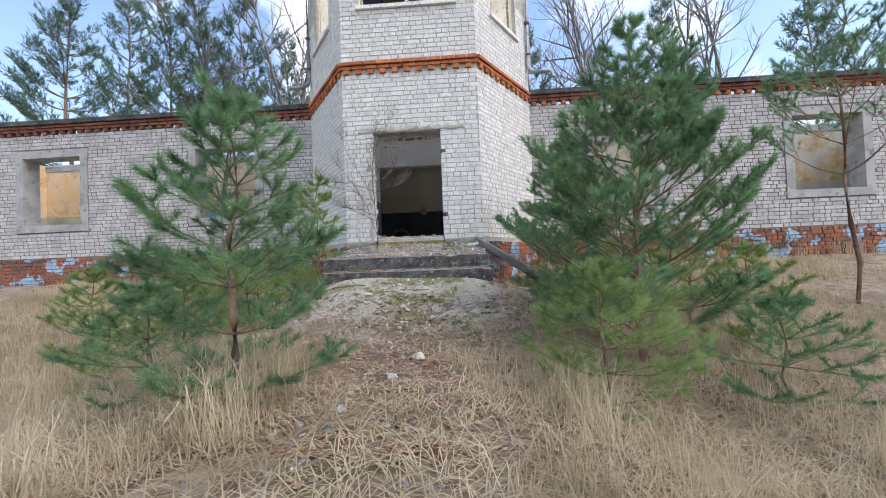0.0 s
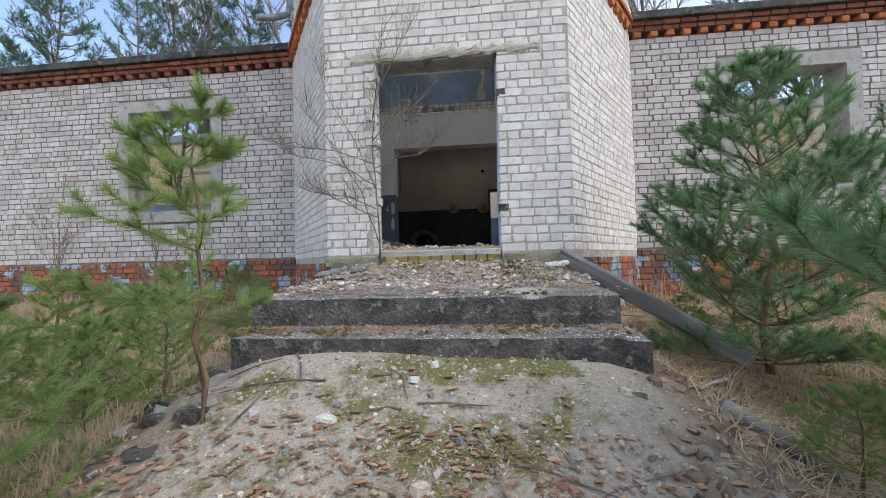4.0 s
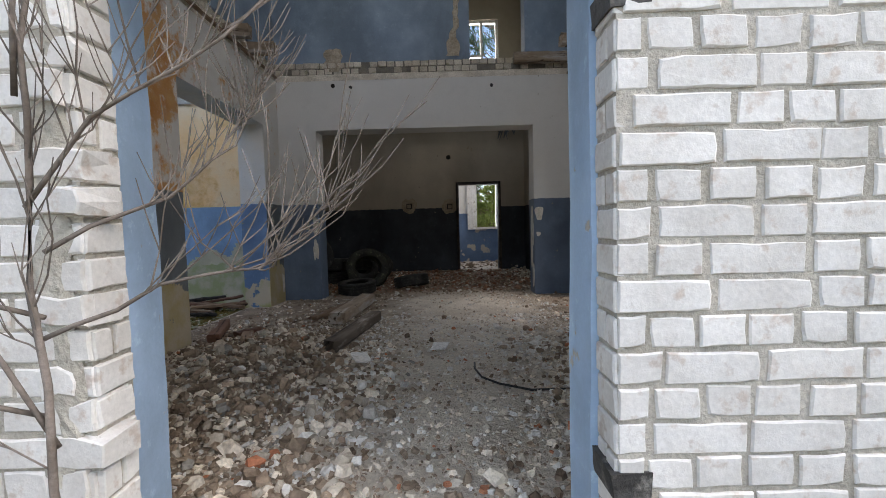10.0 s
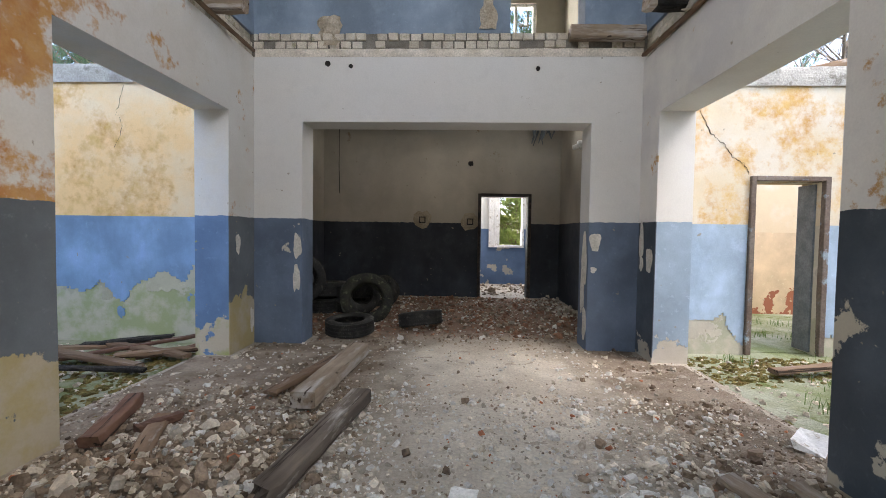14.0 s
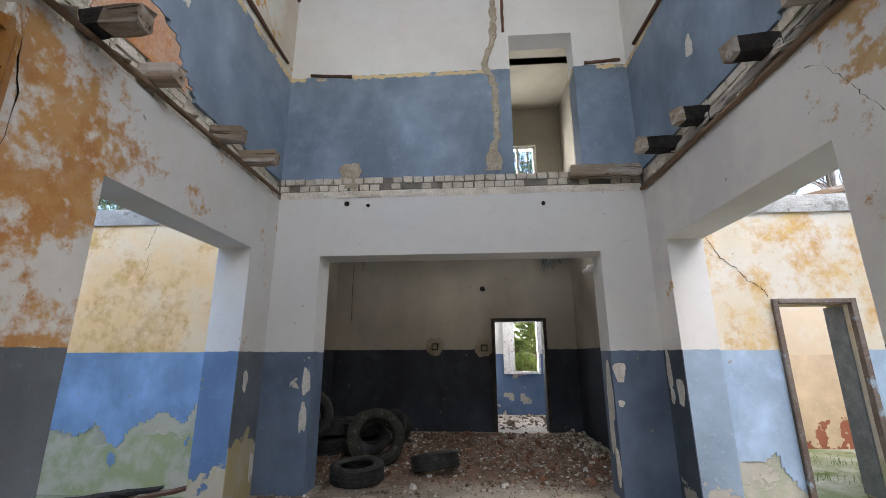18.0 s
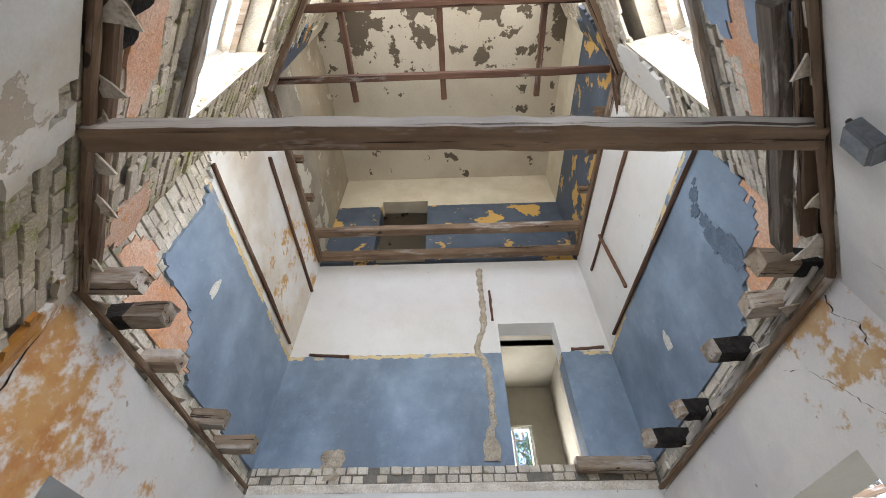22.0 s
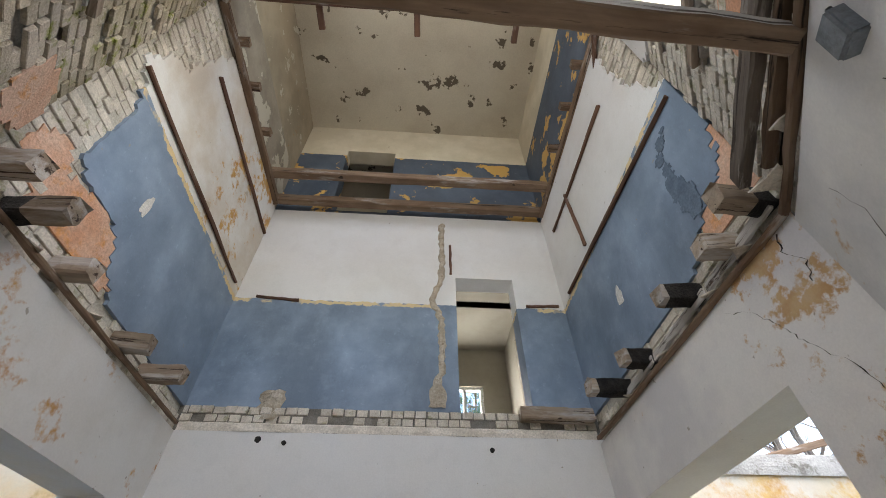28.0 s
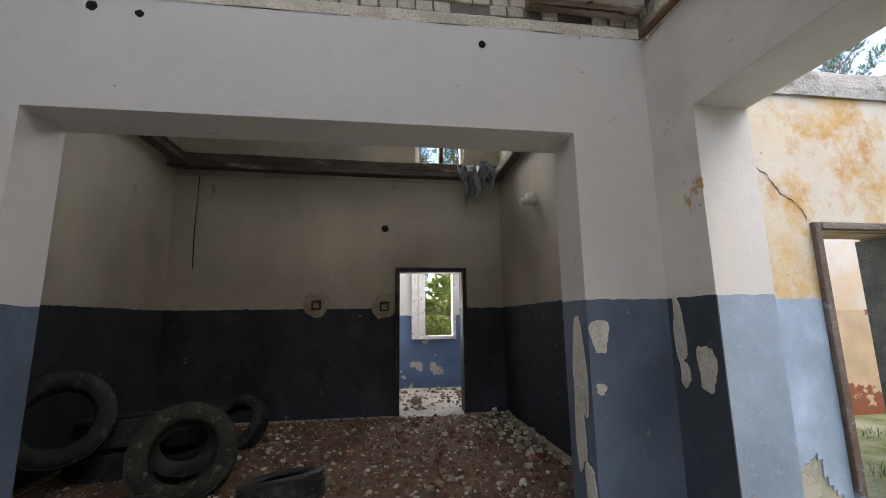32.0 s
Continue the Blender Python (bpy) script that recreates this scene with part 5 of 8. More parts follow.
STUBS = ((2.46, -2.0, 1.90), (2.82, -1.96, 2.02), (3.34, -2.15, 1.96), (4.25, -2.15, 1.98), (4.78, -2.02, 1.85))
for i, (y, xl, xr) in enumerate(STUBS):
    for sx, x, tip in ((1, XL - 0.05, xl), (-1, XR + 0.05, xr)):
        k = 40 + 2 * i + (sx > 0)
        burnt = sx < 0 and i > 1
        skew = 0.05 * math.sin(k * 2.3)
        stub = timber("joist_stub", (x, y, 3.70), (tip, y + skew, 3.69 + 0.3 * skew), 0.135, 0.15, WOOD, "sawn-off joist end with a charred root" if burnt else "sawn-off weathered joist end", "joist", k, "joist ends", broken=0.05, cuts=5)
        if burnt or (sx > 0 and i == 1) or (sx < 0 and i == 0):
            stub.data.materials.append(CHAR)
            for p in stub.data.polygons:
                if p.index // 8 < (4 if burnt else 2):
                    p.material_index = 1
timber("wall_plate", (1.285, 0.62, 3.60), (2.08, 2.12, 3.60), 0.15, 0.05, WOODX, "brown plank lying along the slanted wall", "beam", 62, "tower beams", cuts=14)
timber("wall_plate", (1.36, 0.97, 3.70), (2.02, 2.30, 3.68), 0.07, 0.13, WOODDARK, "dark joist beside the slanted wall", "beam", 66, "tower beams", cuts=10)
timber("wall_plate", (-1.12, 0.62, 3.56), (-2.16, 2.2, 3.60), 0.09, 0.06, WOODX, "thin timber lying along the slanted wall", "beam", 63, "tower beams")
timber("door_beam", (1.37, 5.63, 3.80), (2.22, 5.63, 3.79), 0.16, 0.14, WOOD, "grey timber block beside the upper doorway", "beam", 64)
# cornice battens at the ledge
for i, (a, b) in enumerate((((-0.97, 0.40, 3.44), (-2.35, 2.44, 3.59)), ((1.02, 0.40, 3.43), (2.23, 2.38, 3.49)), ((-2.385, 2.44, 3.595), (-2.385, 5.62, 3.60)), ((2.225, 2.38, 3.49), (2.225, 5.62, 3.545)))):
    timber("ledge_batten", a, b, 0.05, 0.04, WOODX, "brown wooden batten along the broken ledge", "batten", 70 + i, "ledge battens", cuts=14)
HARDBOARD = plain("pale_hardboard", (0.50, 0.45, 0.37), (0.62, 0.57, 0.49), 6, 50, 0.9, 0.3, 0.3, c=(0.34, 0.28, 0.20))


def scrap(x, y, z, toward, size, seed, turn=0.0):
    """A torn corner of ceiling board still nailed along the ledge, its point towards the room."""
    rg = random.Random(seed)
    size *= 0.75
    w, t = size, 0.005
    rim = [(-w * 0.5, 0.0), (-w * 0.2, -0.01), (w * 0.25, 0.008), (w * 0.5, 0.0), (w * rg.uniform(0.15, 0.35), size * rg.uniform(0.35, 0.5)), (w * rg.uniform(-0.1, 0.1), size * rg.uniform(0.75, 1.0)), (-w * rg.uniform(0.2, 0.35), size * rg.uniform(0.3, 0.5))]
    bm = bmesh.new()
    lo = [bm.verts.new((p, q, -t)) for p, q in rim]
    hi = [bm.verts.new((p, q, t)) for p, q in rim]
    bm.faces.new(hi)
    bm.faces.new(lo[::-1])
    for k in range(len(rim)):
        bm.faces.new((lo[k], lo[(k + 1) % len(rim)], hi[(k + 1) % len(rim)], hi[k]))
    ob = solid("board_scrap", bm, HARDBOARD, "torn pale ceiling board scrap nailed along the ledge", "board", "ceiling board scraps")
    ang = math.degrees(math.atan2(toward[1], toward[0])) - 90 + turn
    ob.matrix_basis = pose(x, y, z, 0, 0, ang) @ pose(0, 0, 0, rg.uniform(-28, 6), rg.uniform(-10, 10), 0)


for i, (sv, size, turn) in enumerate(((0.42, 0.13, 0), (0.62, 0.2, 10), (0.98, 0.15, -10), (1.16, 0.17, 12), (1.42, 0.19, -6), (1.70, 0.21, 15), (2.2, 0.16, 0))):
    p = L_INL.at(sv, -0.035, 0)
    scrap(p[0], p[1], 3.485 + 0.045 * sv, (0.83, 0.55), size, 700 + i, turn)
for i, (sv, size, turn) in enumerate(((0.95, 0.14, 0), (1.75, 0.13, 8), (2.1, 0.26, -12))):
    p = L_INR.at(sv, -0.035, 0)
    scrap(p[0], p[1], 3.47 + 0.02 * sv, (-0.85, 0.52), size, 720 + i, turn)
for i, (yy, size) in enumerate(((2.64, 0.18), (3.05, 0.16), (3.8, 0.15), (4.55, 0.14))):
    scrap(XL + 0.03, yy, 3.63, (1, 0), size, 740 + i, 12 * (i % 3 - 1))
    scrap(XR - 0.03, yy + 0.1, 3.55, (-1, 0), size, 750 + i, -12 * (i % 3 - 1))
ledge = thing("ledge_plaster", "crumbling plaster ledge over the wide opening", "ledge", kind="structure")
v, f = rough_block(XL + 0.02, XR - 0.02, YB + 0.004, YB + 0.05, 3.55, 3.655, 0.05, 0.012, 21.0)
part("ledge", data_mesh("ledge", v, f, PLASTERDUST), None, ledge)
# second-floor wall battens
for i, (a, b) in enumerate((((XL, 2.6, 5.56), (XL, 5.55, 5.555)), ((XR, 2.44, 5.24), (XR, 5.4, 5.475)), ((XL, 3.2, 6.84), (XL, 5.7, 6.76)), ((XR, 3.15, 6.60), (XR, 5.3, 6.69)), ((XR, 4.62, 6.74), (XR, 4.56, 5.58)), ((-2.15, YB + 0.05, 5.47), (-1.55, YB + 0.05, 5.42)), ((1.72, YB + 0.05, 5.47), (2.2, YB + 0.05, 5.50)), ((0.62, YB + 0.05, 6.7), (0.62, YB + 0.05, 6.05)))):
    timber("wall_batten", a, b, 0.045, 0.04, REDWOOD, "brown wooden batten nailed to the wall", "batten", 80 + i, "wall battens", cuts=6)
# upper floor framing
for i, (y, z, x0, x1) in enumerate(((5.55, 7.5, -2.45, 2.3), (5.04, 7.55, -2.4, 2.3))):
    timber("upper_beam", (x0, y, z), (x1, y, z), 0.14, 0.15, WOODX, "weathered beam at the upper floor edge", "beam", 90 + i, "upper beams", cuts=14)
for i, (y, z, x0, x1) in enumerate(((2.52, 7.87, -2.5, 2.5), (1.63, 7.87, -1.95, 2.05), (0.75, 7.87, -1.3, 1.4))):
    timber("upper_joist", (x0, y, z), (x1, y, z), 0.09, 0.11, REDWOOD, "dark brown joist of the lost upper floor", "joist", 95 + i, "upper joists", cuts=10)
for i, x in enumerate((-1.42, -0.1, 1.28)):
    timber("upper_joist", (x, 0.4, 7.98), (x + 0.05, 2.9, 7.98), 0.08, 0.09, REDWOOD, "dark brown joist of the lost upper floor", "joist", 100 + i, "upper joists", cuts=8)
timber("hanging_lath", (2.05, 1.7, 7.85), (2.35, 3.1, 7.1), 0.06, 0.05, REDWOOD, "loose brown lath hanging from the framing", "lath", 104)
for i, y in enumerate((3.0, 3.6, 4.3)):
    for sx, x in ((1, XL - 0.05), (-1, XR + 0.05)):
        timber("upper_stub", (x, y, 7.55), (x + sx * 0.22, y, 7.55), 0.1, 0.12, WOODX, "sawn-off upper joist end", "joist", 110 + 2 * i + (sx > 0), "upper joist ends", cuts=3)
for i, (a, b) in enumerate((((-1.0, 0.45), (-2.4, 2.5)), ((1.02, 0.45), (2.28, 2.45)), ((-2.4, 2.5), (-2.4, 5.6)), ((2.26, 2.45), (2.26, 5.6)))):
    timber("upper_ledge", (*a, 7.45), (*b, 7.45), 0.1, 0.09, WOODX, "weathered timber along the upper ledge", "beam", 120 + i, "upper ledge timbers", cuts=10)
# rafters left over the right wing
for i, x in enumerate((3.9, 5.2, 6.5, 7.8)):
    timber("rafter", (x, 2.4, 3.75), (x + 0.5, 5.9, 4.35), 0.07, 0.14, CHAR if i % 2 else WOODX, "burnt rafter over the roofless wing", "rafter", 130 + i, "rafters", cuts=6)
timber("rafter", (3.2, 4.8, 4.0), (8.5, 5.2, 4.15), 0.07, 0.12, WOODX, "burnt purlin over the roofless wing", "rafter", 135, "rafters", cuts=8)
# dark timbers over the back room
timber("ceiling_beam", (-2.95, 9.6, 3.95), (2.35, 9.6, 3.9), 0.18, 0.22, WOODDARK, "sooty beam over the back room wall", "beam", 140, "back room beams", cuts=12)
timber("ceiling_beam", (-2.75, 6.2, 3.92), (-2.7, 9.6, 3.95), 0.16, 0.16, WOODDARK, "sooty beam over the back room wall", "beam", 141, "back room beams", cuts=8)
timber("ceiling_beam", (2.2, 6.2, 3.9), (2.2, 9.6, 3.85), 0.14, 0.14, WOODDARK, "sooty beam over the back room wall", "beam", 142, "back room beams", cuts=8)
timber("ceiling_lath", (1.25, 9.55, 4.05), (1.15, 8.6, 4.45), 0.06, 0.06, WOODX, "broken lath hanging under the lost floor", "lath", 143, broken=0.05)

# ---------------------------------------------------------------- door frames
def door_frame(name, x0, x1, y, z1, mat, label, w=0.07, depth=0.12, tilt=0.0):
    fr = thing(name, label, "door frame", kind="structure")
    for nm, (a, b, c, d) in (("jamb", (x0, x0 + w, FLOOR - 0.02, z1)), ("jamb", (x1 - w, x1, FLOOR - 0.02, z1)), ("head", (x0 + w, x1 - w, z1 - w, z1))):
        bm = bmesh.new()
        add_box(bm, a, b, y, y + depth, c, d, jit=0.004, rng=rng)
        bmesh.ops.bevel(bm, geom=bm.edges[:], offset=0.006, segments=1, affect="EDGES")
        part(nm, bm, mat, fr)
    return fr


BLACKFRAME = plain("sooty_door_frame_paint", (0.03, 0.026, 0.024), (0.06, 0.05, 0.045), 5, 40, 0.7, 0.4, 0.2, c=(0.14, 0.10, 0.07))
BLUEFRAME = plain("flaking_blue_brown_frame", (0.20, 0.17, 0.15), (0.15, 0.11, 0.09), 3, 40, 0.75, 0.5, 0.2, c=(0.30, 0.38, 0.45))
door_frame("door_1", 0.52, 1.68, 9.79, 2.33, BLACKFRAME, "sooty dark wooden door frame without a door")
door_frame("door_2", 3.585, 4.50, YB + 0.06, 2.18, BLUEFRAME, "flaking brown and blue wooden door frame without a door", w=0.06)
rev = solid("door_reveal", add_box(bmesh.new(), 4.415, 4.45, YB + 0.19, YB + 0.44, FLOOR, 2.1), GREYPAINT, "grey painted door reveal lining", "door reveal", kind="structure")
for nm, x0, x1, yy in (("left", -14.2, XL - THICK - 0.02, YB), ("right", XR + THICK + 0.02, 14.2, YB + 0.1)):
    v, f = rough_block(x0, x1, yy - 0.02, yy + 0.43, 3.24, 3.48, 0.12, 0.02, 33.0)
    solid("wall_cap_" + nm, data_mesh("wall_cap", v, f, CONCRETE), None, "crumbling grey concrete wall top", "wall", kind="structure")
far = thing("window_9", "white wooden window frame without glass", "window", kind="structure")
for nm, (a, b, c, d) in (("frame", (0.95, 1.10, 1.08, 2.62)), ("frame", (1.86, 1.93, 1.08, 2.62)), ("frame", (1.10, 1.86, 1.08, 1.15)), ("frame", (1.10, 1.86, 2.55, 2.62)), ("mullion", (1.105, 1.25, 1.15, 2.55))):
    part(nm, add_box(bmesh.new(), a, b, 12.42, 12.52, c, d), WHITE, far)
upw = thing("window_10", "white wooden window frame in the upper room", "window", kind="structure")
for nm, (a, b, c, d) in (("frame", (0.85, 0.92, 4.15, 6.42)), ("frame", (1.63, 1.7, 4.15, 6.42)), ("frame", (0.92, 1.63, 6.35, 6.42)), ("mullion", (1.24, 1.30, 4.15, 6.35)), ("transom", (0.92, 1.24, 5.5, 5.56))):
    part(nm, add_box(bmesh.new(), a, b, 9.88, 9.96, c, d), WHITE, upw)
# white sills and frames of the tower windows
for i, (ln, a, b) in enumerate(((L_FRONT, front_open[1][0], front_open[1][1]), (L_OBL, 0.8, 2.1), (L_OBR, 0.7, 2.0))):
    tw = thing("window_%d" % (11 + i), "white framed upper tower window without glass", "window", kind="structure")
    part("sill", slab_mesh("sill", ln, WIN2[0] - 0.06, WIN2[0] + 0.01, -0.07, 0.42 if i == 0 else 0.09, [], WHITE, s0=a - 0.06, s1=b + 0.06), None, tw, "white plastered window sill")
    bars = ((a, a + 0.06, WIN2[0], WIN2[1]), (b - 0.06, b, WIN2[0], WIN2[1]), (a, b, WIN2[1] - 0.06, WIN2[1]), ((a + b) / 2 - 0.03, (a + b) / 2 + 0.03, WIN2[0], WIN2[1]))
    for p, q, r, t in bars[:4 if i == 0 else 3]:
        part("frame", slab_mesh("frame", ln, r, t, 0.14, 0.20, [], WOOD, s0=p, s1=q), None, tw)

# ---------------------------------------------------------------- tyres
def tyre_meshes(R, W, seed, mat):
    """Tread band and side walls of a worn car tyre, axis along z."""
    seg = 72
    prof = [(R * 0.60, -W * 0.36), (R * 0.66, -W * 0.46), (R * 0.80, -W * 0.52), (R * 0.92, -W * 0.49), (R * 0.975, -W * 0.42)]
    full = prof + [(r, -z) for r, z in prof[::-1]]
    inner = [(R * 0.64, W * 0.33), (R * 0.86, W * 0.40), (R * 0.93, 0.0), (R * 0.86, -W * 0.40), (R * 0.64, -W * 0.33)]
    ring = full + inner
    verts, faces = [], []
    rg = random.Random(seed)
    for s in range(seg):
        a = 2 * math.pi * s / seg
        for k, (r, z) in enumerate(ring):
            if k in (4, 5) and s % 2:
                r -= 0.008
            if k in (3, 6):
                r += 0.004 * (s % 4 < 2)
            verts.append((r * math.cos(a), r * math.sin(a), z + 0.004 * math.sin(a * 2 + seed)))
    n = len(ring)
    for s in range(seg):
        t = (s + 1) % seg
        for k in range(n):
            m = (k + 1) % n
            if k == 4:
                continue
            faces.append((s * n + k, t * n + k, t * n + m, s * n + m))
    carcass = data_mesh("carcass", verts, faces, mat, True)
    tv, tf = [], []
    ribs = 7
    for s in range(seg):
        a0, a1 = 2 * math.pi * s / seg, 2 * math.pi * (s + 1) / seg
        for r in range(ribs):
            z0, z1 = -W * 0.42 + W * 0.84 * r / ribs, -W * 0.42 + W * 0.84 * (r + 1) / ribs
            skew = 0.6 * (a1 - a0) * (r - ribs / 2)
            rad = R * (1.0 if r % 2 == 0 else 0.972)
            gap = (a1 - a0) * (0.14 if r % 2 == 0 else 0.0)
            b = len(tv)
            for aa, zz, rr in ((a0 + gap, z0, rad), (a1, z0, rad), (a1, z1, rad), (a0 + gap, z1, rad), (a0, z0, R * 0.962), (a1, z0, R * 0.962), (a1, z1, R * 0.962), (a0, z1, R * 0.962)):
                tv.append((rr * math.cos(aa + skew), rr * math.sin(aa + skew), zz))
            tf += [(b, b + 1, b + 2, b + 3), (b, b + 4, b + 5, b + 1), (b + 1, b + 5, b + 6, b + 2), (b + 2, b + 6, b + 7, b + 3), (b + 3, b + 7, b + 4, b)]
    tread = data_mesh("tread", tv, tf, mat)
    return carcass, tread


MOSSRUBBER = plain("mossy_tyre_rubber", (0.022, 0.022, 0.02), (0.045, 0.046, 0.033), 6, 50, 0.85, 0.3, 0.2, c=(0.10, 0.105, 0.07))
SMALL = tyre_meshes(0.33, 0.20, 1, RUBBER)
BIG = tyre_meshes(0.41, 0.25, 2, RUBBER)
MOSSY = tyre_meshes(0.41, 0.25, 3, MOSSRUBBER)


def tyre(meshes, m, label, group="old tyres"):
    t = thing("tyre", label, "tyre", group, m=m)
    part("carcass", meshes[0], None, t)
    part("tread", meshes[1], None, t, "worn tread")
    return t


tyre(SMALL, pose(-1.36, 6.25, FLOOR + 0.12, 3, -2, 20), "worn car tyre lying flat in the rubble")
tyre(SMALL, pose(-0.44, 6.78, FLOOR + 0.13, -9, 8, 80), "worn car tyre lying tilted in the rubble")
tyre(MOSSY, pose(-1.33, 7.15, 0.385, 64, 0, 14), "mossy lorry tyre leaning on other tyres")
tyre(BIG, pose(-2.50, 7.40, 0.66, 74, 0, 30), "large old tyre leaning against the wall")
tyre(BIG, pose(-2.30, 7.95, FLOOR + 0.13, 2, 3, 0), "old tyre lying flat under others")
tyre(BIG, pose(-2.27, 7.98, FLOOR + 0.38, -4, 2, 40), "old tyre lying on another tyre")
tyre(SMALL, pose(-1.70, 7.85, FLOOR + 0.13, 3, 1, 10), "old tyre lying flat among others")
tyre(SMALL, pose(-1.68, 7.85, FLOOR + 0.36, -5, 4, 60), "old tyre lying on another tyre")
tyre(SMALL, pose(-1.52, 7.52, 0.40, 62, 8, 32), "old tyre wedged behind the mossy one")
tyre(SMALL, pose(-1.35, 8.6, 0.30, 58, 0, -20), "old tyre propped up behind the pile")
tyre(SMALL, pose(0.79, 0.565, 3.34, 90, 0, 0), "old tyre wedged upright between tower beam and wall")

# ---------------------------------------------------------------- small fixtures
pts = [(0.44, 2.25, 0.075), (0.43, 2.08, 0.085), (0.47, 1.92, 0.075), (0.58, 1.77, 0.08), (0.78, 1.66, 0.075), (1.05, 1.64, 0.085), (1.3, 1.75, 0.08)]
v, f = tube(pts, 0.008, 6)
solid("floor_cable", data_mesh("floor_cable", v, f, CABLE, True), None, "black cable curling over the rubble", "cable")
eb = thing("electric_box", "grey metal electric box on the slanted wall", "electric box")
bm = add_box(bmesh.new(), -0.09, 0.09, -0.09, 0.0, -0.11, 0.11)
bmesh.ops.bevel(bm, geom=bm.edges[:], offset=0.012, segments=2, affect="EDGES")
b1 = part("body", bm, GREYPAINT, eb)
bm = add_box(bmesh.new(), -0.078, 0.078, -0.1, -0.088, -0.095, 0.095)
part("cover", bm, GREYPAINT, b1)
for x in (-0.05, 0.05):
    v, f = tube([(x, -0.045, 0.11), (x, -0.045, 0.14)], 0.016, 10)
    part("cable_gland", data_mesh("cable_gland", v, f, CABLE), None, b1)
eb.matrix_basis = L_INR.matrix(1.19, 0.0, 3.20) @ Matrix.Rotation(0.25, 4, "Y") @ Matrix.Scale(0.70, 4)


def wall_hole(line_y, x, z, r, seed):
    """A knocked-out hole as a flat disc: the recess's shade painted black, rim chipped."""
    rg = random.Random(seed)
    n = 12
    verts = [(x, line_y - 0.006, z)]
    for ring, (rad, dy) in enumerate(((0.7, -0.006), (1.0, -0.005), (1.25, 0.004))):
        for k in range(n):
            a = 2 * math.pi * k / n
            q = r * rad * rg.uniform(0.8, 1.2)
            verts.append((x + q * math.cos(a), line_y + dy, z + q * math.sin(a)))
    faces = []
    for k in range(n):
        m = (k + 1) % n
        faces.append((0, 1 + k, 1 + m))
        for q in (0, 1):
            a = 1 + q * n
            faces.append((a + k, a + n + k, a + n + m, a + m))
    return verts, faces


for i, (y, x, z, r) in enumerate(((YB, -1.50, 3.47, 0.03), (YB, -1.22, 3.44, 0.025), (YB, 1.02, 3.41, 0.025), (9.84, 0.35, 2.98, 0.05))):
    v, f = wall_hole(y, x, z, r, i)
    solid("wall_hole", data_mesh("wall_hole", v, f, CHAR), None, "small hole in the plaster drawn as a flat black disc", "hole", "wall holes", kind="structure")
SOCKETPATCH = plain("bare_socket_plaster", (0.33, 0.28, 0.20), (0.42, 0.36, 0.27), 8, 40, 0.95, 0.8, 0)
for x, z in ((-0.70, 1.74), (0.35, 1.71)):
    sp = thing("socket_hole", "torn-out socket box in a patch of bare plaster", "socket")
    verts = [(x, 9.825, z)] + [(x + 0.22 * math.cos(k * 0.5236) * rng.uniform(0.75, 1.1), 9.833, z + 0.22 * math.sin(k * 0.5236) * rng.uniform(0.75, 1.1)) for k in range(12)]
    part("patch", data_mesh("patch", verts, [(0, 1 + k, 1 + (k + 1) % 12) for k in range(12)], SOCKETPATCH), None, sp)
    bm = bmesh.new()
    for (a, b, c, d) in ((-0.07, 0.07, 0.05, 0.07), (-0.07, 0.07, -0.07, -0.05), (-0.07, -0.05, -0.05, 0.05), (0.05, 0.07, -0.05, 0.05)):
        add_box(bm, x + a, x + b, 9.79, 9.83, z + c, z + d)
    part("box", bm, CHAR, sp)
lampst = thing("wall_lamp_base", "broken white wall lamp base", "lamp")
v, f = tube([(2.30, 8.2, 3.05), (2.22, 8.2, 3.05), (2.2, 8.2, 3.03), (2.12, 8.2, 3.0)], [0.09, 0.085, 0.05, 0.045], 14)
part("base", data_mesh("base", v, f, WHITE, True), None, lampst)
v, f = tube([(-2.55, 9.82, 3.8), (-2.56, 9.815, 2.9), (-2.54, 9.81, 2.3)], 0.008, 6)
solid("hanging_wire", data_mesh("hanging_wire", v, f, CABLE), None, "old wire hanging down the wall", "wire")
# mortar-filled chase up the second-floor wall
N = 60
chase = [(0.48 - 0.14 * math.exp(-((z - 5.55) / 0.25) ** 2) - (0.05 if z < 4.3 else 0), z) for z in np.linspace(3.9, 7.25, N)]
aa = [(x - rng.uniform(0.03, 0.065) - (0.06 if z < 4.15 else 0), z) for x, z in chase]
bb = [(x + rng.uniform(0.03, 0.065) + (0.06 if z < 4.15 else 0), z) for x, z in chase]
CHASE = plain("crumbling_chase_mortar", (0.40, 0.34, 0.26), (0.50, 0.44, 0.36), 6, 40, 0.95, 0.9, 0, c=(0.28, 0.22, 0.16))
ragged("cable_chase", aa, bb, YB + 0.058, 0.03, CHASE, wall_back2, 8, "crumbling mortar-filled cable chase")
aa = [(-1.62 + rng.uniform(-0.03, 0.02), z) for z in np.linspace(3.7, 4.05, 8)]
bb = [(-1.36 + rng.uniform(-0.02, 0.03), z) for z in np.linspace(3.7, 4.05, 8)]
ragged("plaster_lump", aa, bb, YB + 0.056, 0.06, CHASE, wall_back2, 9, "lump of bare mortar")
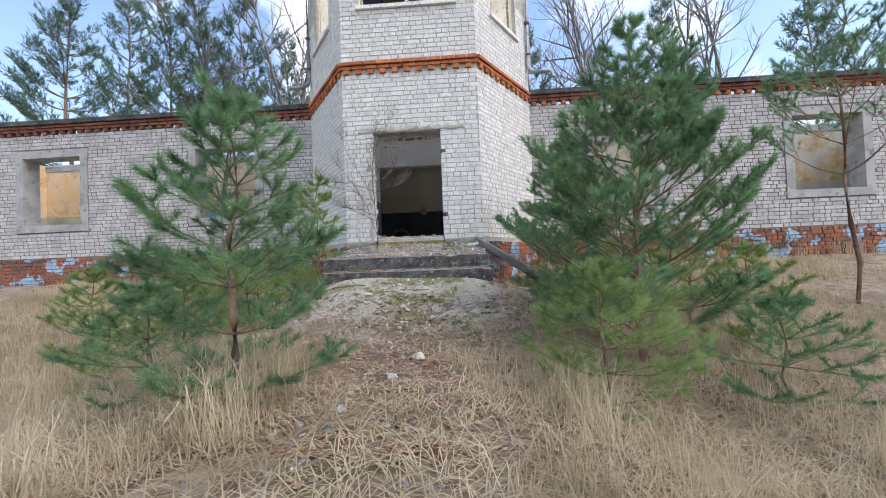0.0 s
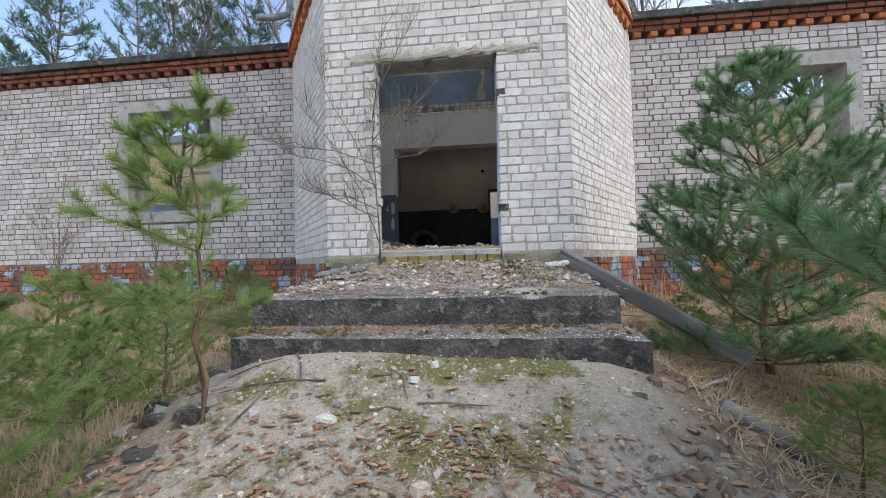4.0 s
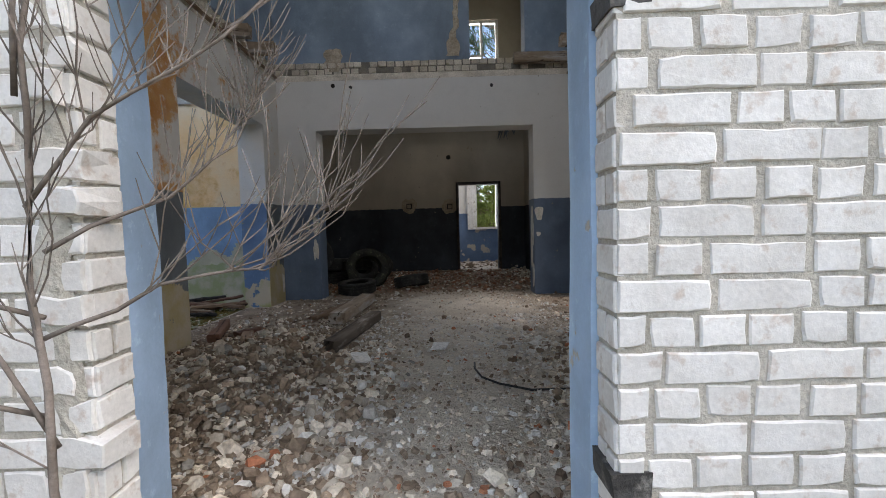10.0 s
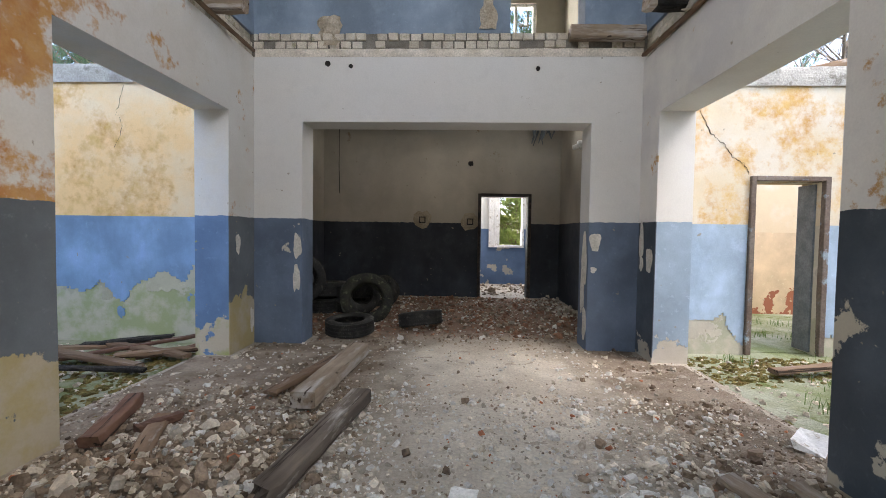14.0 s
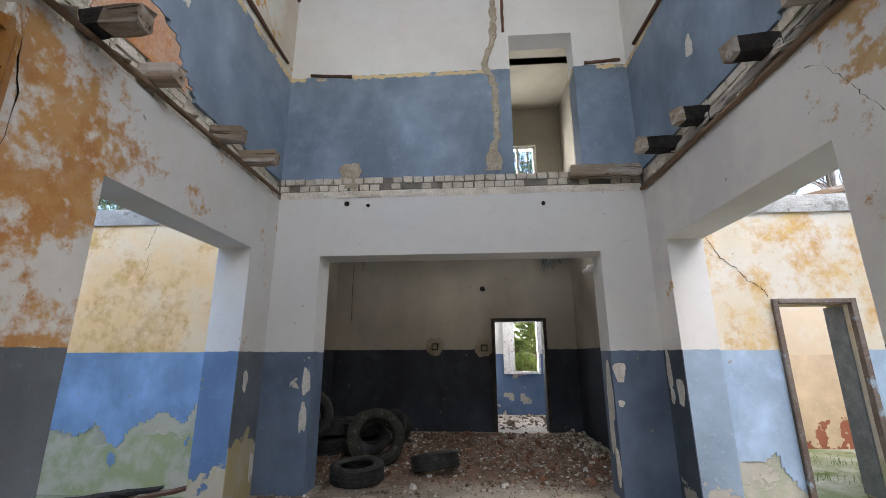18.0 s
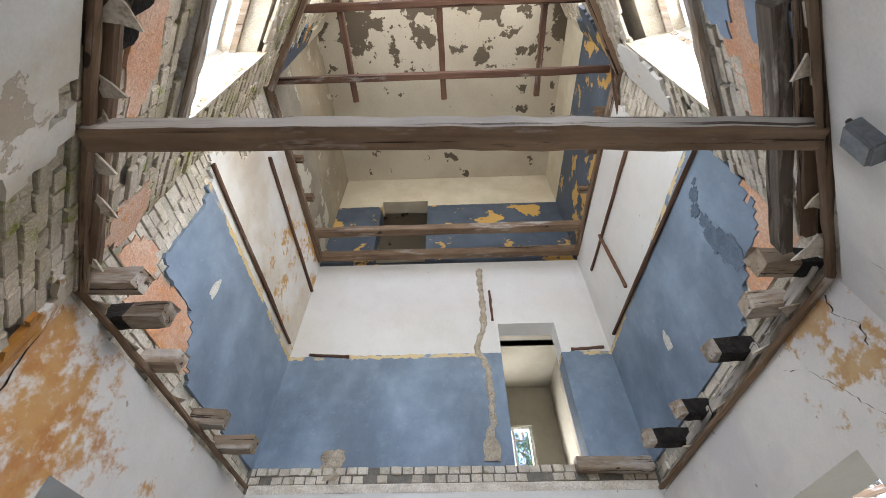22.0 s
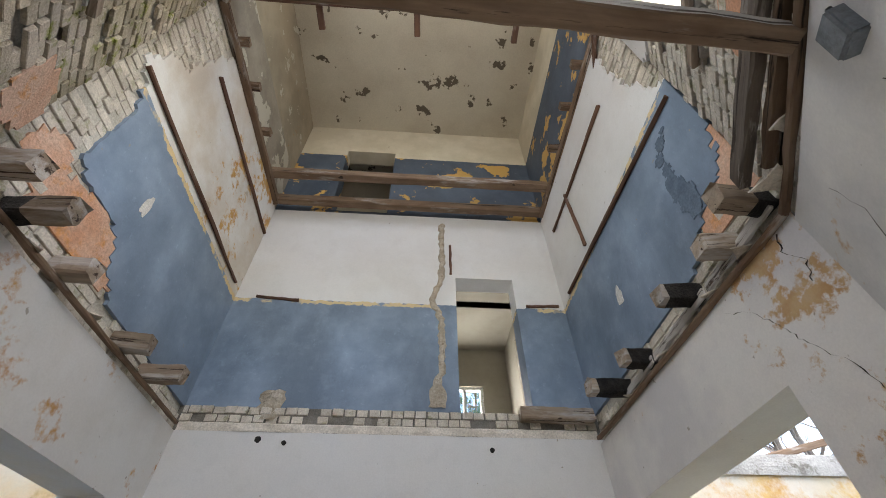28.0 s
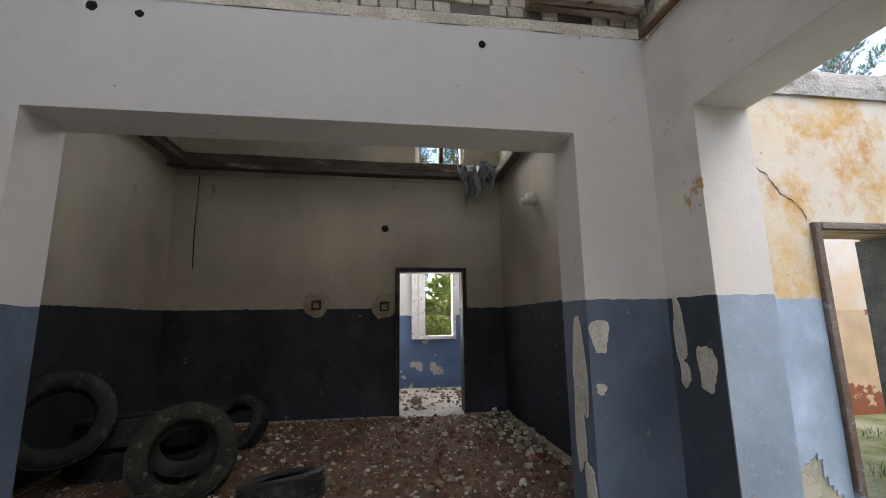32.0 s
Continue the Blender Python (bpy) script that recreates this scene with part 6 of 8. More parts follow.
# torn insulation hanging in the back room
rg = random.Random(12)
rag = thing("torn_rag", "torn grey rag hanging from the lost floor", "rag")
for k in range(26):
    verts = []
    x, y = 1.75 + rg.gauss(0, 0.13), 9.3 + rg.gauss(0, 0.1)
    z = 3.9 + rg.uniform(-0.05, 0.1)
    L, w = rg.uniform(0.25, 0.6), rg.uniform(0.03, 0.08)
    a = rg.uniform(0, 3.14)
    for t in range(5):
        zz = z - L * t / 4
        sx, sy = 0.05 * math.sin(t + k), 0.05 * math.cos(t * 1.3 + k)
        ww = w * (1 - t / 5)
        verts += [(x + sx - ww * math.cos(a), y + sy - ww * math.sin(a), zz), (x + sx + ww * math.cos(a), y + sy + ww * math.sin(a), zz)]
    faces = [(2 * t, 2 * t + 1, 2 * t + 3, 2 * t + 2) for t in range(4)]
    part("strip", data_mesh("strip", verts, faces, GREYPAINT), None, rag)

# ---------------------------------------------------------------- drainpipes
def pipe(pts, label):
    p = thing("drainpipe", label, "drainpipe", "drainpipes")
    v, f = tube(pts, 0.055, 12)
    part("pipe", data_mesh("pipe", v, f, ZINC, True), None, p)
    for z in (4.6, 5.4):
        v, f = tube([(pts[0][0], pts[0][1], z), (pts[0][0], pts[0][1], z + 0.05)], 0.064, 12)
        part("bracket", data_mesh("bracket", v, f, DARKRED), None, p)
    return p


pipe([(-2.78, 2.12, 9), (-2.78, 2.12, 4.35), (-2.80, 2.08, 4.2), (-2.98, 1.95, 4.08), (-3.2, 1.8, 4.02)], "rusty drainpipe with a kicked-out shoe")
pipe([(2.86, 2.12, 9), (2.86, 2.12, 4.35), (2.88, 2.08, 4.18), (3.05, 2.0, 4.12), (3.35, 1.9, 4.10)], "rusty drainpipe with a kicked-out shoe")


# patches where the oil paint has come off
FLAKED = plain("bare_plaster_patch", (0.58, 0.55, 0.49), (0.68, 0.65, 0.60), 9, 60, 0.95, 0.5, 0)


def peel_patch(line, s, z, w, h, seed, parent, proud=0.004):
    """A ragged bare patch on a wall's face."""
    rg = random.Random(seed)
    n = 22
    bm = bmesh.new()
    rim = []
    for k in range(n):
        a = 6.2832 * k / n
        e = 1 + 0.12 * math.sin(3 * a + seed) + 0.07 * math.sin(5 * a + 2 * seed) + rg.uniform(-0.09, 0.08)
        c, q = math.cos(a), math.sin(a)
        rim.append((s + math.copysign(abs(c) ** 0.85, c) * w / 2 * e, z + math.copysign(abs(q) ** 0.85, q) * h / 2 * e))
    top = [bm.verts.new(line.at(a, -proud, b)) for a, b in rim]
    bot = [bm.verts.new(line.at(a, 0.0, b)) for a, b in rim]
    bm.faces.new(top)
    for k in range(n):
        bm.faces.new((top[k], top[(k + 1) % n], bot[(k + 1) % n], bot[k]))
    bmesh.ops.recalc_face_normals(bm, faces=bm.faces)
    part("peeled_patch", bm, FLAKED, parent, "pale bare patch in the paint")


L_HB = Line((XL, YB), (XR, YB), (0, 1))
L_REVEAL = Line((1.665, YB), (1.665, YC), (1, 0))
for i, (ln, s, z, w, h, wl, pr) in enumerate((
        (L_REVEAL, 0.15, 1.12, 0.20, 0.66, wall_back, 0.004), (L_REVEAL, 0.20, 0.74, 0.14, 0.52, wall_back, 0.0065), (L_REVEAL, 0.09, 0.36, 0.13, 0.40, wall_back, 0.009),
        (L_HB, 1.745 - XL, 1.37, 0.13, 0.22, wall_back, 0.004), (L_HB, 1.73 - XL, 1.03, 0.07, 0.07, wall_back, 0.004),
        (L_HB, -1.87 - XL, 1.26, 0.10, 0.30, wall_back, 0.004), (L_HB, -1.88 - XL, 0.86, 0.09, 0.32, wall_back, 0.004),
        (L_HR, 5.59 - 2.36, 1.38, 0.10, 0.40, wall_right, 0.014), (L_HR, 5.57 - 2.36, 1.12, 0.08, 0.16, wall_right, 0.0165), (L_HR, 5.38 - 2.36, 1.18, 0.15, 0.28, wall_right, 0.014),
        (L_HL, 5.30 - 2.42, 1.29, 0.09, 0.22, wall_left, 0.014), (L_HL, 5.62 - 2.42, 0.35, 0.08, 0.30, wall_left, 0.014),
        (L_U2R, 4.3 - 2.36, 4.5, 0.12, 0.22, wall_r2, 0.014), (L_U2L, 3.6 - 2.42, 4.75, 0.10, 0.24, wall_l2, 0.014))):
    peel_patch(ln, s, z, w, h, 600 + i, wl, pr)

# darker paint where a streak of the top coat has come off
DARKBLUE = plain("dark_blue_undercoat", (0.095, 0.13, 0.175), (0.13, 0.17, 0.22), 6, 50, 0.9, 0.3, 0)
rg = random.Random(55)
SPINE = ((2.70, 5.10, 0.03), (2.80, 5.03, 0.06), (2.90, 4.92, 0.06), (2.90, 4.76, 0.05), (2.93, 4.62, 0.075), (2.91, 4.48, 0.095), (2.88, 4.34, 0.105), (2.88, 4.22, 0.08), (2.90, 4.12, 0.02))


def off_streak(s, z):
    y = s + 2.36 + 0.03 * noise.noise(Vector((s * 14, z * 14, 2)))
    return min(math.hypot(y - a, z - b) - 1.15 * c for a, b, c in SPINE) > 0.0


part("peeled_patch", slab_mesh("peeled_patch", L_U2R, 4.05, 5.2, -0.0165, -0.013, [], DARKBLUE, s0=0.15, s1=0.75, res=0.025, gone=off_streak, jit=0.007, seed=5), None, wall_r2, "dark blue streak of older paint")
# flat black patches: the shade of holes in the slanted wall put into colour
for i, (sv, zv, r) in enumerate(((0.66, 3.83, 0.085), (0.82, 3.75, 0.07), (0.56, 3.90, 0.05))):
    peel = [L_INL.at(sv + r * math.cos(k * 0.5236) * rg.uniform(0.8, 1.25), -0.013, zv + 1.2 * r * math.sin(k * 0.5236) * rg.uniform(0.8, 1.2)) for k in range(12)]
    bm = bmesh.new()
    top = [bm.verts.new(p) for p in peel]
    bm.faces.new(top)
    bmesh.ops.solidify(bm, geom=bm.faces[:], thickness=0.004)
    part("soot_patch", bm, CHAR, wall_obl, "flat black patch drawn as a dark hole in the broken wall")

# burnt timbers left on the right wing's rear wall
timber("rafter", (4.3, 6.1, 3.50), (7.7, 6.2, 4.35), 0.07, 0.09, WOODX, "burnt purlin lying over the wing wall", "rafter", 151, "rafters", cuts=8)
timber("rafter", (6.15, 6.1, 5.4), (7.2, 6.0, 3.48), 0.08, 0.12, CHAR, "charred rafter standing on the wing wall", "rafter", 152, "rafters", cuts=8)
timber("rafter", (7.3, 6.1, 5.2), (8.0, 6.0, 3.48), 0.08, 0.12, CHAR, "charred rafter standing on the wing wall", "rafter", 153, "rafters", cuts=8)

# cracks in the plaster: raised dark strips, with the gap's shade as their colour
CRACKMAT = plain("crack_shade", (0.07, 0.06, 0.05), (0.13, 0.11, 0.09), 8, 40, 0.95, 0.5, 0)
def crack(line, pts, width, parent, seed, proud=0.004):
    rg = random.Random(seed)
    a, b = [], []
    for (s, z), (s2, z2) in zip(pts, pts[1:]):
        for k in range(6):
            f = k / 6
            q = width * rg.uniform(0.25, 1.0)
            x, y = s + (s2 - s) * f + rg.uniform(-0.012, 0.012), z + (z2 - z) * f + rg.uniform(-0.012, 0.012)
            a.append((x - q / 2, y - q / 2))
            b.append((x + q / 2, y + q / 2))
    bm = bmesh.new()
    va = [bm.verts.new(line.at(p, -proud, q)) for p, q in a]
    vb = [bm.verts.new(line.at(p, -proud, q)) for p, q in b]
    for k in range(len(a) - 1):
        bm.faces.new((va[k], va[k + 1], vb[k + 1], vb[k]))
    bmesh.ops.solidify(bm, geom=bm.faces[:], thickness=0.003)
    part("crack", bm, CRACKMAT, parent, "dark jagged crack in the plaster")


L_WR = Line((XR + 0.72, YB + 0.1), (14.2, YB + 0.1), (0, 1))
L_WL = Line((XL - 0.72, YB), (-14.2, YB), (0, 1))
crack(L_WR, ((-0.02, 2.96), (0.13, 2.69), (0.27, 2.57), (0.38, 2.41), (0.52, 2.33), (0.60, 2.17)), 0.009, wing_r_rear, 1)
crack(L_HL, ((0.03, 3.3), (0.10, 2.9), (0.05, 2.3), (0.13, 1.9), (0.05, 1.65), (0.10, 1.4), (0.04, 0.9), (0.08, 0.4)), 0.010, wall_left, 2, 0.014)
crack(L_INL, ((2.44, 3.2), (2.38, 2.6), (2.46, 2.1), (2.40, 1.5), (2.46, 0.8)), 0.010, wall_obl, 3, 0.016)
crack(L_WL, ((0.9, 3.2), (1.0, 2.9), (0.92, 2.7), (1.05, 2.4)), 0.007, wing_l_rear, 5)


# blue oil paint of the wings, hanging on in a torn sheet above the damp
def torn(stops, heights, seed):
    def gone(s, z):
        low = np.interp(s, stops, heights) + 0.10 * noise.fractal(Vector((s * 3.5, z * 3.5, seed)), 0.9, 2.0, 5)
        island = noise.noise(Vector((s * 4.2, z * 4.2, seed + 3))) > 0.52 and z > low - 0.4
        return z < low and not island
    return gone


L_COATL = Line((XL - THICK - 0.005, YB), (-9.5, YB), (0, 1))
L_COATR = Line((XR + THICK + 0.005, YB + 0.1), (8.5, YB + 0.1), (0, 1))
part("paint_coat", slab_mesh("paint_coat", L_COATL, FLOOR, 1.6, -0.008, 0.003, [], COAT_L, res=0.03, jit=0.009, bulge=0.003, seed=5, gone=torn((0, 0.06, 0.18, 0.38, 0.5, 0.8, 1.08, 1.3, 1.55, 1.9, 2.5, 7), (0.8, 0.79, 1.0, 1.03, 0.78, 0.93, 0.74, 0.52, 0.78, 0.69, 0.76, 0.6), 4.0)), None, wing_l_rear, "bright blue oil paint peeling off in a torn sheet")
part("paint_coat", slab_mesh("paint_coat", L_COATR, FLOOR, 1.6, -0.008, 0.003, [(0.93, 1.88, -0.2, 2.2)], COAT_R, res=0.03, jit=0.009, bulge=0.003, seed=6, gone=torn((0, 0.16, 0.3, 0.5, 0.7, 0.8, 0.92, 1.9, 2.4, 6), (0.28, 0.36, 0.47, 0.43, 0.5, 0.3, 0.1, 0.3, 0.5, 0.4), 9.0)), None, wing_r_rear, "pale blue oil paint peeling off in a torn sheet")
crack(L_INR, ((1.30, 3.02), (1.36, 2.85), (1.46, 2.72), (1.44, 2.55), (1.56, 2.38)), 0.010, wall_obr, 12, 0.012)
crack(L_HR, ((0.80, 3.38), (0.62, 3.24), (0.50, 3.08), (0.44, 2.92), (0.30, 2.72), (0.22, 2.50), (0.12, 2.30)), 0.011, wall_right, 14, 0.012)
crack(L_HR, ((0.16, 3.46), (0.20, 3.34), (0.12, 3.22), (0.18, 3.10)), 0.010, wall_right, 15, 0.012)
crack(L_INR, ((1.95, 3.2), (1.90, 2.95), (2.02, 2.7), (1.98, 2.45)), 0.006, wall_obr, 13, 0.012)
# debris by the hall's walls
timber("broken_plank", (1.60, 2.92, 0.12), (1.84, 2.30, 0.10), 0.14, 0.03, WOOD, "grey broken plank lying in the rubble", "plank", 161, "planks by the wall", broken=0.06)
timber("broken_plank", (1.93, 2.86, 0.13), (1.97, 2.40, 0.11), 0.12, 0.03, WOOD, "grey broken plank lying in the rubble", "plank", 162, "planks by the wall", broken=0.06)
timber("broken_plank", (1.72, 2.52, 0.15), (2.02, 2.26, 0.13), 0.13, 0.02, WHITE, "pale sheet of board on the rubble", "board", 163, "planks by the wall", broken=0.04)
timber("rotten_chunk", (-2.36, 3.70, 0.13), (-2.12, 3.02, 0.12), 0.12, 0.09, REDWOOD, "rotten brown timber chunk by the pier", "timber", 164, "rotten chunks", broken=0.08)
timber("rotten_chunk", (-2.02, 3.28, 0.10), (-1.86, 3.52, 0.10), 0.09, 0.05, REDWOOD, "rotten brown timber chunk by the pier", "timber", 165, "rotten chunks", broken=0.05)
for i, (a, b, w) in enumerate((((-3.3, 4.9), (-2.65, 5.3), 0.12), ((-4.1, 5.1), (-3.2, 5.4), 0.14), ((-3.0, 5.45), (-4.0, 4.7), 0.10), ((-2.9, 4.5), (-3.8, 4.3), 0.08))):
    timber("rotten_plank", (*a, 0.08 + 0.05 * (i % 3)), (*b, 0.09 + 0.05 * ((i + 1) % 3)), w, 0.04, CHAR if i % 2 else REDWOOD, "rotten dark plank on the mossy floor", "plank", 170 + i, "rotten planks", broken=0.08)

# ---------------------------------------------------------------- plants
def leafy(name, a, b, rough=0.6, trans=0.4):
    g = Graph(name, rough)
    col = g.mix(g.random(), a, b)
    col = g.mix(g.ramp(g.noise(1.6, 4), 0.42, 0.62), col, tuple(v * 0.75 for v in a))
    # light shines through thin leaves
    glow, both = g.node("ShaderNodeBsdfTranslucent"), g.node("ShaderNodeMixShader")
    g.link(col, glow.inputs["Color"])
    both.inputs["Fac"].default_value = trans
    g.link(g.b.outputs["BSDF"], both.inputs[1])
    g.link(glow.outputs["BSDF"], both.inputs[2])
    g.link(both.outputs["Shader"], g.t.nodes["Material Output"].inputs["Surface"])
    return g.done(col)


NEEDLE = leafy("pine_needles", (0.15, 0.28, 0.14), (0.33, 0.48, 0.24))
NEEDLE_Y = leafy("young_pine_needles", (0.25, 0.36, 0.12), (0.40, 0.50, 0.20))
NEEDLE_FAR = leafy("far_pine_needles", (0.10, 0.17, 0.10), (0.15, 0.23, 0.13))
LEAF_FAR = leafy("far_spring_foliage", (0.28, 0.36, 0.09), (0.42, 0.46, 0.15))
PINEBARK = plain("young_pine_bark", (0.19, 0.125, 0.08), (0.28, 0.19, 0.13), 6, 40, 0.9, 0.6, 0.2, c=(0.13, 0.10, 0.08))
BIRCHBARK = plain("grey_tree_bark", (0.16, 0.14, 0.12), (0.25, 0.23, 0.20), 3, 30, 0.9, 0.6, 0.2, c=(0.09, 0.08, 0.07))
TWIG = plain("bare_twig_bark", (0.14, 0.115, 0.095), (0.24, 0.20, 0.17), 8, 60, 0.85, 0.4, 0.3)
GRASS = leafy("dry_grass_blades", (0.60, 0.48, 0.31), (0.74, 0.63, 0.45), 0.8)
LITTER = plain("fallen_leaf_litter", (0.27, 0.15, 0.09), (0.42, 0.28, 0.18), 5, 40, 0.9, 0.3, 0.8)
MOSS = plain("dry_moss", (0.15, 0.135, 0.04), (0.22, 0.17, 0.06), 9, 80, 0.95, 0.9, 0.4, c=(0.17, 0.09, 0.03), dist=0.02)
WEED = leafy("green_weeds", (0.12, 0.20, 0.06), (0.18, 0.27, 0.09))


class Tubes:
    """Collects many tapered tubes into one mesh."""

    def __init__(self):
        self.v, self.f = [], []

    def add(self, pts, radii, sides=5):
        v, f = tube(pts, radii, sides)
        b = len(self.v)
        self.v += v
        self.f += [tuple(i + b for i in q) for q in f]


def needles_mesh(name, shoots, per, length, width, mat, rs, spread=(0.5, 1.0)):
    """Thin needles all round every shoot (base, direction, length)."""
    base = np.array([s[0] for s in shoots])
    d = np.array([s[1] for s in shoots])
    d /= np.linalg.norm(d, axis=1)[:, None]
    L = np.array([s[2] for s in shoots])
    n = len(shoots)
    base, d, L = np.repeat(base, per, 0), np.repeat(d, per, 0), np.repeat(L, per)
    t = rs.random(n * per) ** 0.8
    rnd = rs.normal(size=(n * per, 3))
    rad = rnd - (rnd * d).sum(1)[:, None] * d
    rad /= np.linalg.norm(rad, axis=1)[:, None] + 1e-9
    ang = rs.uniform(spread[0], spread[1], n * per) * (1.1 - 0.5 * t)
    way = d * np.cos(ang)[:, None] + rad * np.sin(ang)[:, None]
    p = base + d * (t * L)[:, None]
    tip = p + way * (length * rs.uniform(0.7, 1.15, n * per))[:, None]
    side = np.cross(way, rs.normal(size=(n * per, 3)))
    side /= np.linalg.norm(side, axis=1)[:, None] + 1e-9
    side *= width / 2
    verts = np.stack([p - side, p + side, tip], 1).reshape(-1, 3)
    me = bpy.data.meshes.new(name)
    me.vertices.add(len(verts))
    me.vertices.foreach_set("co", verts.ravel())
    k = n * per
    me.loops.add(3 * k)
    me.loops.foreach_set("vertex_index", np.arange(3 * k))
    me.polygons.add(k)
    me.polygons.foreach_set("loop_start", np.arange(0, 3 * k, 3))
    me.materials.append(mat)
    me.update()
    return me


def pine(h, r, seed, label, mat=NEEDLE, per=44, nlen=0.062, nwid=0.0034, whorl=0.30, start=0.12, sparse=1.0, shoot=(0.07, 0.15), lean=0.0, trunk_r=None, name="pine_tree", group="young pines", bare=0.25):
    """A pine with a tapered trunk, whorls of limbs and needle-clad shoots, its foot at the origin."""
    rg = random.Random(seed)
    rs = np.random.RandomState(seed)
    tree = thing(name, label, "pine tree", group)
    tr = trunk_r or 0.012 * h + 0.01
    wob = [(rg.uniform(-1, 1) * 0.02 * h, rg.uniform(-1, 1) * 0.02 * h) for _ in range(9)]
    pts = [(wob[i][0] * (i > 0) + lean * i / 8 * h, wob[i][1] * (i > 0), h * i / 8 - (0.15 if i == 0 else 0)) for i in range(9)]

    def at(z):
        f = max(0, min(7.999, z / h * 8))
        i = int(f)
        return Vector(pts[i]).lerp(Vector(pts[i + 1]), f - i)

    v, f = tube(pts, [tr * (1 - 0.88 * i / 8) for i in range(9)], 8)
    part("trunk", data_mesh("trunk", v, f, PINEBARK, True), None, tree)
    limbs, shoots = Tubes(), []

    def bough(p, d, L, rad, lev):
        """A young branch: yearly nodes with paired side shoots, its outer growth clad in needles."""
        n = max(2, int(L / 0.085))
        pts, q = [p], p
        for i in range(n):
            d = (d + Vector((rg.uniform(-0.09, 0.09), rg.uniform(-0.09, 0.09), rg.uniform(-0.03, 0.12)))).normalized()
            q = q + d * L / n
            pts.append(q)
        limbs.add(pts, [max(0.0016, rad * (1 - 0.8 * i / n)) for i in range(n + 1)], 5 if lev == 0 else 3)
        clad = rg.uniform(0.24, 0.38) * (1.0 if lev else 1.25)
        for i in range(n):
            if L * (1 - i / n) <= clad:
                shoots.append((pts[i], pts[i + 1] - pts[i], L / n))
        shoots.append((pts[-1] - d * 0.03, d, 0.05))
        if lev > 1:
            return
        back = 0.0
        while back < L * (1 - bare) - 0.05:
            i = max(0, min(n - 1, int((1 - back / L) * n)))
            b = pts[i].lerp(pts[i + 1], rg.random())
            ax = (pts[i + 1] - pts[i]).normalized()
            across = Vector((-ax.y, ax.x, 0.0))
            for sgn in (-1, 1) if rg.random() < 0.85 else (rg.choice((-1, 1)),):
                way = (ax * rg.uniform(0.55, 0.95) + across * sgn * rg.uniform(0.5, 0.9) + Vector((0, 0, rg.uniform(0.0, 0.35)))).normalized()
                bough(b, way, min(0.62 * L, 0.10 + rg.uniform(0.02, 0.10) + 0.46 * back), rad * 0.5, lev + 1)
            back += rg.uniform(0.19, 0.30)

    z = h * start
    while z < h * 0.97:
        k = rg.choice((4, 5, 5, 6))
        a0 = rg.uniform(0, 6.28)
        rel = z / h
        reach = r * min(1.0, 1.45 * (1 - rel) ** 0.85) * (0.8 + 0.2 * min(1, rel / 0.2))
        for j in range(k):
            if rg.random() > sparse:
                continue
            a = a0 + 6.283 * j / k + rg.uniform(-0.3, 0.3)
            L = reach * rg.uniform(0.6, 1.1)
            if L < 0.05:
                continue
            up = rg.uniform(0.05, 0.4) + 0.5 * rel
            p0 = at(z)
            prev, line = p0, [p0]
            m = 6
            for q in range(1, m + 1):
                t = q / m
                line.append(p0 + Vector((math.cos(a) * L * t + rg.uniform(-0.02, 0.02), math.sin(a) * L * t + rg.uniform(-0.02, 0.02), L * (up * t + 0.22 * t * t) - 0.10 * L * math.sin(3.1 * t))))
            if h < 6:
                bough(p0, (line[2] - p0).normalized(), L, max(0.004, tr * 0.36 * (1 - rel * 0.6)), 0)
                continue
            limbs.add(line, [max(0.003, tr * 0.38 * (1 - rel * 0.6) * (1 - 0.85 * q / m)) for q in range(m + 1)], 5)
            n = max(2, int(L * (1 - bare) / 0.2))
            for q in range(n):
                t = bare + (1 - bare) * (q + rg.random()) / n
                i = min(m - 1, int(t * m))
                base = line[i].lerp(line[i + 1], t * m - i)
                d = (line[i + 1] - line[i]).normalized()
                side = Vector((-d.y, d.x, 0)) * (1 if q % 2 else -1)
                way = (d * rg.uniform(0.6, 1.0) + side * rg.uniform(0.45, 1.0) + Vector((0, 0, rg.uniform(-0.1, 0.5)))).normalized()
                bl = (0.32 * L * (1 - t) + 0.10 + rg.uniform(0, 0.08)) * 1.3
                tip = base + way * bl + Vector((0, 0, 0.2 * bl))
                mid = base + way * bl * 0.55
                limbs.add([base, mid, tip], [0.0045, 0.0035, 0.002], 4)
                for k in range(3 + int(bl / 0.3)):
                    f = rg.uniform(0.2, 1.0)
                    b = base.lerp(mid, f / 0.55) if f < 0.55 else mid.lerp(tip, (f - 0.55) / 0.45)
                    w = (way + Vector((rg.uniform(-0.9, 0.9), rg.uniform(-0.9, 0.9), rg.uniform(-0.25, 0.9)))).normalized()
                    shoots.append((b, w, rg.uniform(*shoot)))
                shoots.append((tip, way + Vector((0, 0, 0.45)), shoot[1]))
            shoots.append((line[-2], line[-1] - line[-2] + Vector((0, 0, 0.05)), L * 0.22 + 0.08))
        z += whorl * rg.uniform(0.8, 1.2) * (0.55 + 0.45 * (1 - rel))
    if h < 6:
        for k in range(8):
            shoots.append((at(h * (0.84 + 0.02 * k)), Vector((0, 0, 1)), h * 0.02))
    else:
        shoots.append((at(h * 0.9), Vector((0, 0, 1)), h * 0.1 + 0.05))
    tagged(part("branchwork", data_mesh("branchwork", limbs.v, limbs.f, PINEBARK), None, tree), kind="stuff")
    part("crown", needles_mesh("crown", shoots, per, nlen, nwid, mat, rs, (0.5, 1.15) if h < 6 else (0.5, 1.0)), None, tree, "green needle crown")
    return tree


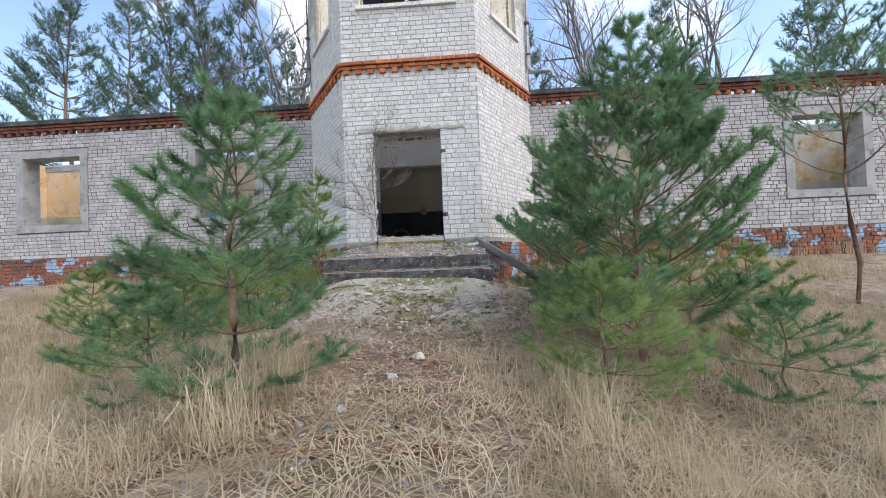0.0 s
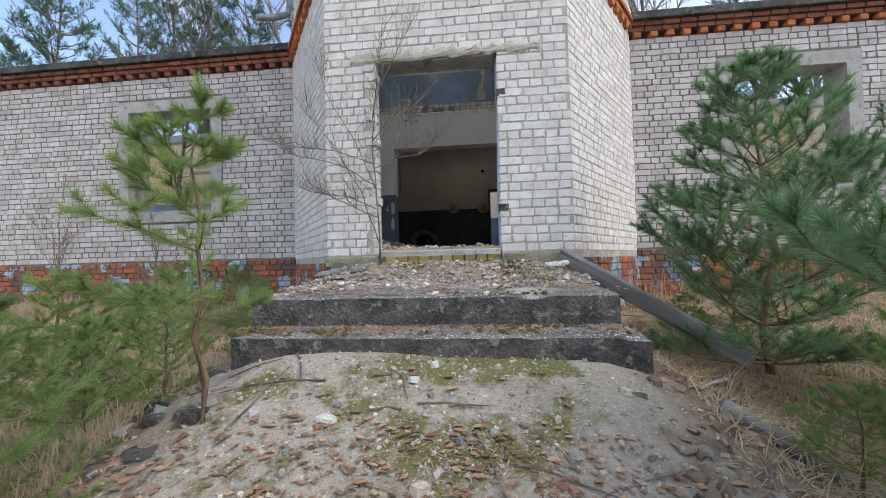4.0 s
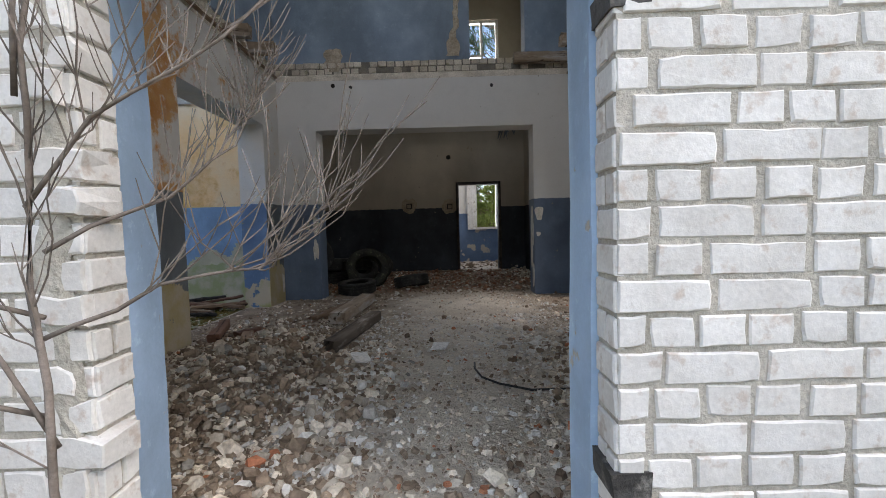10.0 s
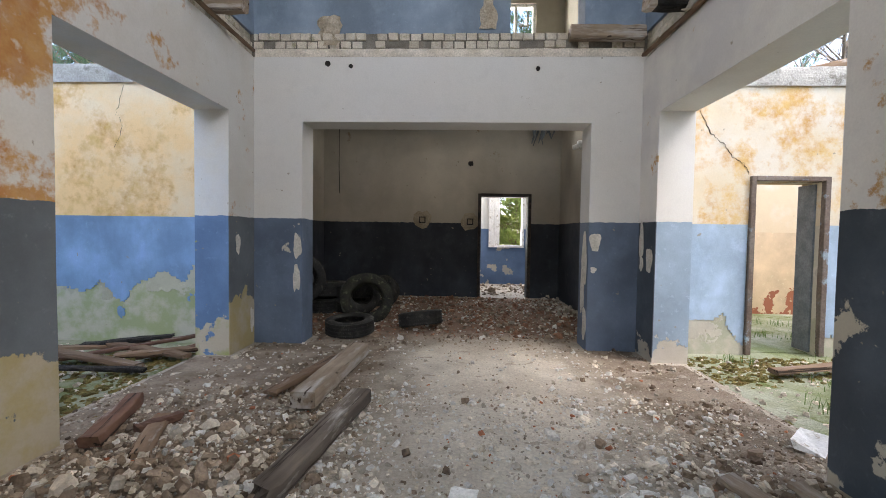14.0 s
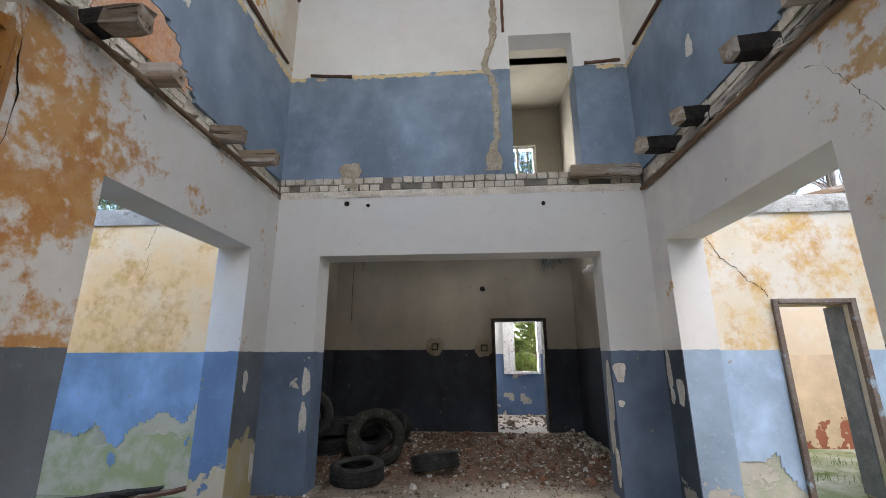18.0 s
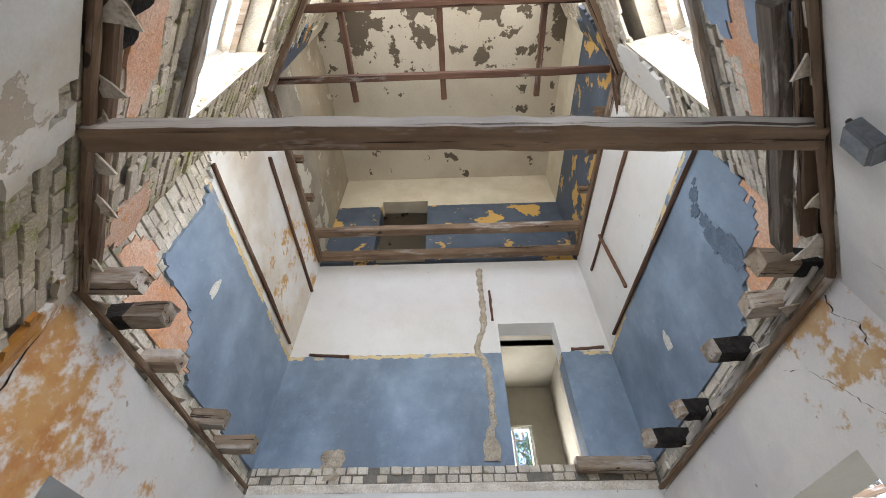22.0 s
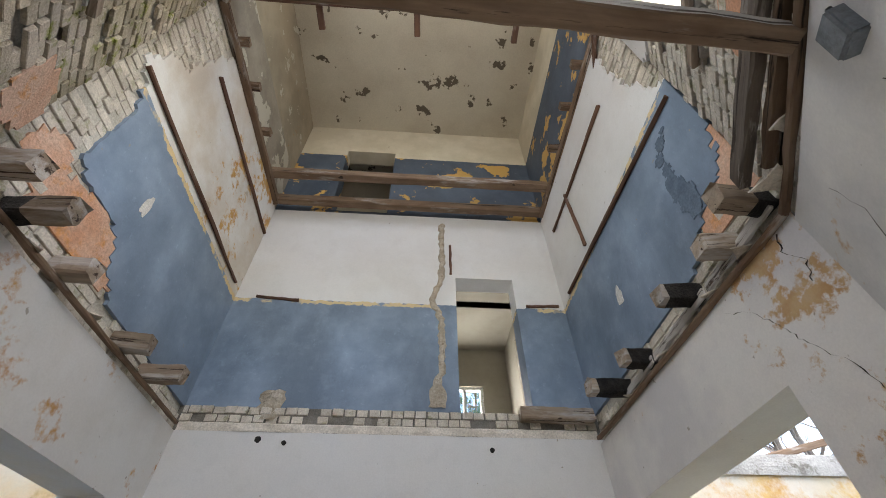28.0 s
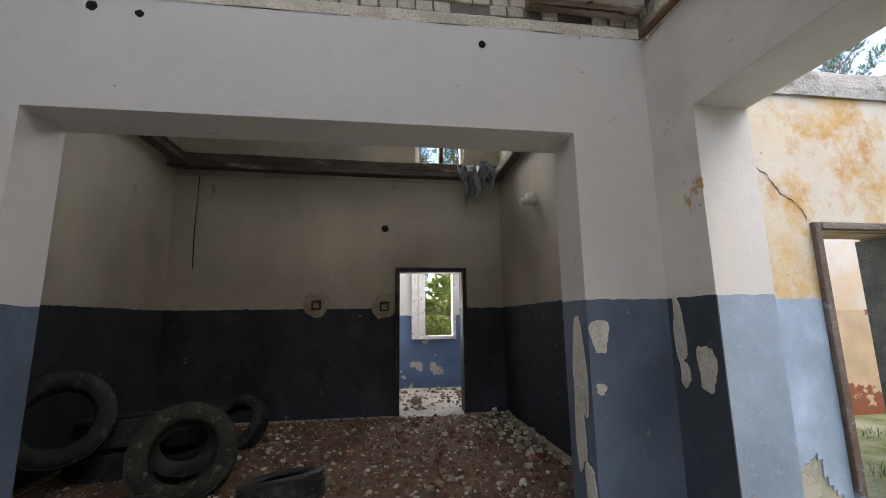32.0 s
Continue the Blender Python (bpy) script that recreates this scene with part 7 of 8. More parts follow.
def put(tree, x, y, turn=0.0, sink=0.0, scale=1.0):
    tree.matrix_basis = pose(x, y, ground_z(x, y) - sink, 0, 0, turn) @ Matrix.Scale(scale, 4)
    return tree


put(pine(2.15, 0.68, 3, "young pine with bright green needles beside the path", per=46, whorl=0.32, start=0.06, bare=0.2, nlen=0.082, nwid=0.0034), -0.50, -5.6)
put(pine(3.65, 1.5, 5, "bushy young pine with dark green needles", per=44, whorl=0.33, start=0.07, nlen=0.088, nwid=0.0042, bare=0.22, sparse=0.92), 3.0, -3.7, 40)
put(pine(2.8, 1.15, 8, "young pine standing close to the landing", per=36, whorl=0.30, start=0.06, nlen=0.08, nwid=0.0040, bare=0.2), 2.95, -0.7)
put(pine(4.8, 1.9, 11, "taller pine with sparse branches", per=30, whorl=0.5, start=0.4, nlen=0.075, nwid=0.005, sparse=0.7, bare=0.35, trunk_r=0.04), 6.8, -1.9)
put(pine(1.85, 0.46, 14, "slender young pine beside the steps", NEEDLE_Y, per=46, whorl=0.36, start=0.3, nlen=0.075, sparse=0.7, bare=0.35, trunk_r=0.022), -0.98, -2.6)
put(pine(1.15, 0.5, 17, "small bushy pine seedling", NEEDLE_Y, per=36, whorl=0.22, start=0.08), -1.75, -3.1)
put(pine(0.95, 0.45, 19, "small bushy pine seedling", NEEDLE, per=36, whorl=0.22, start=0.08), -1.35, -5.3)
put(pine(1.1, 0.55, 23, "small bushy pine seedling", NEEDLE_Y, per=36, whorl=0.22, start=0.08), 2.1, -5.2)
put(pine(0.9, 0.5, 27, "small bushy pine seedling", NEEDLE, per=36, whorl=0.22, start=0.08), 3.6, -4.9)
put(pine(1.0, 0.45, 29, "small bushy pine seedling", NEEDLE_Y, per=36, whorl=0.22, start=0.08), -2.6, -1.2)

SEED1 = put(pine(1.2, 0.5, 61, "small bushy pine seedling", NEEDLE_Y, per=36, whorl=0.2, start=0.08), -2.2, -3.7)
for i, (x, y, sc) in enumerate(((-2.9, -2.7, 1.1), (-3.6, -3.4, 1.0), (-2.2, -2.1, 0.8), (-1.55, -2.15, 0.6), (-3.1, -1.5, 1.0), (-2.5, -4.4, 0.7), (3.7, -2.3, 1.1), (4.3, -3.4, 1.0), (3.4, -1.6, 0.9), (4.6, -1.6, 1.1), (2.3, -2.4, 0.5), (-1.95, -0.45, 0.55), (-2.35, 0.35, 0.6), (-2.9, 0.7, 0.7), (-3.7, 0.9, 0.75), (2.5, -0.15, 0.5), (3.3, 0.5, 0.8), (4.1, 0.9, 0.7))):
    ob = copy_thing(SEED1, Matrix.Identity(4))
    ob.matrix_basis = pose(x, y, ground_z(x, y), 0, 0, i * 83) @ Matrix.Scale(sc, 4)


# bare broad-leaved trees
def bare_tree(h, seed, label, tr=0.16, spread=0.45, name="bare_tree", depth=3, twiggy=1.0, group="bare trees behind the house"):
    rg = random.Random(seed)
    tree = thing(name, label, "tree", group)
    trunk, limb, twig = Tubes(), Tubes(), Tubes()

    def grow(p, d, L, r, lev):
        n = 5
        pts, q = [p], p
        for i in range(n):
            d = (d + Vector((rg.uniform(-1, 1), rg.uniform(-1, 1), rg.uniform(-0.3, 0.6))) * 0.13).normalized()
            q = q + d * L / n
            pts.append(q)
        end = 0.12 if lev == 0 else 0.25
        (trunk if lev == 0 else limb if lev == 1 else twig).add(pts, [r * (1 - (1 - end) * i / n) for i in range(n + 1)], 8 if lev == 0 else 5 if lev == 1 else 3)
        if lev >= depth:
            return
        kids = {0: 11, 1: 7, 2: int(5 * twiggy)}[lev]
        for k in range(kids):
            t = rg.uniform(0.28 if lev == 0 else 0.2, 0.98)
            i = min(n - 1, int(t * n))
            b = pts[i].lerp(pts[i + 1], t * n - i)
            ax = (pts[i + 1] - pts[i]).normalized()
            rnd = Vector((rg.uniform(-1, 1), rg.uniform(-1, 1), rg.uniform(-0.2, 0.8))).normalized()
            w = (ax * rg.uniform(0.4, 0.9) + rnd * rg.uniform(spread, spread + 0.5)).normalized()
            grow(b, w, L * rg.uniform(0.32, 0.5) * (1.1 - 0.4 * t), r * (0.42 if lev == 0 else 0.5) * (1.15 - 0.6 * t), lev + 1)

    grow(Vector((0, 0, -0.3)), Vector((rg.uniform(-0.08, 0.08), rg.uniform(-0.08, 0.08), 1)), h, tr, 0)
    part("trunk", data_mesh("trunk", trunk.v, trunk.f, BIRCHBARK, True), None, tree)
    tagged(part("branchwork", data_mesh("branchwork", limb.v, limb.f, BIRCHBARK), None, tree), kind="stuff")
    tagged(part("twigwork", data_mesh("twigwork", twig.v, twig.f, TWIG), None, tree), kind="stuff")
    return tree


B1 = put(bare_tree(19, 3, "tall leafless tree behind the house", tr=0.2), -8.2, 17)
B2 = put(bare_tree(14, 5, "leafless tree behind the house", tr=0.2, spread=0.6), 6.2, 15.5)
B3 = put(bare_tree(15, 8, "crooked leafless tree behind the house", tr=0.26, spread=0.7), 10.5, 14.6)
for src, x, y, turn, sc in ((B1, -4.8, 19, 70, 1.0), (B1, -12.5, 21, 160, 1.1), (B2, -6.3, 16.2, 200, 1.0), (B2, 9.0, 19, 20, 1.15), (B3, 15, 19, 120, 1.0), (B3, 5.0, 21, 250, 1.0), (B1, 13, 22, 300, 1.2), (B2, 17, 16, 80, 1.1), (B1, 20, 21, 10, 1.1), (B2, -17, 18, 310, 1.2), (B3, 3.4, 26, 40, 1.0)):
    ob = copy_thing(src, Matrix.Identity(4))
    ob.matrix_basis = pose(x, y, ground_z(x, y) - 0.3, 0, 0, turn) @ Matrix.Scale(sc, 4)

put(bare_tree(5.0, 15, "leafless tree grown up inside the roofless wing", tr=0.07, group="bare trees in the wings"), -6.1, 3.7).location.z = FLOOR - 0.02
put(bare_tree(2.3, 17, "leafless bush beside the wing wall", tr=0.02, spread=0.8, group="bare bushes by the house"), -6.6, 1.4)
put(bare_tree(2.0, 19, "leafless bush beside the wing wall", tr=0.02, spread=0.8, group="bare bushes by the house"), -4.9, 1.5)

FARLAB = "tall forest pine with a dark crown"
P1 = pine(20, 3.2, 41, FARLAB, NEEDLE_FAR, per=8, nlen=0.27, nwid=0.038, whorl=0.85, start=0.38, shoot=(0.3, 0.5), trunk_r=0.17, group="forest pines", sparse=0.85)
P2 = pine(17, 3.0, 43, FARLAB, NEEDLE_FAR, per=8, nlen=0.27, nwid=0.038, whorl=0.8, start=0.22, shoot=(0.3, 0.5), trunk_r=0.15, group="forest pines", sparse=0.85)
put(P1, -15.5, 17.5)
put(P2, -12.0, 16.0)
# two pines near x 0.6 and 3.2 are added to darken the upper window
for i, (src, x, y, sc) in enumerate(((P1, -19, 19, 1.1), (P2, -22, 15, 1.1), (P1, -7, 25, 1.0), (P2, -13.5, 26, 1.2), (P2, 12, 26, 1.0), (P1, 18, 27, 1.1), (P1, -26, 24, 1.2), (P2, 24, 20, 1.1), (P1, 7.5, 30, 1.1), (P2, -3.0, 30, 1.1), (P2, 0.6, 22, 1.0), (P2, 3.2, 20, 0.95), (P1, -3.5, -24, 1.1), (P2, 4, -28, 1.1), (P1, 10, -22, 1.0), (P2, -11, -20, 1.0), (P2, 18, -10, 1.1), (P1, -19, -6, 1.0), (P1, 22, 4, 1.1), (P2, -23, 5, 1.1))):
    ob = copy_thing(src, Matrix.Identity(4))
    ob.matrix_basis = pose(x, y, ground_z(x, y) - 0.2, 0, 0, i * 77) @ Matrix.Scale(sc, 4)
S1 = put(pine(3.6, 1.5, 51, "sunlit evergreen shrub behind the house", LEAF_FAR, per=9, nlen=0.10, nwid=0.027, whorl=0.34, start=0.06, shoot=(0.12, 0.2), group="shrubs behind the house"), 2.2, 16.5)
for i, (x, y) in enumerate(((0.6, 17.5), (3.4, 17.0), (1.4, 18.6), (2.8, 19.0), (-6.0, 17.0), (7.0, 16.6), (11, 17.3))):
    ob = copy_thing(S1, Matrix.Identity(4))
    ob.matrix_basis = pose(x, y, ground_z(x, y) - 0.1, 0, 0, i * 61)

# bare sapling growing out of the left door pier
rg = random.Random(9)
sap = thing("bare_sapling", "leafless sapling with fine grey twigs growing beside the door", "sapling")
twigs = Tubes()
stems = (((-0.66, -0.12, -0.12), (-0.68, -0.16, 0.6), (-0.72, -0.14, 1.3), (-0.66, -0.16, 1.75), (-0.42, -0.2, 2.2), (-0.2, -0.24, 2.55)), ((-0.67, -0.14, 0.1), (-0.8, -0.3, 0.65), (-1.05, -0.42, 1.15), (-1.35, -0.5, 1.5)), ((-0.72, -0.14, 1.25), (-0.55, -0.16, 1.45), (-0.25, -0.14, 1.62), (0.02, -0.12, 1.9)), ((-0.68, -0.15, 0.7), (-0.9, -0.25, 1.25), (-1.2, -0.3, 1.8), (-1.3, -0.34, 2.2)), ((-0.67, -0.13, 0.4), (-1.0, -0.35, 0.55), (-1.4, -0.5, 0.75)), ((-0.7, -0.15, 1.5), (-0.62, -0.2, 2.0), (-0.55, -0.24, 2.45)), ((-0.7, -0.14, 1.15), (-0.5, 0.02, 1.28), (-0.36, 0.12, 1.42), (-0.28, 0.16, 1.66)), ((-0.70, -0.15, 0.95), (-0.46, -0.10, 1.05), (-0.22, -0.06, 1.10), (0.0, -0.04, 1.28)), ((-0.69, -0.15, 0.75), (-1.0, -0.3, 0.95), (-1.45, -0.4, 1.06), (-1.85, -0.45, 1.26)), ((-0.70, -0.15, 1.0), (-1.1, -0.25, 1.14), (-1.6, -0.35, 1.18), (-1.95, -0.4, 1.35)), ((-0.68, -0.14, 0.5), (-0.95, -0.3, 0.62), (-1.3, -0.42, 0.66), (-1.6, -0.5, 0.8)))
for k, s in enumerate(stems):
    pts, stem = [], Tubes()
    for a, b in zip(s, s[1:]):
        for t in (0, 0.33, 0.66):
            pts.append(Vector(a).lerp(Vector(b), t) + Vector([rg.uniform(-0.012, 0.012) for _ in range(3)]))
    pts.append(Vector(s[-1]))
    r0 = 0.0095 if k == 0 else 0.005
    stem.add(pts, [r0 * (1 - 0.85 * i / (len(pts) - 1)) + 0.0012 for i in range(len(pts))], 7)
    part("stem", data_mesh("stem", stem.v, stem.f, TWIG, True), None, sap)
    for i in range(34 if k == 0 else 22):
        t = rg.uniform(0.25, 1)
        j = min(len(pts) - 2, int(t * (len(pts) - 1)))
        p = pts[j].lerp(pts[j + 1], rg.random())
        d = (pts[j + 1] - pts[j]).normalized()
        w = (d + Vector((rg.uniform(-1.2, 1.2), rg.uniform(-0.6, 0.4), rg.uniform(-0.2, 0.9)))).normalized()
        L = rg.uniform(0.12, 0.42)
        q = [p]
        for _ in range(4):
            w = (w + Vector((rg.uniform(-0.3, 0.3), rg.uniform(-0.3, 0.3), rg.uniform(-0.05, 0.35)))).normalized()
            q.append(q[-1] + w * L / 4)
        twigs.add(q, [0.0026, 0.0022, 0.0018, 0.0014, 0.001], 4)
        for _ in range(3):
            m = rg.randrange(1, 4)
            w2 = (w + Vector((rg.uniform(-1, 1), rg.uniform(-0.7, 0.7), rg.uniform(0, 0.8)))).normalized()
            twigs.add([q[m], q[m] + w2 * L * 0.22, q[m] + w2 * L * 0.4 + Vector((0, 0, 0.02))], [0.0019, 0.0015, 0.001], 3)
tagged(part("twigwork", data_mesh("twigwork", twigs.v, twigs.f, TWIG), None, sap), kind="stuff")


# dry grass
def blades(name, spots, hmin, hmax, wid, mat, label, category, seed, flop=0.5, low=1.0):
    rs = np.random.RandomState(seed)
    n = len(spots)
    P = np.array(spots)
    a = rs.uniform(0, 2 * np.pi, n)
    H = rs.uniform(hmin, hmax, n) * rs.uniform(0.6, 1.0, n)
    d = np.stack([np.cos(a), np.sin(a), np.zeros(n)], 1)
    s = np.stack([-np.sin(a), np.cos(a), np.zeros(n)], 1) * wid / 2
    lean = rs.uniform(0.1, flop, n)[:, None] * H[:, None]
    up = np.array([0, 0, low])
    m1 = P + d * lean * 0.35 + up * (H * 0.55)[:, None]
    drop = (1 - rs.uniform(0, 0.6, n) * flop)[:, None]
    m2 = P + d * lean * 1.1 + up * (H[:, None] * drop)
    verts = np.stack([P - s, P + s, m1 - s * 0.8, m1 + s * 0.8, m2], 1).reshape(-1, 3)
    idx = np.arange(n)[:, None] * 5
    quads, tris = idx + np.array([[0, 1, 3, 2]]), idx + np.array([[2, 3, 4]])
    me = bpy.data.meshes.new(name)
    me.from_pydata(verts.tolist(), [], quads.tolist() + tris.tolist())
    me.materials.append(mat)
    me.update()
    return solid(name, me, None, label, category, kind="stuff")


rg = random.Random(77)
spots = []
while len(spots) < 75000:
    cx, cy = rg.uniform(-9, 9), rg.uniform(-8.6, 1.8)
    dens = noise.noise(Vector((cx * 0.5, cy * 0.5, 7)))
    path = math.exp(-((cx - 0.45) / 0.75) ** 2) * (1.0 if cy < -1 else 0.6)
    near_left = 0.35 if cx < -0.3 else -0.25 if cx > 1.3 else 0.0
    if dens + near_left - 1.3 * path < rg.uniform(-0.6, 0.35) or (abs(cx) < 1.6 and cy > -2.3) or (cy > 1.9) or (abs(cx - 0.1) < 1.7 and cy > -4.4) or (cy > -1.8 and abs(cx) < 5 and rg.random() < 0.85):
        continue
    for _ in range(rg.randrange(6, 20)):
        x, y = cx + rg.gauss(0, 0.06), cy + rg.gauss(0, 0.06)
        spots.append((x, y, ground_z(x, y) - 0.01))
blades("dry_grass", spots, 0.10, 0.44, 0.006, GRASS, "dry straw-coloured grass tufts", "grass", 5, 1.25)
spots = []
while len(spots) < 15000:
    cx, cy = (rg.uniform(-4.5, -0.1), rg.uniform(-8.3, -4.2)) if rg.random() < 0.75 else (rg.uniform(1.7, 5.5), rg.uniform(-8.3, -5.0))
    if noise.noise(Vector((cx * 0.9, cy * 0.9, 61))) < -0.05:
        continue
    lean = rg.uniform(0, 6.28)
    for _ in range(rg.randrange(10, 26)):
        x, y = cx + rg.gauss(0, 0.07), cy + rg.gauss(0, 0.07)
        spots.append((x, y, ground_z(x, y) - 0.01))
blades("tall_dry_grass", spots, 0.30, 0.68, 0.0055, GRASS, "tall dry straw leaning over round the young pines", "grass", 15, 1.1)
spots = []
while len(spots) < 90000:
    x, y = rg.uniform(-7, 7), rg.uniform(-8.6, 0.8)
    if (abs(x) < 1.7 and y > -3.2) or (abs(x - 0.3) < 0.8 and y > -5.5 and rg.random() < 0.8):
        continue
    spots.append((x, y, ground_z(x, y) + 0.004))
blades("flattened_grass", spots, 0.12, 0.42, 0.007, GRASS, "flattened dead grass on the ground", "grass", 6, 1.4, 0.3)
spots = []
for _ in range(70):
    cx, cy = rg.uniform(-13, 13), rg.uniform(1.1, 2.0)
    for _ in range(22):
        x, y = cx + rg.gauss(0, 0.08), cy + rg.gauss(0, 0.05)
        spots.append((x, min(y, 2.15), ground_z(x, y) - 0.01))
blades("tall_dry_weeds", spots, 0.3, 0.75, 0.006, GRASS, "tall dry weeds along the wall", "weeds", 7, 0.5)
spots = []
for _ in range(60):
    cx, cy = rg.uniform(2.6, 9), rg.uniform(2.9, 8.4)
    if 5.6 < cy < 6.2:
        continue
    for _ in range(40):
        x, y = cx + rg.gauss(0, 0.12), cy + rg.gauss(0, 0.1)
        if 5.65 < y < 6.15 or x < 3.0:
            continue
        spots.append((x, y, FLOOR - 0.03))
blades("green_grass", spots, 0.04, 0.2, 0.007, WEED, "green grass sprouting from the roofless floor", "grass", 8, 0.6)

spots = []
for _ in range(5200):
    x, y = rg.choice((-1, 1)) * rg.uniform(1.5, 6.5), rg.uniform(-2.2, 2.0)
    if noise.noise(Vector((x * 0.9, y * 0.9, 41))) > -0.05 and not (abs(x) < 2.9 and y > -0.05):
        spots.append((x, y, ground_z(x, y)))
blades("low_weeds", spots, 0.03, 0.14, 0.007, WEED, "low green weeds by the house wall", "weeds", 17, 1.2)

# ---------------------------------------------------------------- rubble and litter
def chip_shape(rg, flat=0.35):
    """An angular broken piece about one unit across."""
    n = rg.choice((5, 6, 6, 7))
    top, bot = [], []
    a0 = rg.uniform(0, 6.28)
    for k in range(n):
        a = a0 + 6.283 * (k + rg.uniform(-0.25, 0.25)) / n
        r = rg.uniform(0.34, 0.55)
        bot.append((r * math.cos(a) * 1.15, r * math.sin(a) * 0.8, rg.uniform(-0.05, 0.05)))
        q = rg.uniform(0.65, 0.95)
        top.append((r * q * math.cos(a) * 1.15, r * q * math.sin(a) * 0.8, flat * rg.uniform(0.7, 1.2)))
    f = [tuple(range(n, 2 * n)), tuple(range(n - 1, -1, -1))] + [(k, (k + 1) % n, n + (k + 1) % n, n + k) for k in range(n)]
    return np.array(bot + top), f


CHIPS = [chip_shape(random.Random(500 + i), 0.16 + 0.05 * (i % 8)) for i in range(24)]
RUB_A = plain("rubble_plaster_chips", (0.45, 0.39, 0.31), (0.63, 0.565, 0.475), 5, 60, 0.95, 0.5, 0.75)
# darkened for the left heap: rotten brown plus the shade it lies in
RUB_B = plain("rubble_brown_chips", (0.17, 0.122, 0.088), (0.32, 0.25, 0.185), 5, 60, 0.95, 0.5, 0.7)
RUB_C = plain("rubble_white_chips", (0.58, 0.56, 0.52), (0.70, 0.68, 0.64), 5, 60, 0.95, 0.4, 0.35)
RUB_D = plain("rubble_grey_stones", (0.29, 0.275, 0.25), (0.46, 0.44, 0.41), 7, 60, 0.95, 0.6, 0.6)
RUB_R = plain("rubble_red_bits", (0.36, 0.13, 0.07), (0.46, 0.20, 0.11), 5, 60, 0.95, 0.5, 0.5)


def scatter(name, spots, mat, label, seed, tilt=0.35, category="rubble"):
    """spots: (x, y, z, size)."""
    rg = random.Random(seed)
    verts, faces, at = [], [], 0
    for x, y, z, s in spots:
        v, f = CHIPS[rg.randrange(len(CHIPS))]
        m = np.array(Euler((rg.gauss(0, tilt), rg.gauss(0, tilt), rg.uniform(0, 6.28))).to_matrix()) * s
        verts.append(v @ m.T + (x, y, z))
        faces += [tuple(i + at for i in q) for q in f]
        at += len(v)
    return solid(name, data_mesh(name, np.concatenate(verts), faces, mat), None, label, category, kind="stuff")


def in_hall(x, y):
    if y < 0.45:
        return -0.62 < x < 0.6 and y > 0.08
    if y < 2.4:
        half_l = -0.97 - (y - 0.36) * 0.675 + 0.06
        half_r = 1.02 + (y - 0.36) * 0.615 - 0.06
        return half_l < x < half_r
    if y < 5.68:
        left = XL - 0.35 if 3.15 < y < 5.11 else XL + 0.05
        right = XR + 0.35 if 3.06 < y < 5.24 else XR - 0.05
        return left < x < right
    if y < 6.05:
        return -1.75 < x < 1.6
    return -2.8 < x < 2.2 and y < 9.75


def heap(x, y):
    """How much rubble lies at a place in the hall."""
    left = 1.0 * math.exp(-((x + 1.35) / 0.75) ** 2 - ((y - 1.9) / 1.3) ** 2)
    right = 0.7 * math.exp(-((x - 1.5) / 0.6) ** 2 - ((y - 2.0) / 1.0) ** 2)
    door = 0.4 * math.exp(-((y - 0.6) / 0.7) ** 2) * (0.3 + min(1, abs(x - 0.1)))
    trail = math.exp(-((x - 0.25) / 0.55) ** 2)
    return (0.5 if abs(x) > 2.35 and y < 5.7 else 1.0) * (0.55 + left + right + door + 0.25 * (y > 6) - 0.18 * trail * (y < 5.8))


def heap_height(x, y):
    return 0.17 * math.exp(-((x + 1.45) / 0.6) ** 2 - ((y - 1.8) / 1.1) ** 2) + 0.07 * math.exp(-((x - 1.6) / 0.5) ** 2 - ((y - 1.9) / 0.9) ** 2)


# the heap's own body, so that chips lie on something
xs, ys = np.arange(-3.15, 3.0, 0.085), np.arange(0.4, 9.8, 0.085)
verts = [(x, y, (FLOOR + 0.004 + heap_height(x, y) + 0.010 * noise.noise(Vector((x * 7, y * 7, 0)))) if in_hall(x, y) else FLOOR - 0.12) for y in ys for x in xs]
nx = len(xs)
faces = [(j * nx + i, j * nx + i + 1, (j + 1) * nx + i + 1, (j + 1) * nx + i) for j in range(len(ys) - 1) for i in range(nx - 1) if any(in_hall(xs[i + a], ys[j + b]) for a in (0, 1) for b in (0, 1))]


def bed_material():
    """Crushed plaster, trodden pale along the trail; the brown beside it includes shade between pieces."""
    g = Graph("crushed_plaster_dust", 0.95)
    x, y, z = g.z()
    wob = g.math("MULTIPLY", g.math("SUBTRACT", g.noise(1.6, 6, 0.6), 0.5), 1.3)
    trail = g.ramp(g.math("ADD", g.math("ABSOLUTE", g.math("SUBTRACT", x, 0.45)), wob), 1.25, 0.5)
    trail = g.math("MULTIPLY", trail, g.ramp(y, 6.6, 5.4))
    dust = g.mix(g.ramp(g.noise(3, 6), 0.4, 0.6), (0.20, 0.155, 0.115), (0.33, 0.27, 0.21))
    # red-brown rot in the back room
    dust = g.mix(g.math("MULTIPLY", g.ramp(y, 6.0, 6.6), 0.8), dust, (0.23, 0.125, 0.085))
    pale = g.mix(g.ramp(g.noise(2.2, 6, offset=4), 0.4, 0.6), (0.54, 0.48, 0.40), (0.66, 0.60, 0.51))
    grain = g.ramp(g.noise(42, 6, 0.7), 0.25, 0.75)
    g.bump(grain, 0.9, 0.02)
    return g.done(g.scaled(g.mix(trail, dust, pale), g.math("ADD", g.math("MULTIPLY", grain, 0.5), 0.75)))


RUBBED = bed_material()
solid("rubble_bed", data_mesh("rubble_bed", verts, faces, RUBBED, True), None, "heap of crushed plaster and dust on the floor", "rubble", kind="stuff")

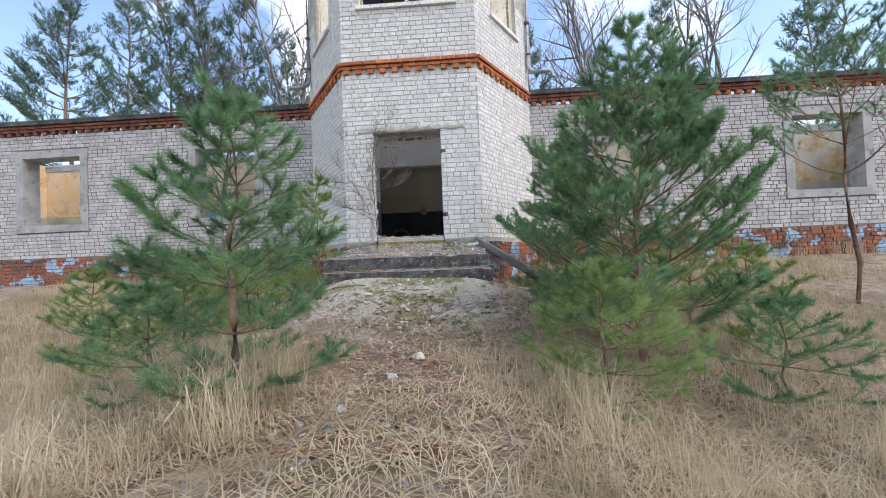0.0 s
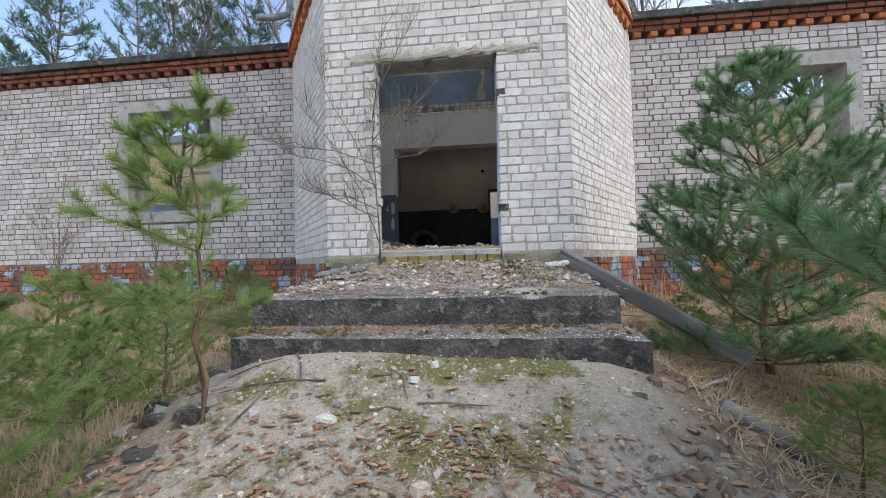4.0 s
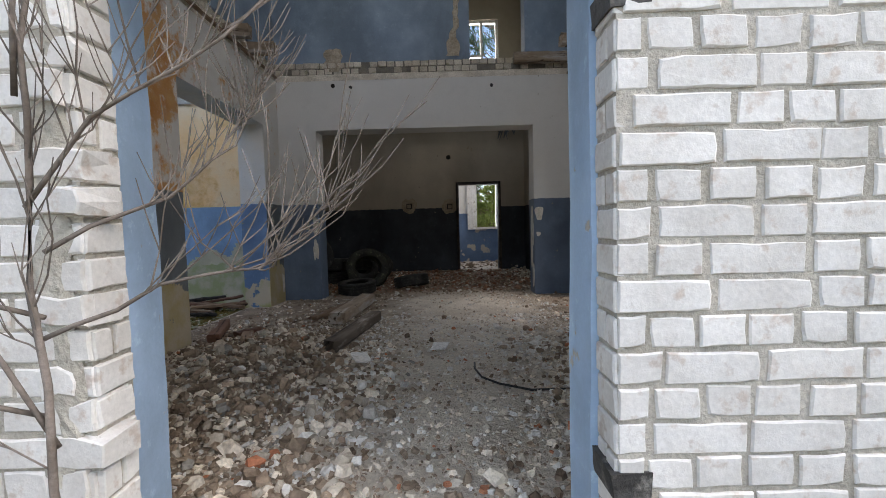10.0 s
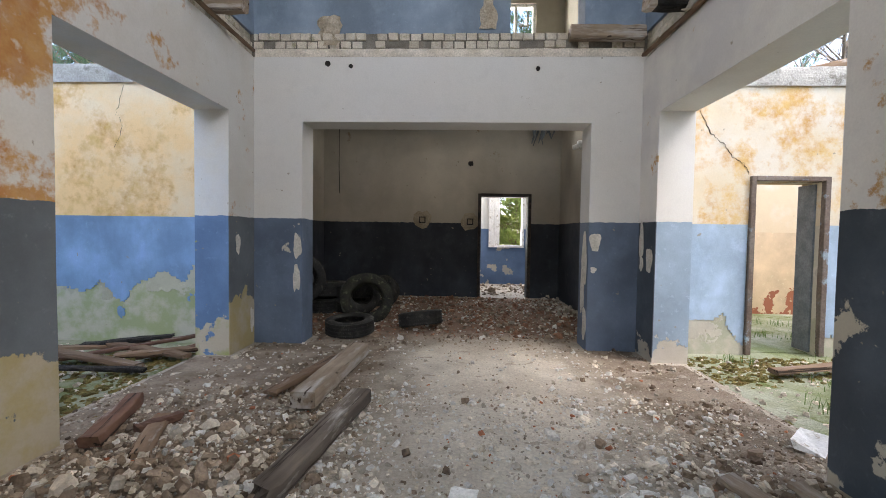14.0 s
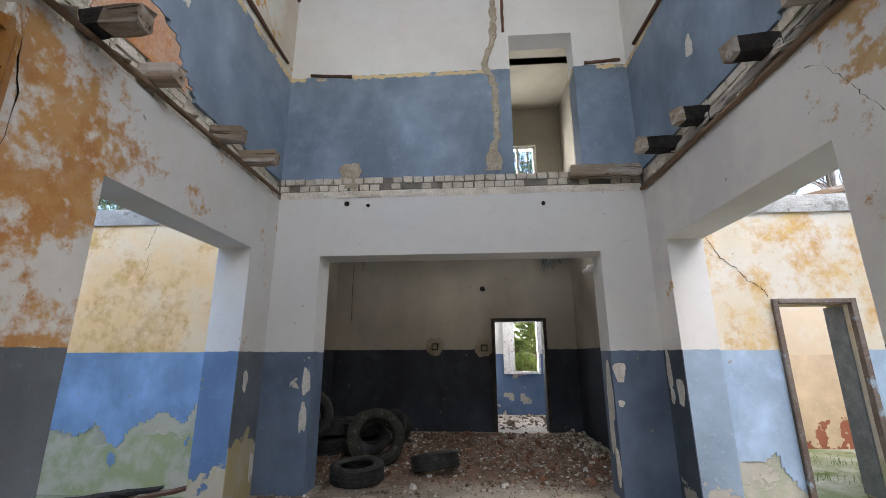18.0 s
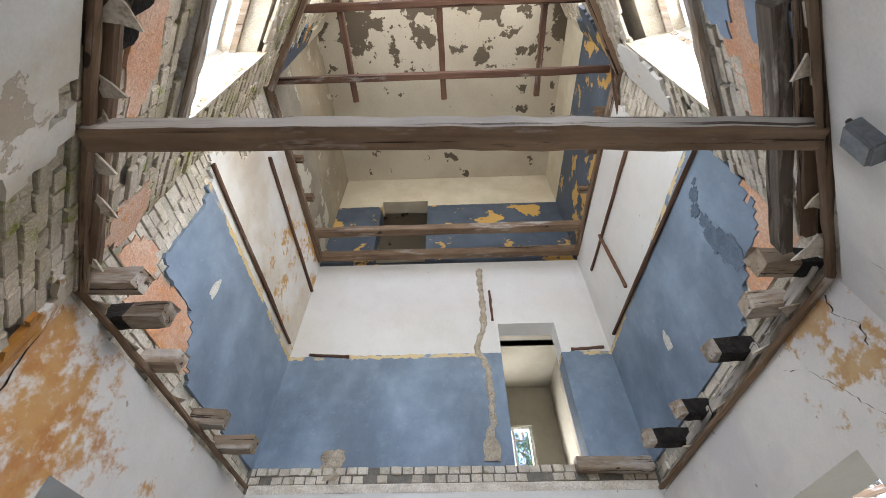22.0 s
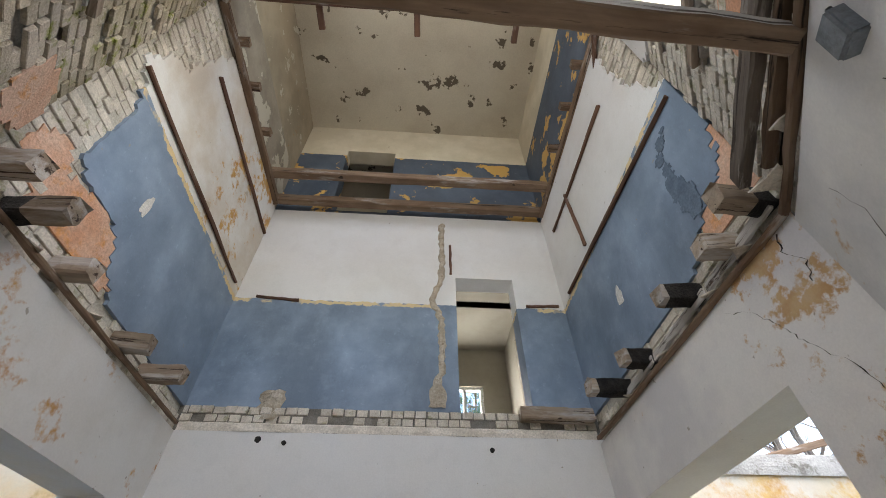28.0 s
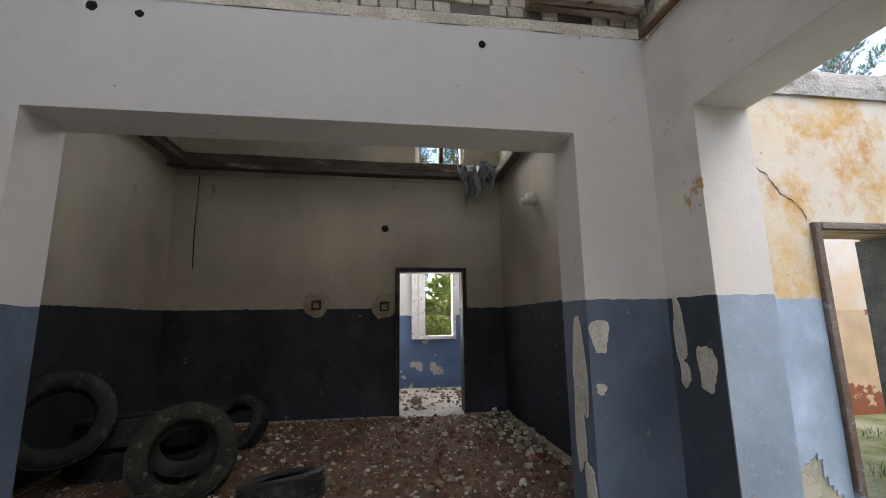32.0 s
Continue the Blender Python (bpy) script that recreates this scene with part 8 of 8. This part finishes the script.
rg = random.Random(31)
groups = {k: [] for k in "ABCR"}
tries = 0
while sum(map(len, groups.values())) < 33000 and tries < 400000:
    tries += 1
    x, y = rg.uniform(-3.1, 2.95), rg.uniform(0.08, 9.7) if rg.random() < 0.45 else rg.uniform(0.08, 4.2)
    if not in_hall(x, y) or rg.random() > heap(x, y):
        continue
    h = heap(x, y)
    s = min(0.125, 0.010 + rg.expovariate(1 / 0.0135) * (0.38 + 1.0 * min(1, h)))
    k = rg.random()
    k = k + 0.34 * (y > 5.7) * (k < 0.40)
    trodden = abs(x - 0.5) < 1.2 and 1.0 < y < 5.6
    which = "A" if k < (0.55 if trodden else 0.40) else "B" if k < (0.62 if trodden else 0.88) else "C" if k < 0.985 else "R"
    groups[which].append((x, y, FLOOR + heap_height(x, y) * rg.uniform(0.9, 1.05) + 0.002, s))
scatter("rubble", groups["A"], RUB_A, "scattered broken plaster and brick chips", 1)
scatter("rubble", groups["B"], RUB_B, "scattered brown rubble and rotten wood bits", 2)
scatter("rubble", groups["C"], RUB_C, "scattered white plaster chips", 3)
scatter("rubble", groups["R"], RUB_R, "scattered red brick bits", 4)

# heaped plates of fallen plaster by the slanted walls; browned for rot and shade
plates = {k: [] for k in "ABD"}
while sum(map(len, plates.values())) < 4600:
    left = rg.random() < 0.78
    x, y = (rg.gauss(-1.25, 0.5), rg.gauss(1.6, 0.75)) if left else (rg.gauss(1.45, 0.3), rg.gauss(1.9, 0.6))
    if not in_hall(x, y) or y < 0.5 or y > 3.6:
        continue
    h = heap_height(x, y)
    plates["A" if rg.random() < 0.3 else "B" if rg.random() < 0.86 else "D"].append((x, y, FLOOR + h + rg.uniform(-0.01, 0.05) * (1 if h > 0.04 else 0.2), min(0.12, 0.024 + rg.expovariate(1 / 0.019))))
scatter("rubble", plates["A"], RUB_A, "heaped plates of fallen plaster", 41, 0.45)
scatter("rubble", plates["B"], RUB_B, "heaped brown lumps of fallen plaster and wood", 42, 0.45)
scatter("rubble", plates["D"], RUB_D, "heaped grey lumps of mortar", 43, 0.45)
# litter in the back room: rotten leaves with pale plaster plates
pale, dark = [], []
for _ in range(1500):
    x, y = rg.uniform(-2.7, 2.2), rg.uniform(6.1, 9.75)
    near_door = math.exp(-((x - 1.0) / 0.8) ** 2)
    if rg.random() < 0.12 + 0.4 * near_door:
        pale.append((x, y, FLOOR + 0.006, min(0.13, 0.018 + rg.expovariate(1 / 0.022))))
    dark.append((rg.uniform(-2.7, 2.2), rg.uniform(6.1, 9.75), FLOOR + 0.008, 0.015 + rg.expovariate(1 / 0.02)))
for _ in range(120):
    x, y = 1.95 + rg.gauss(0, 0.18), rg.uniform(7.6, 9.6)
    if x < 2.25:
        pale.append((x, y, FLOOR + rg.uniform(0.0, 0.09) * (x > 1.9), rg.uniform(0.04, 0.10)))
scatter("rubble", pale, RUB_A, "pale plates of ceiling plaster on the back room floor", 44, 0.12)
LEAFROT = plain("rotten_red_brown_litter", (0.20, 0.095, 0.06), (0.33, 0.18, 0.115), 5, 40, 0.95, 0.5, 0.8)
scatter("rubble", dark, LEAFROT, "red-brown rotten litter on the back room floor", 45, 0.3)

# wings and rear rooms
sp = []
for _ in range(2400):
    side = rg.choice((-1, 1))
    x, y = side * rg.uniform(2.5, 7.5), rg.uniform(2.8, 5.55)
    sp.append((x, y, FLOOR - 0.035, 0.02 + rg.expovariate(1 / 0.02)))
scatter("rubble", sp, RUB_A, "plaster bits on the neighbouring floors", 5)
sp = [(rg.uniform(-0.2, 2.5), rg.uniform(10.2, 12.3), FLOOR - 0.01, 0.02 + rg.expovariate(1 / 0.035)) for _ in range(420)]
scatter("rubble", sp, RUB_B, "brown rubble on the far room floor", 7)
sp = []
for _ in range(750):
    side = rg.choice((-1, 1))
    cx, cy = side * rg.uniform(2.35, 5.2), rg.uniform(3.0, 5.6)
    if noise.noise(Vector((cx * 0.8, cy * 0.8, 3))) < -0.1:
        continue
    for _ in range(9):
        sp.append((cx + rg.gauss(0, 0.1), cy + rg.gauss(0, 0.08), FLOOR - 0.045, rg.uniform(0.03, 0.09)))
sp = [p for p in sp if p[1] < 5.62]
scatter("moss", sp, MOSS, "patches of moss on the wet floor", 6, 0.2, "moss")

# dead wood lying to the right of the mound
pts = [(x, -2.2 - 0.05 * math.sin(x * 3), ground_z(x, -2.2) + 0.05) for x in (1.8, 2.1, 2.4, 2.7, 3.0, 3.3)]
v, f = tube(pts, [0.045, 0.05, 0.055, 0.055, 0.06, 0.06], 10)
solid("fallen_log", data_mesh("fallen_log", v, f, WOODGREY, True), None, "pale barkless log lying on the ground under a pine", "log")
pts = [(x, y, ground_z(x, y) + h) for x, y, h in ((2.38, -0.9, 0.05), (2.33, -1.2, 0.12), (2.17, -1.5, 0.14), (1.95, -1.75, 0.08), (1.76, -2.0, 0.02))]
v, f = tube(pts, [0.022, 0.02, 0.018, 0.014, 0.008], 8)
solid("dead_branch", data_mesh("dead_branch", v, f, WOODGREY, True), None, "curved grey dead branch lying beside the mound", "branch")
# landing: stones, moss, litter that climbs to the sill
def landing_z(x, y):
    t = min(1, max(0, (y + 1.55) / 1.55))
    return -0.350 + 0.10 * t + (0.17 * max(0, (y + 0.75) / 0.75) ** 1.3 if y > -0.75 else 0) * max(0.2, 1 - (x / 1.5) ** 4)


xs, ys = np.arange(-1.24, 1.42, 0.06), np.arange(-1.58, -0.02, 0.06)
nx = len(xs)
verts = [(x, y, landing_z(x, y) - 0.012 + 0.02 * noise.noise(Vector((x * 5, y * 5, 1))) - (0.04 if y < -1.05 + 0.3 * noise.noise(Vector((x * 1.5, 0, 5))) else 0)) for y in ys for x in xs]
faces = [(j * nx + i, j * nx + i + 1, (j + 1) * nx + i + 1, (j + 1) * nx + i) for j in range(len(ys) - 1) for i in range(nx - 1)]
LANDSOIL = plain("landing_soil", (0.34, 0.28, 0.20), (0.44, 0.38, 0.29), 5, 50, 0.95, 0.9, 0, c=(0.23, 0.15, 0.095), dist=0.02)
solid("landing_soil", data_mesh("landing_soil", verts, faces, LANDSOIL, True), None, "soil and grit washed over the landing", "soil", kind="stuff")
ga, gb, gc, gm = [], [], [], []
for _ in range(5200):
    x, y = rg.uniform(-1.25, 1.42), rg.uniform(-1.6, -0.05)
    s = min(0.11, 0.010 + rg.expovariate(1 / 0.013))
    z = landing_z(x, y) - 0.004
    d = noise.noise(Vector((x * 1.8, y * 1.8, 9)))
    if y < -1.15 and d < 0.1:
        continue
    k = rg.random()
    (gb if k < 0.5 else ga if k < 0.78 else gc).append((x, y, z, s * (0.7 if k >= 0.78 else 1)))
    if d > 0.26 and rg.random() < 0.4:
        gm.append((x, y, z, rg.uniform(0.02, 0.045)))
scatter("landing_stones", gb, RUB_D, "grey stone chips on the landing", 11)
scatter("landing_stones", ga, RUB_A, "pale broken chips on the landing", 12)
scatter("landing_stones", gc, RUB_C, "white plaster chips on the landing", 13)
scatter("moss", gm, MOSS, "dry moss cushions on the landing", 14, 0.2, "moss")
# moss and grit on the lower step
gm, gb = [], []
for _ in range(500):
    x, y = rg.uniform(-1.25, 1.5), rg.uniform(-1.98, -1.66)
    (gm if noise.noise(Vector((x * 2.5, y * 3, 2))) > 0.05 else gb).append((x, y, -0.575, rg.uniform(0.015, 0.06)))
scatter("moss", gm, MOSS, "dry moss on the lower step", 15, 0.2, "moss")
scatter("step_grit", gb, RUB_B, "grit and litter on the lower step", 16)
# slabs broken off at the left of the landing
for i, (x, y, s, a) in enumerate(((-1.02, -0.55, 0.36, 10), (-1.15, -0.32, 0.34, 35), (-0.85, -0.28, 0.3, 70), (-1.2, -0.85, 0.22, 120), (-0.72, -0.62, 0.2, 20), (-0.95, -0.2, 0.2, -8))):
    v, f = CHIPS[i * 3]
    ob = solid("broken_slab", data_mesh("broken_slab", v * (s * 0.85, s * 0.6, s * 0.28), f, LANDCON), None, "flat broken piece of grey concrete", "stone", "broken slabs on the landing")
    ob.matrix_basis = pose(x, y, landing_z(x, y) + 0.01, 5, -6, a)
v, f = brick_shape(0.14, 0.08, 0.11, 5)
ob = solid("loose_brick", data_mesh("loose_brick", v, f, RUB_A), None, "loose pale yellow brick bat on the landing", "brick")
ob.matrix_basis = pose(0.36, -0.72, landing_z(0.4, -0.7) - 0.005, 4, -5, 12) @ Matrix.Diagonal((0.8, 0.75, 0.6, 1))
# stones on the earth mound and ground
for i, (x, y, s) in enumerate(((-0.28, -2.62, 0.13), (0.24, -2.96, 0.1), (0.1, -2.3, 0.09), (0.62, -4.5, 0.12), (0.5, -5.2, 0.1), (-0.05, -3.6, 0.1), (0.2, -2.15, 0.07), (1.25, -2.3, 0.09))):
    v, f = CHIPS[(i * 5) % 24]
    ob = solid("pale_stone", data_mesh("pale_stone", v * s, f, RUB_C if i % 2 == 0 else RUB_A), None, "pale broken plaster stone lying on the path", "stone", "stones on the path")
    ob.matrix_basis = pose(x, y, ground_z(x, y) - 0.005, 4, 7, 50 * i)
sp, sq = [], []
for _ in range(2600):
    x, y = rg.gauss(0.2, 1.2), rg.uniform(-8, -2.05)
    sp.append((x, y, ground_z(x, y) - 0.004, 0.008 + rg.expovariate(1 / 0.014)))
scatter("path_pebbles", sp, RUB_D, "pebbles and clods on the path", 21)
grit, grit2 = [], []
for _ in range(7000):
    x, y = rg.gauss(0.15, 0.85), rg.uniform(-4.2, -2.02)
    (grit if rg.random() < 0.6 else grit2).append((x, y, ground_z(x, y) - 0.002, 0.006 + rg.expovariate(1 / 0.008)))
scatter("mound_grit", grit, RUB_A, "sandy grit on the earth mound", 51)
scatter("mound_grit", grit2, RUB_D, "grey grit on the earth mound", 52)
for _ in range(260):
    t = rg.random()
    x = rg.choice((-1, 1)) * rg.uniform(1.3, 2.1) + 0.05
    y = rg.uniform(-3.2, -1.5)
    sq.append((x, y, ground_z(x, y) - 0.02, rg.uniform(0.04, 0.13)))
scatter("earth_clods", sq, RUB_B, "dark clods and broken stone beside the mound", 22)
# leaf litter
verts, faces = [], []
for n in range(16000):
    x, y = (rg.uniform(-7, 7), rg.uniform(-8.5, 1.9)) if n % 2 else (rg.gauss(0.3, 1.5), rg.uniform(-6.5, -2.6))
    if abs(x) < 1.55 and y > -2.1:
        y = rg.uniform(-1.6, -0.1)
        z = landing_z(x, y) + 0.006
    else:
        z = ground_z(x, y) + 0.008
    if n % 5 == 0:
        x, y = rg.choice((-1, 1)) * rg.uniform(1.4, 5.0), rg.uniform(-2.0, 2.1)
        if abs(x) < 2.9 and y > -0.05:
            continue
        z = ground_z(x, y) + 0.008
    s = rg.uniform(0.012, 0.035)
    m = Euler((rg.gauss(0, 0.5), rg.gauss(0, 0.5), rg.uniform(0, 6.28))).to_matrix()
    b = len(verts)
    for q in ((-s, -s * 0.45, 0), (0, -s * 0.6, s * 0.25), (s, 0, 0), (0, s * 0.6, s * 0.25), (-s, s * 0.4, 0)):
        p = m @ Vector(q)
        verts.append((x + p.x, y + p.y, z + abs(p.z) * 0.5))
    faces.append(tuple(range(b, b + 5)))
solid("leaf_litter", data_mesh("leaf_litter", verts, faces, LITTER), None, "brown fallen leaves and bark bits", "leaves", kind="stuff")
# fallen sticks
st = Tubes()
for _ in range(260):
    x, y, a, L = rg.uniform(-5, 6), rg.uniform(-7, 1.6), rg.uniform(0, 6.28), rg.uniform(0.15, 0.7)
    if abs(x) < 1.7 and y > -2.2:
        continue
    p = [(x + math.cos(a) * L * t, y + math.sin(a) * L * t + 0.03 * math.sin(5 * t), ground_z(x + math.cos(a) * L * t, y + math.sin(a) * L * t) + 0.012) for t in (0, 0.35, 0.7, 1)]
    st.add(p, [0.007, 0.006, 0.005, 0.003], 5)
solid("fallen_sticks", data_mesh("fallen_sticks", st.v, st.f, TWIG), None, "grey fallen sticks on the ground", "sticks", kind="stuff")

# straw and needles blown over the steps and landing
spots = []
for _ in range(11000):
    x = rg.uniform(-1.3, 1.42)
    if rg.random() < 0.3:
        y, z = rg.uniform(-1.98, -1.66), -0.565
    else:
        y = rg.uniform(-1.58, -0.08)
        z = landing_z(x, y) + 0.004
    if noise.noise(Vector((x * 2.2, y * 2.2, 21))) < -0.2:
        continue
    spots.append((x, y, z))
STRAW = leafy("reddish_straw", (0.52, 0.35, 0.25), (0.74, 0.60, 0.44), 0.9)
blades("straw_litter", spots, 0.03, 0.09, 0.006, STRAW, "dry straw and leaves over the steps", "straw", 91, 1.4, 0.2)
spots = []
for _ in range(9000):
    x, y = rg.gauss(0.2, 1.4), rg.uniform(-5.6, -2.7)
    if noise.noise(Vector((x * 1.1, y * 1.1, 31))) < -0.05:
        continue
    spots.append((x, y, ground_z(x, y) + 0.003))
blades("straw_litter", spots, 0.05, 0.16, 0.006, STRAW, "reddish straw strewn over the path", "straw", 92, 1.4, 0.2)
# dark broken slabs at the crumbling edges of the mound
for i in range(26):
    side = -1 if i < 20 else 1
    x, y = 0.1 + side * rg.uniform(1.15, 1.75), rg.uniform(-3.1, -2.05)
    v, f = CHIPS[(i * 7) % 24]
    s = rg.uniform(0.10, 0.24) * (1 if side < 0 else 0.6)
    ob = solid("edge_stone", data_mesh("edge_stone", v * (s * 1.3, s, s * 0.5), f, STEPCON if i % 3 else RUB_D), None, "dark broken stone slab at the mound's edge", "stone", "stones at the mound's edge")
    ob.matrix_basis = pose(x, y, ground_z(x, y) - 0.01, rg.uniform(-12, 12), rg.uniform(-12, 12), rg.uniform(0, 360))
# green seedlings
spots = []
for _ in range(46):
    cx, cy = rg.choice(((-0.5, -3.6), (0.95, -3.5), (1.1, -3.9), (0.8, -0.35), (-1.0, -4.2))) 
    cx, cy = cx + rg.gauss(0, 0.2), cy + rg.gauss(0, 0.15)
    for _ in range(9):
        x, y = cx + rg.gauss(0, 0.025), cy + rg.gauss(0, 0.025)
        spots.append((x, y, landing_z(x, y) if y > -1.5 else ground_z(x, y)))
blades("seedlings", spots, 0.02, 0.06, 0.012, WEED, "small green seedlings on the path", "weeds", 93, 1.4)
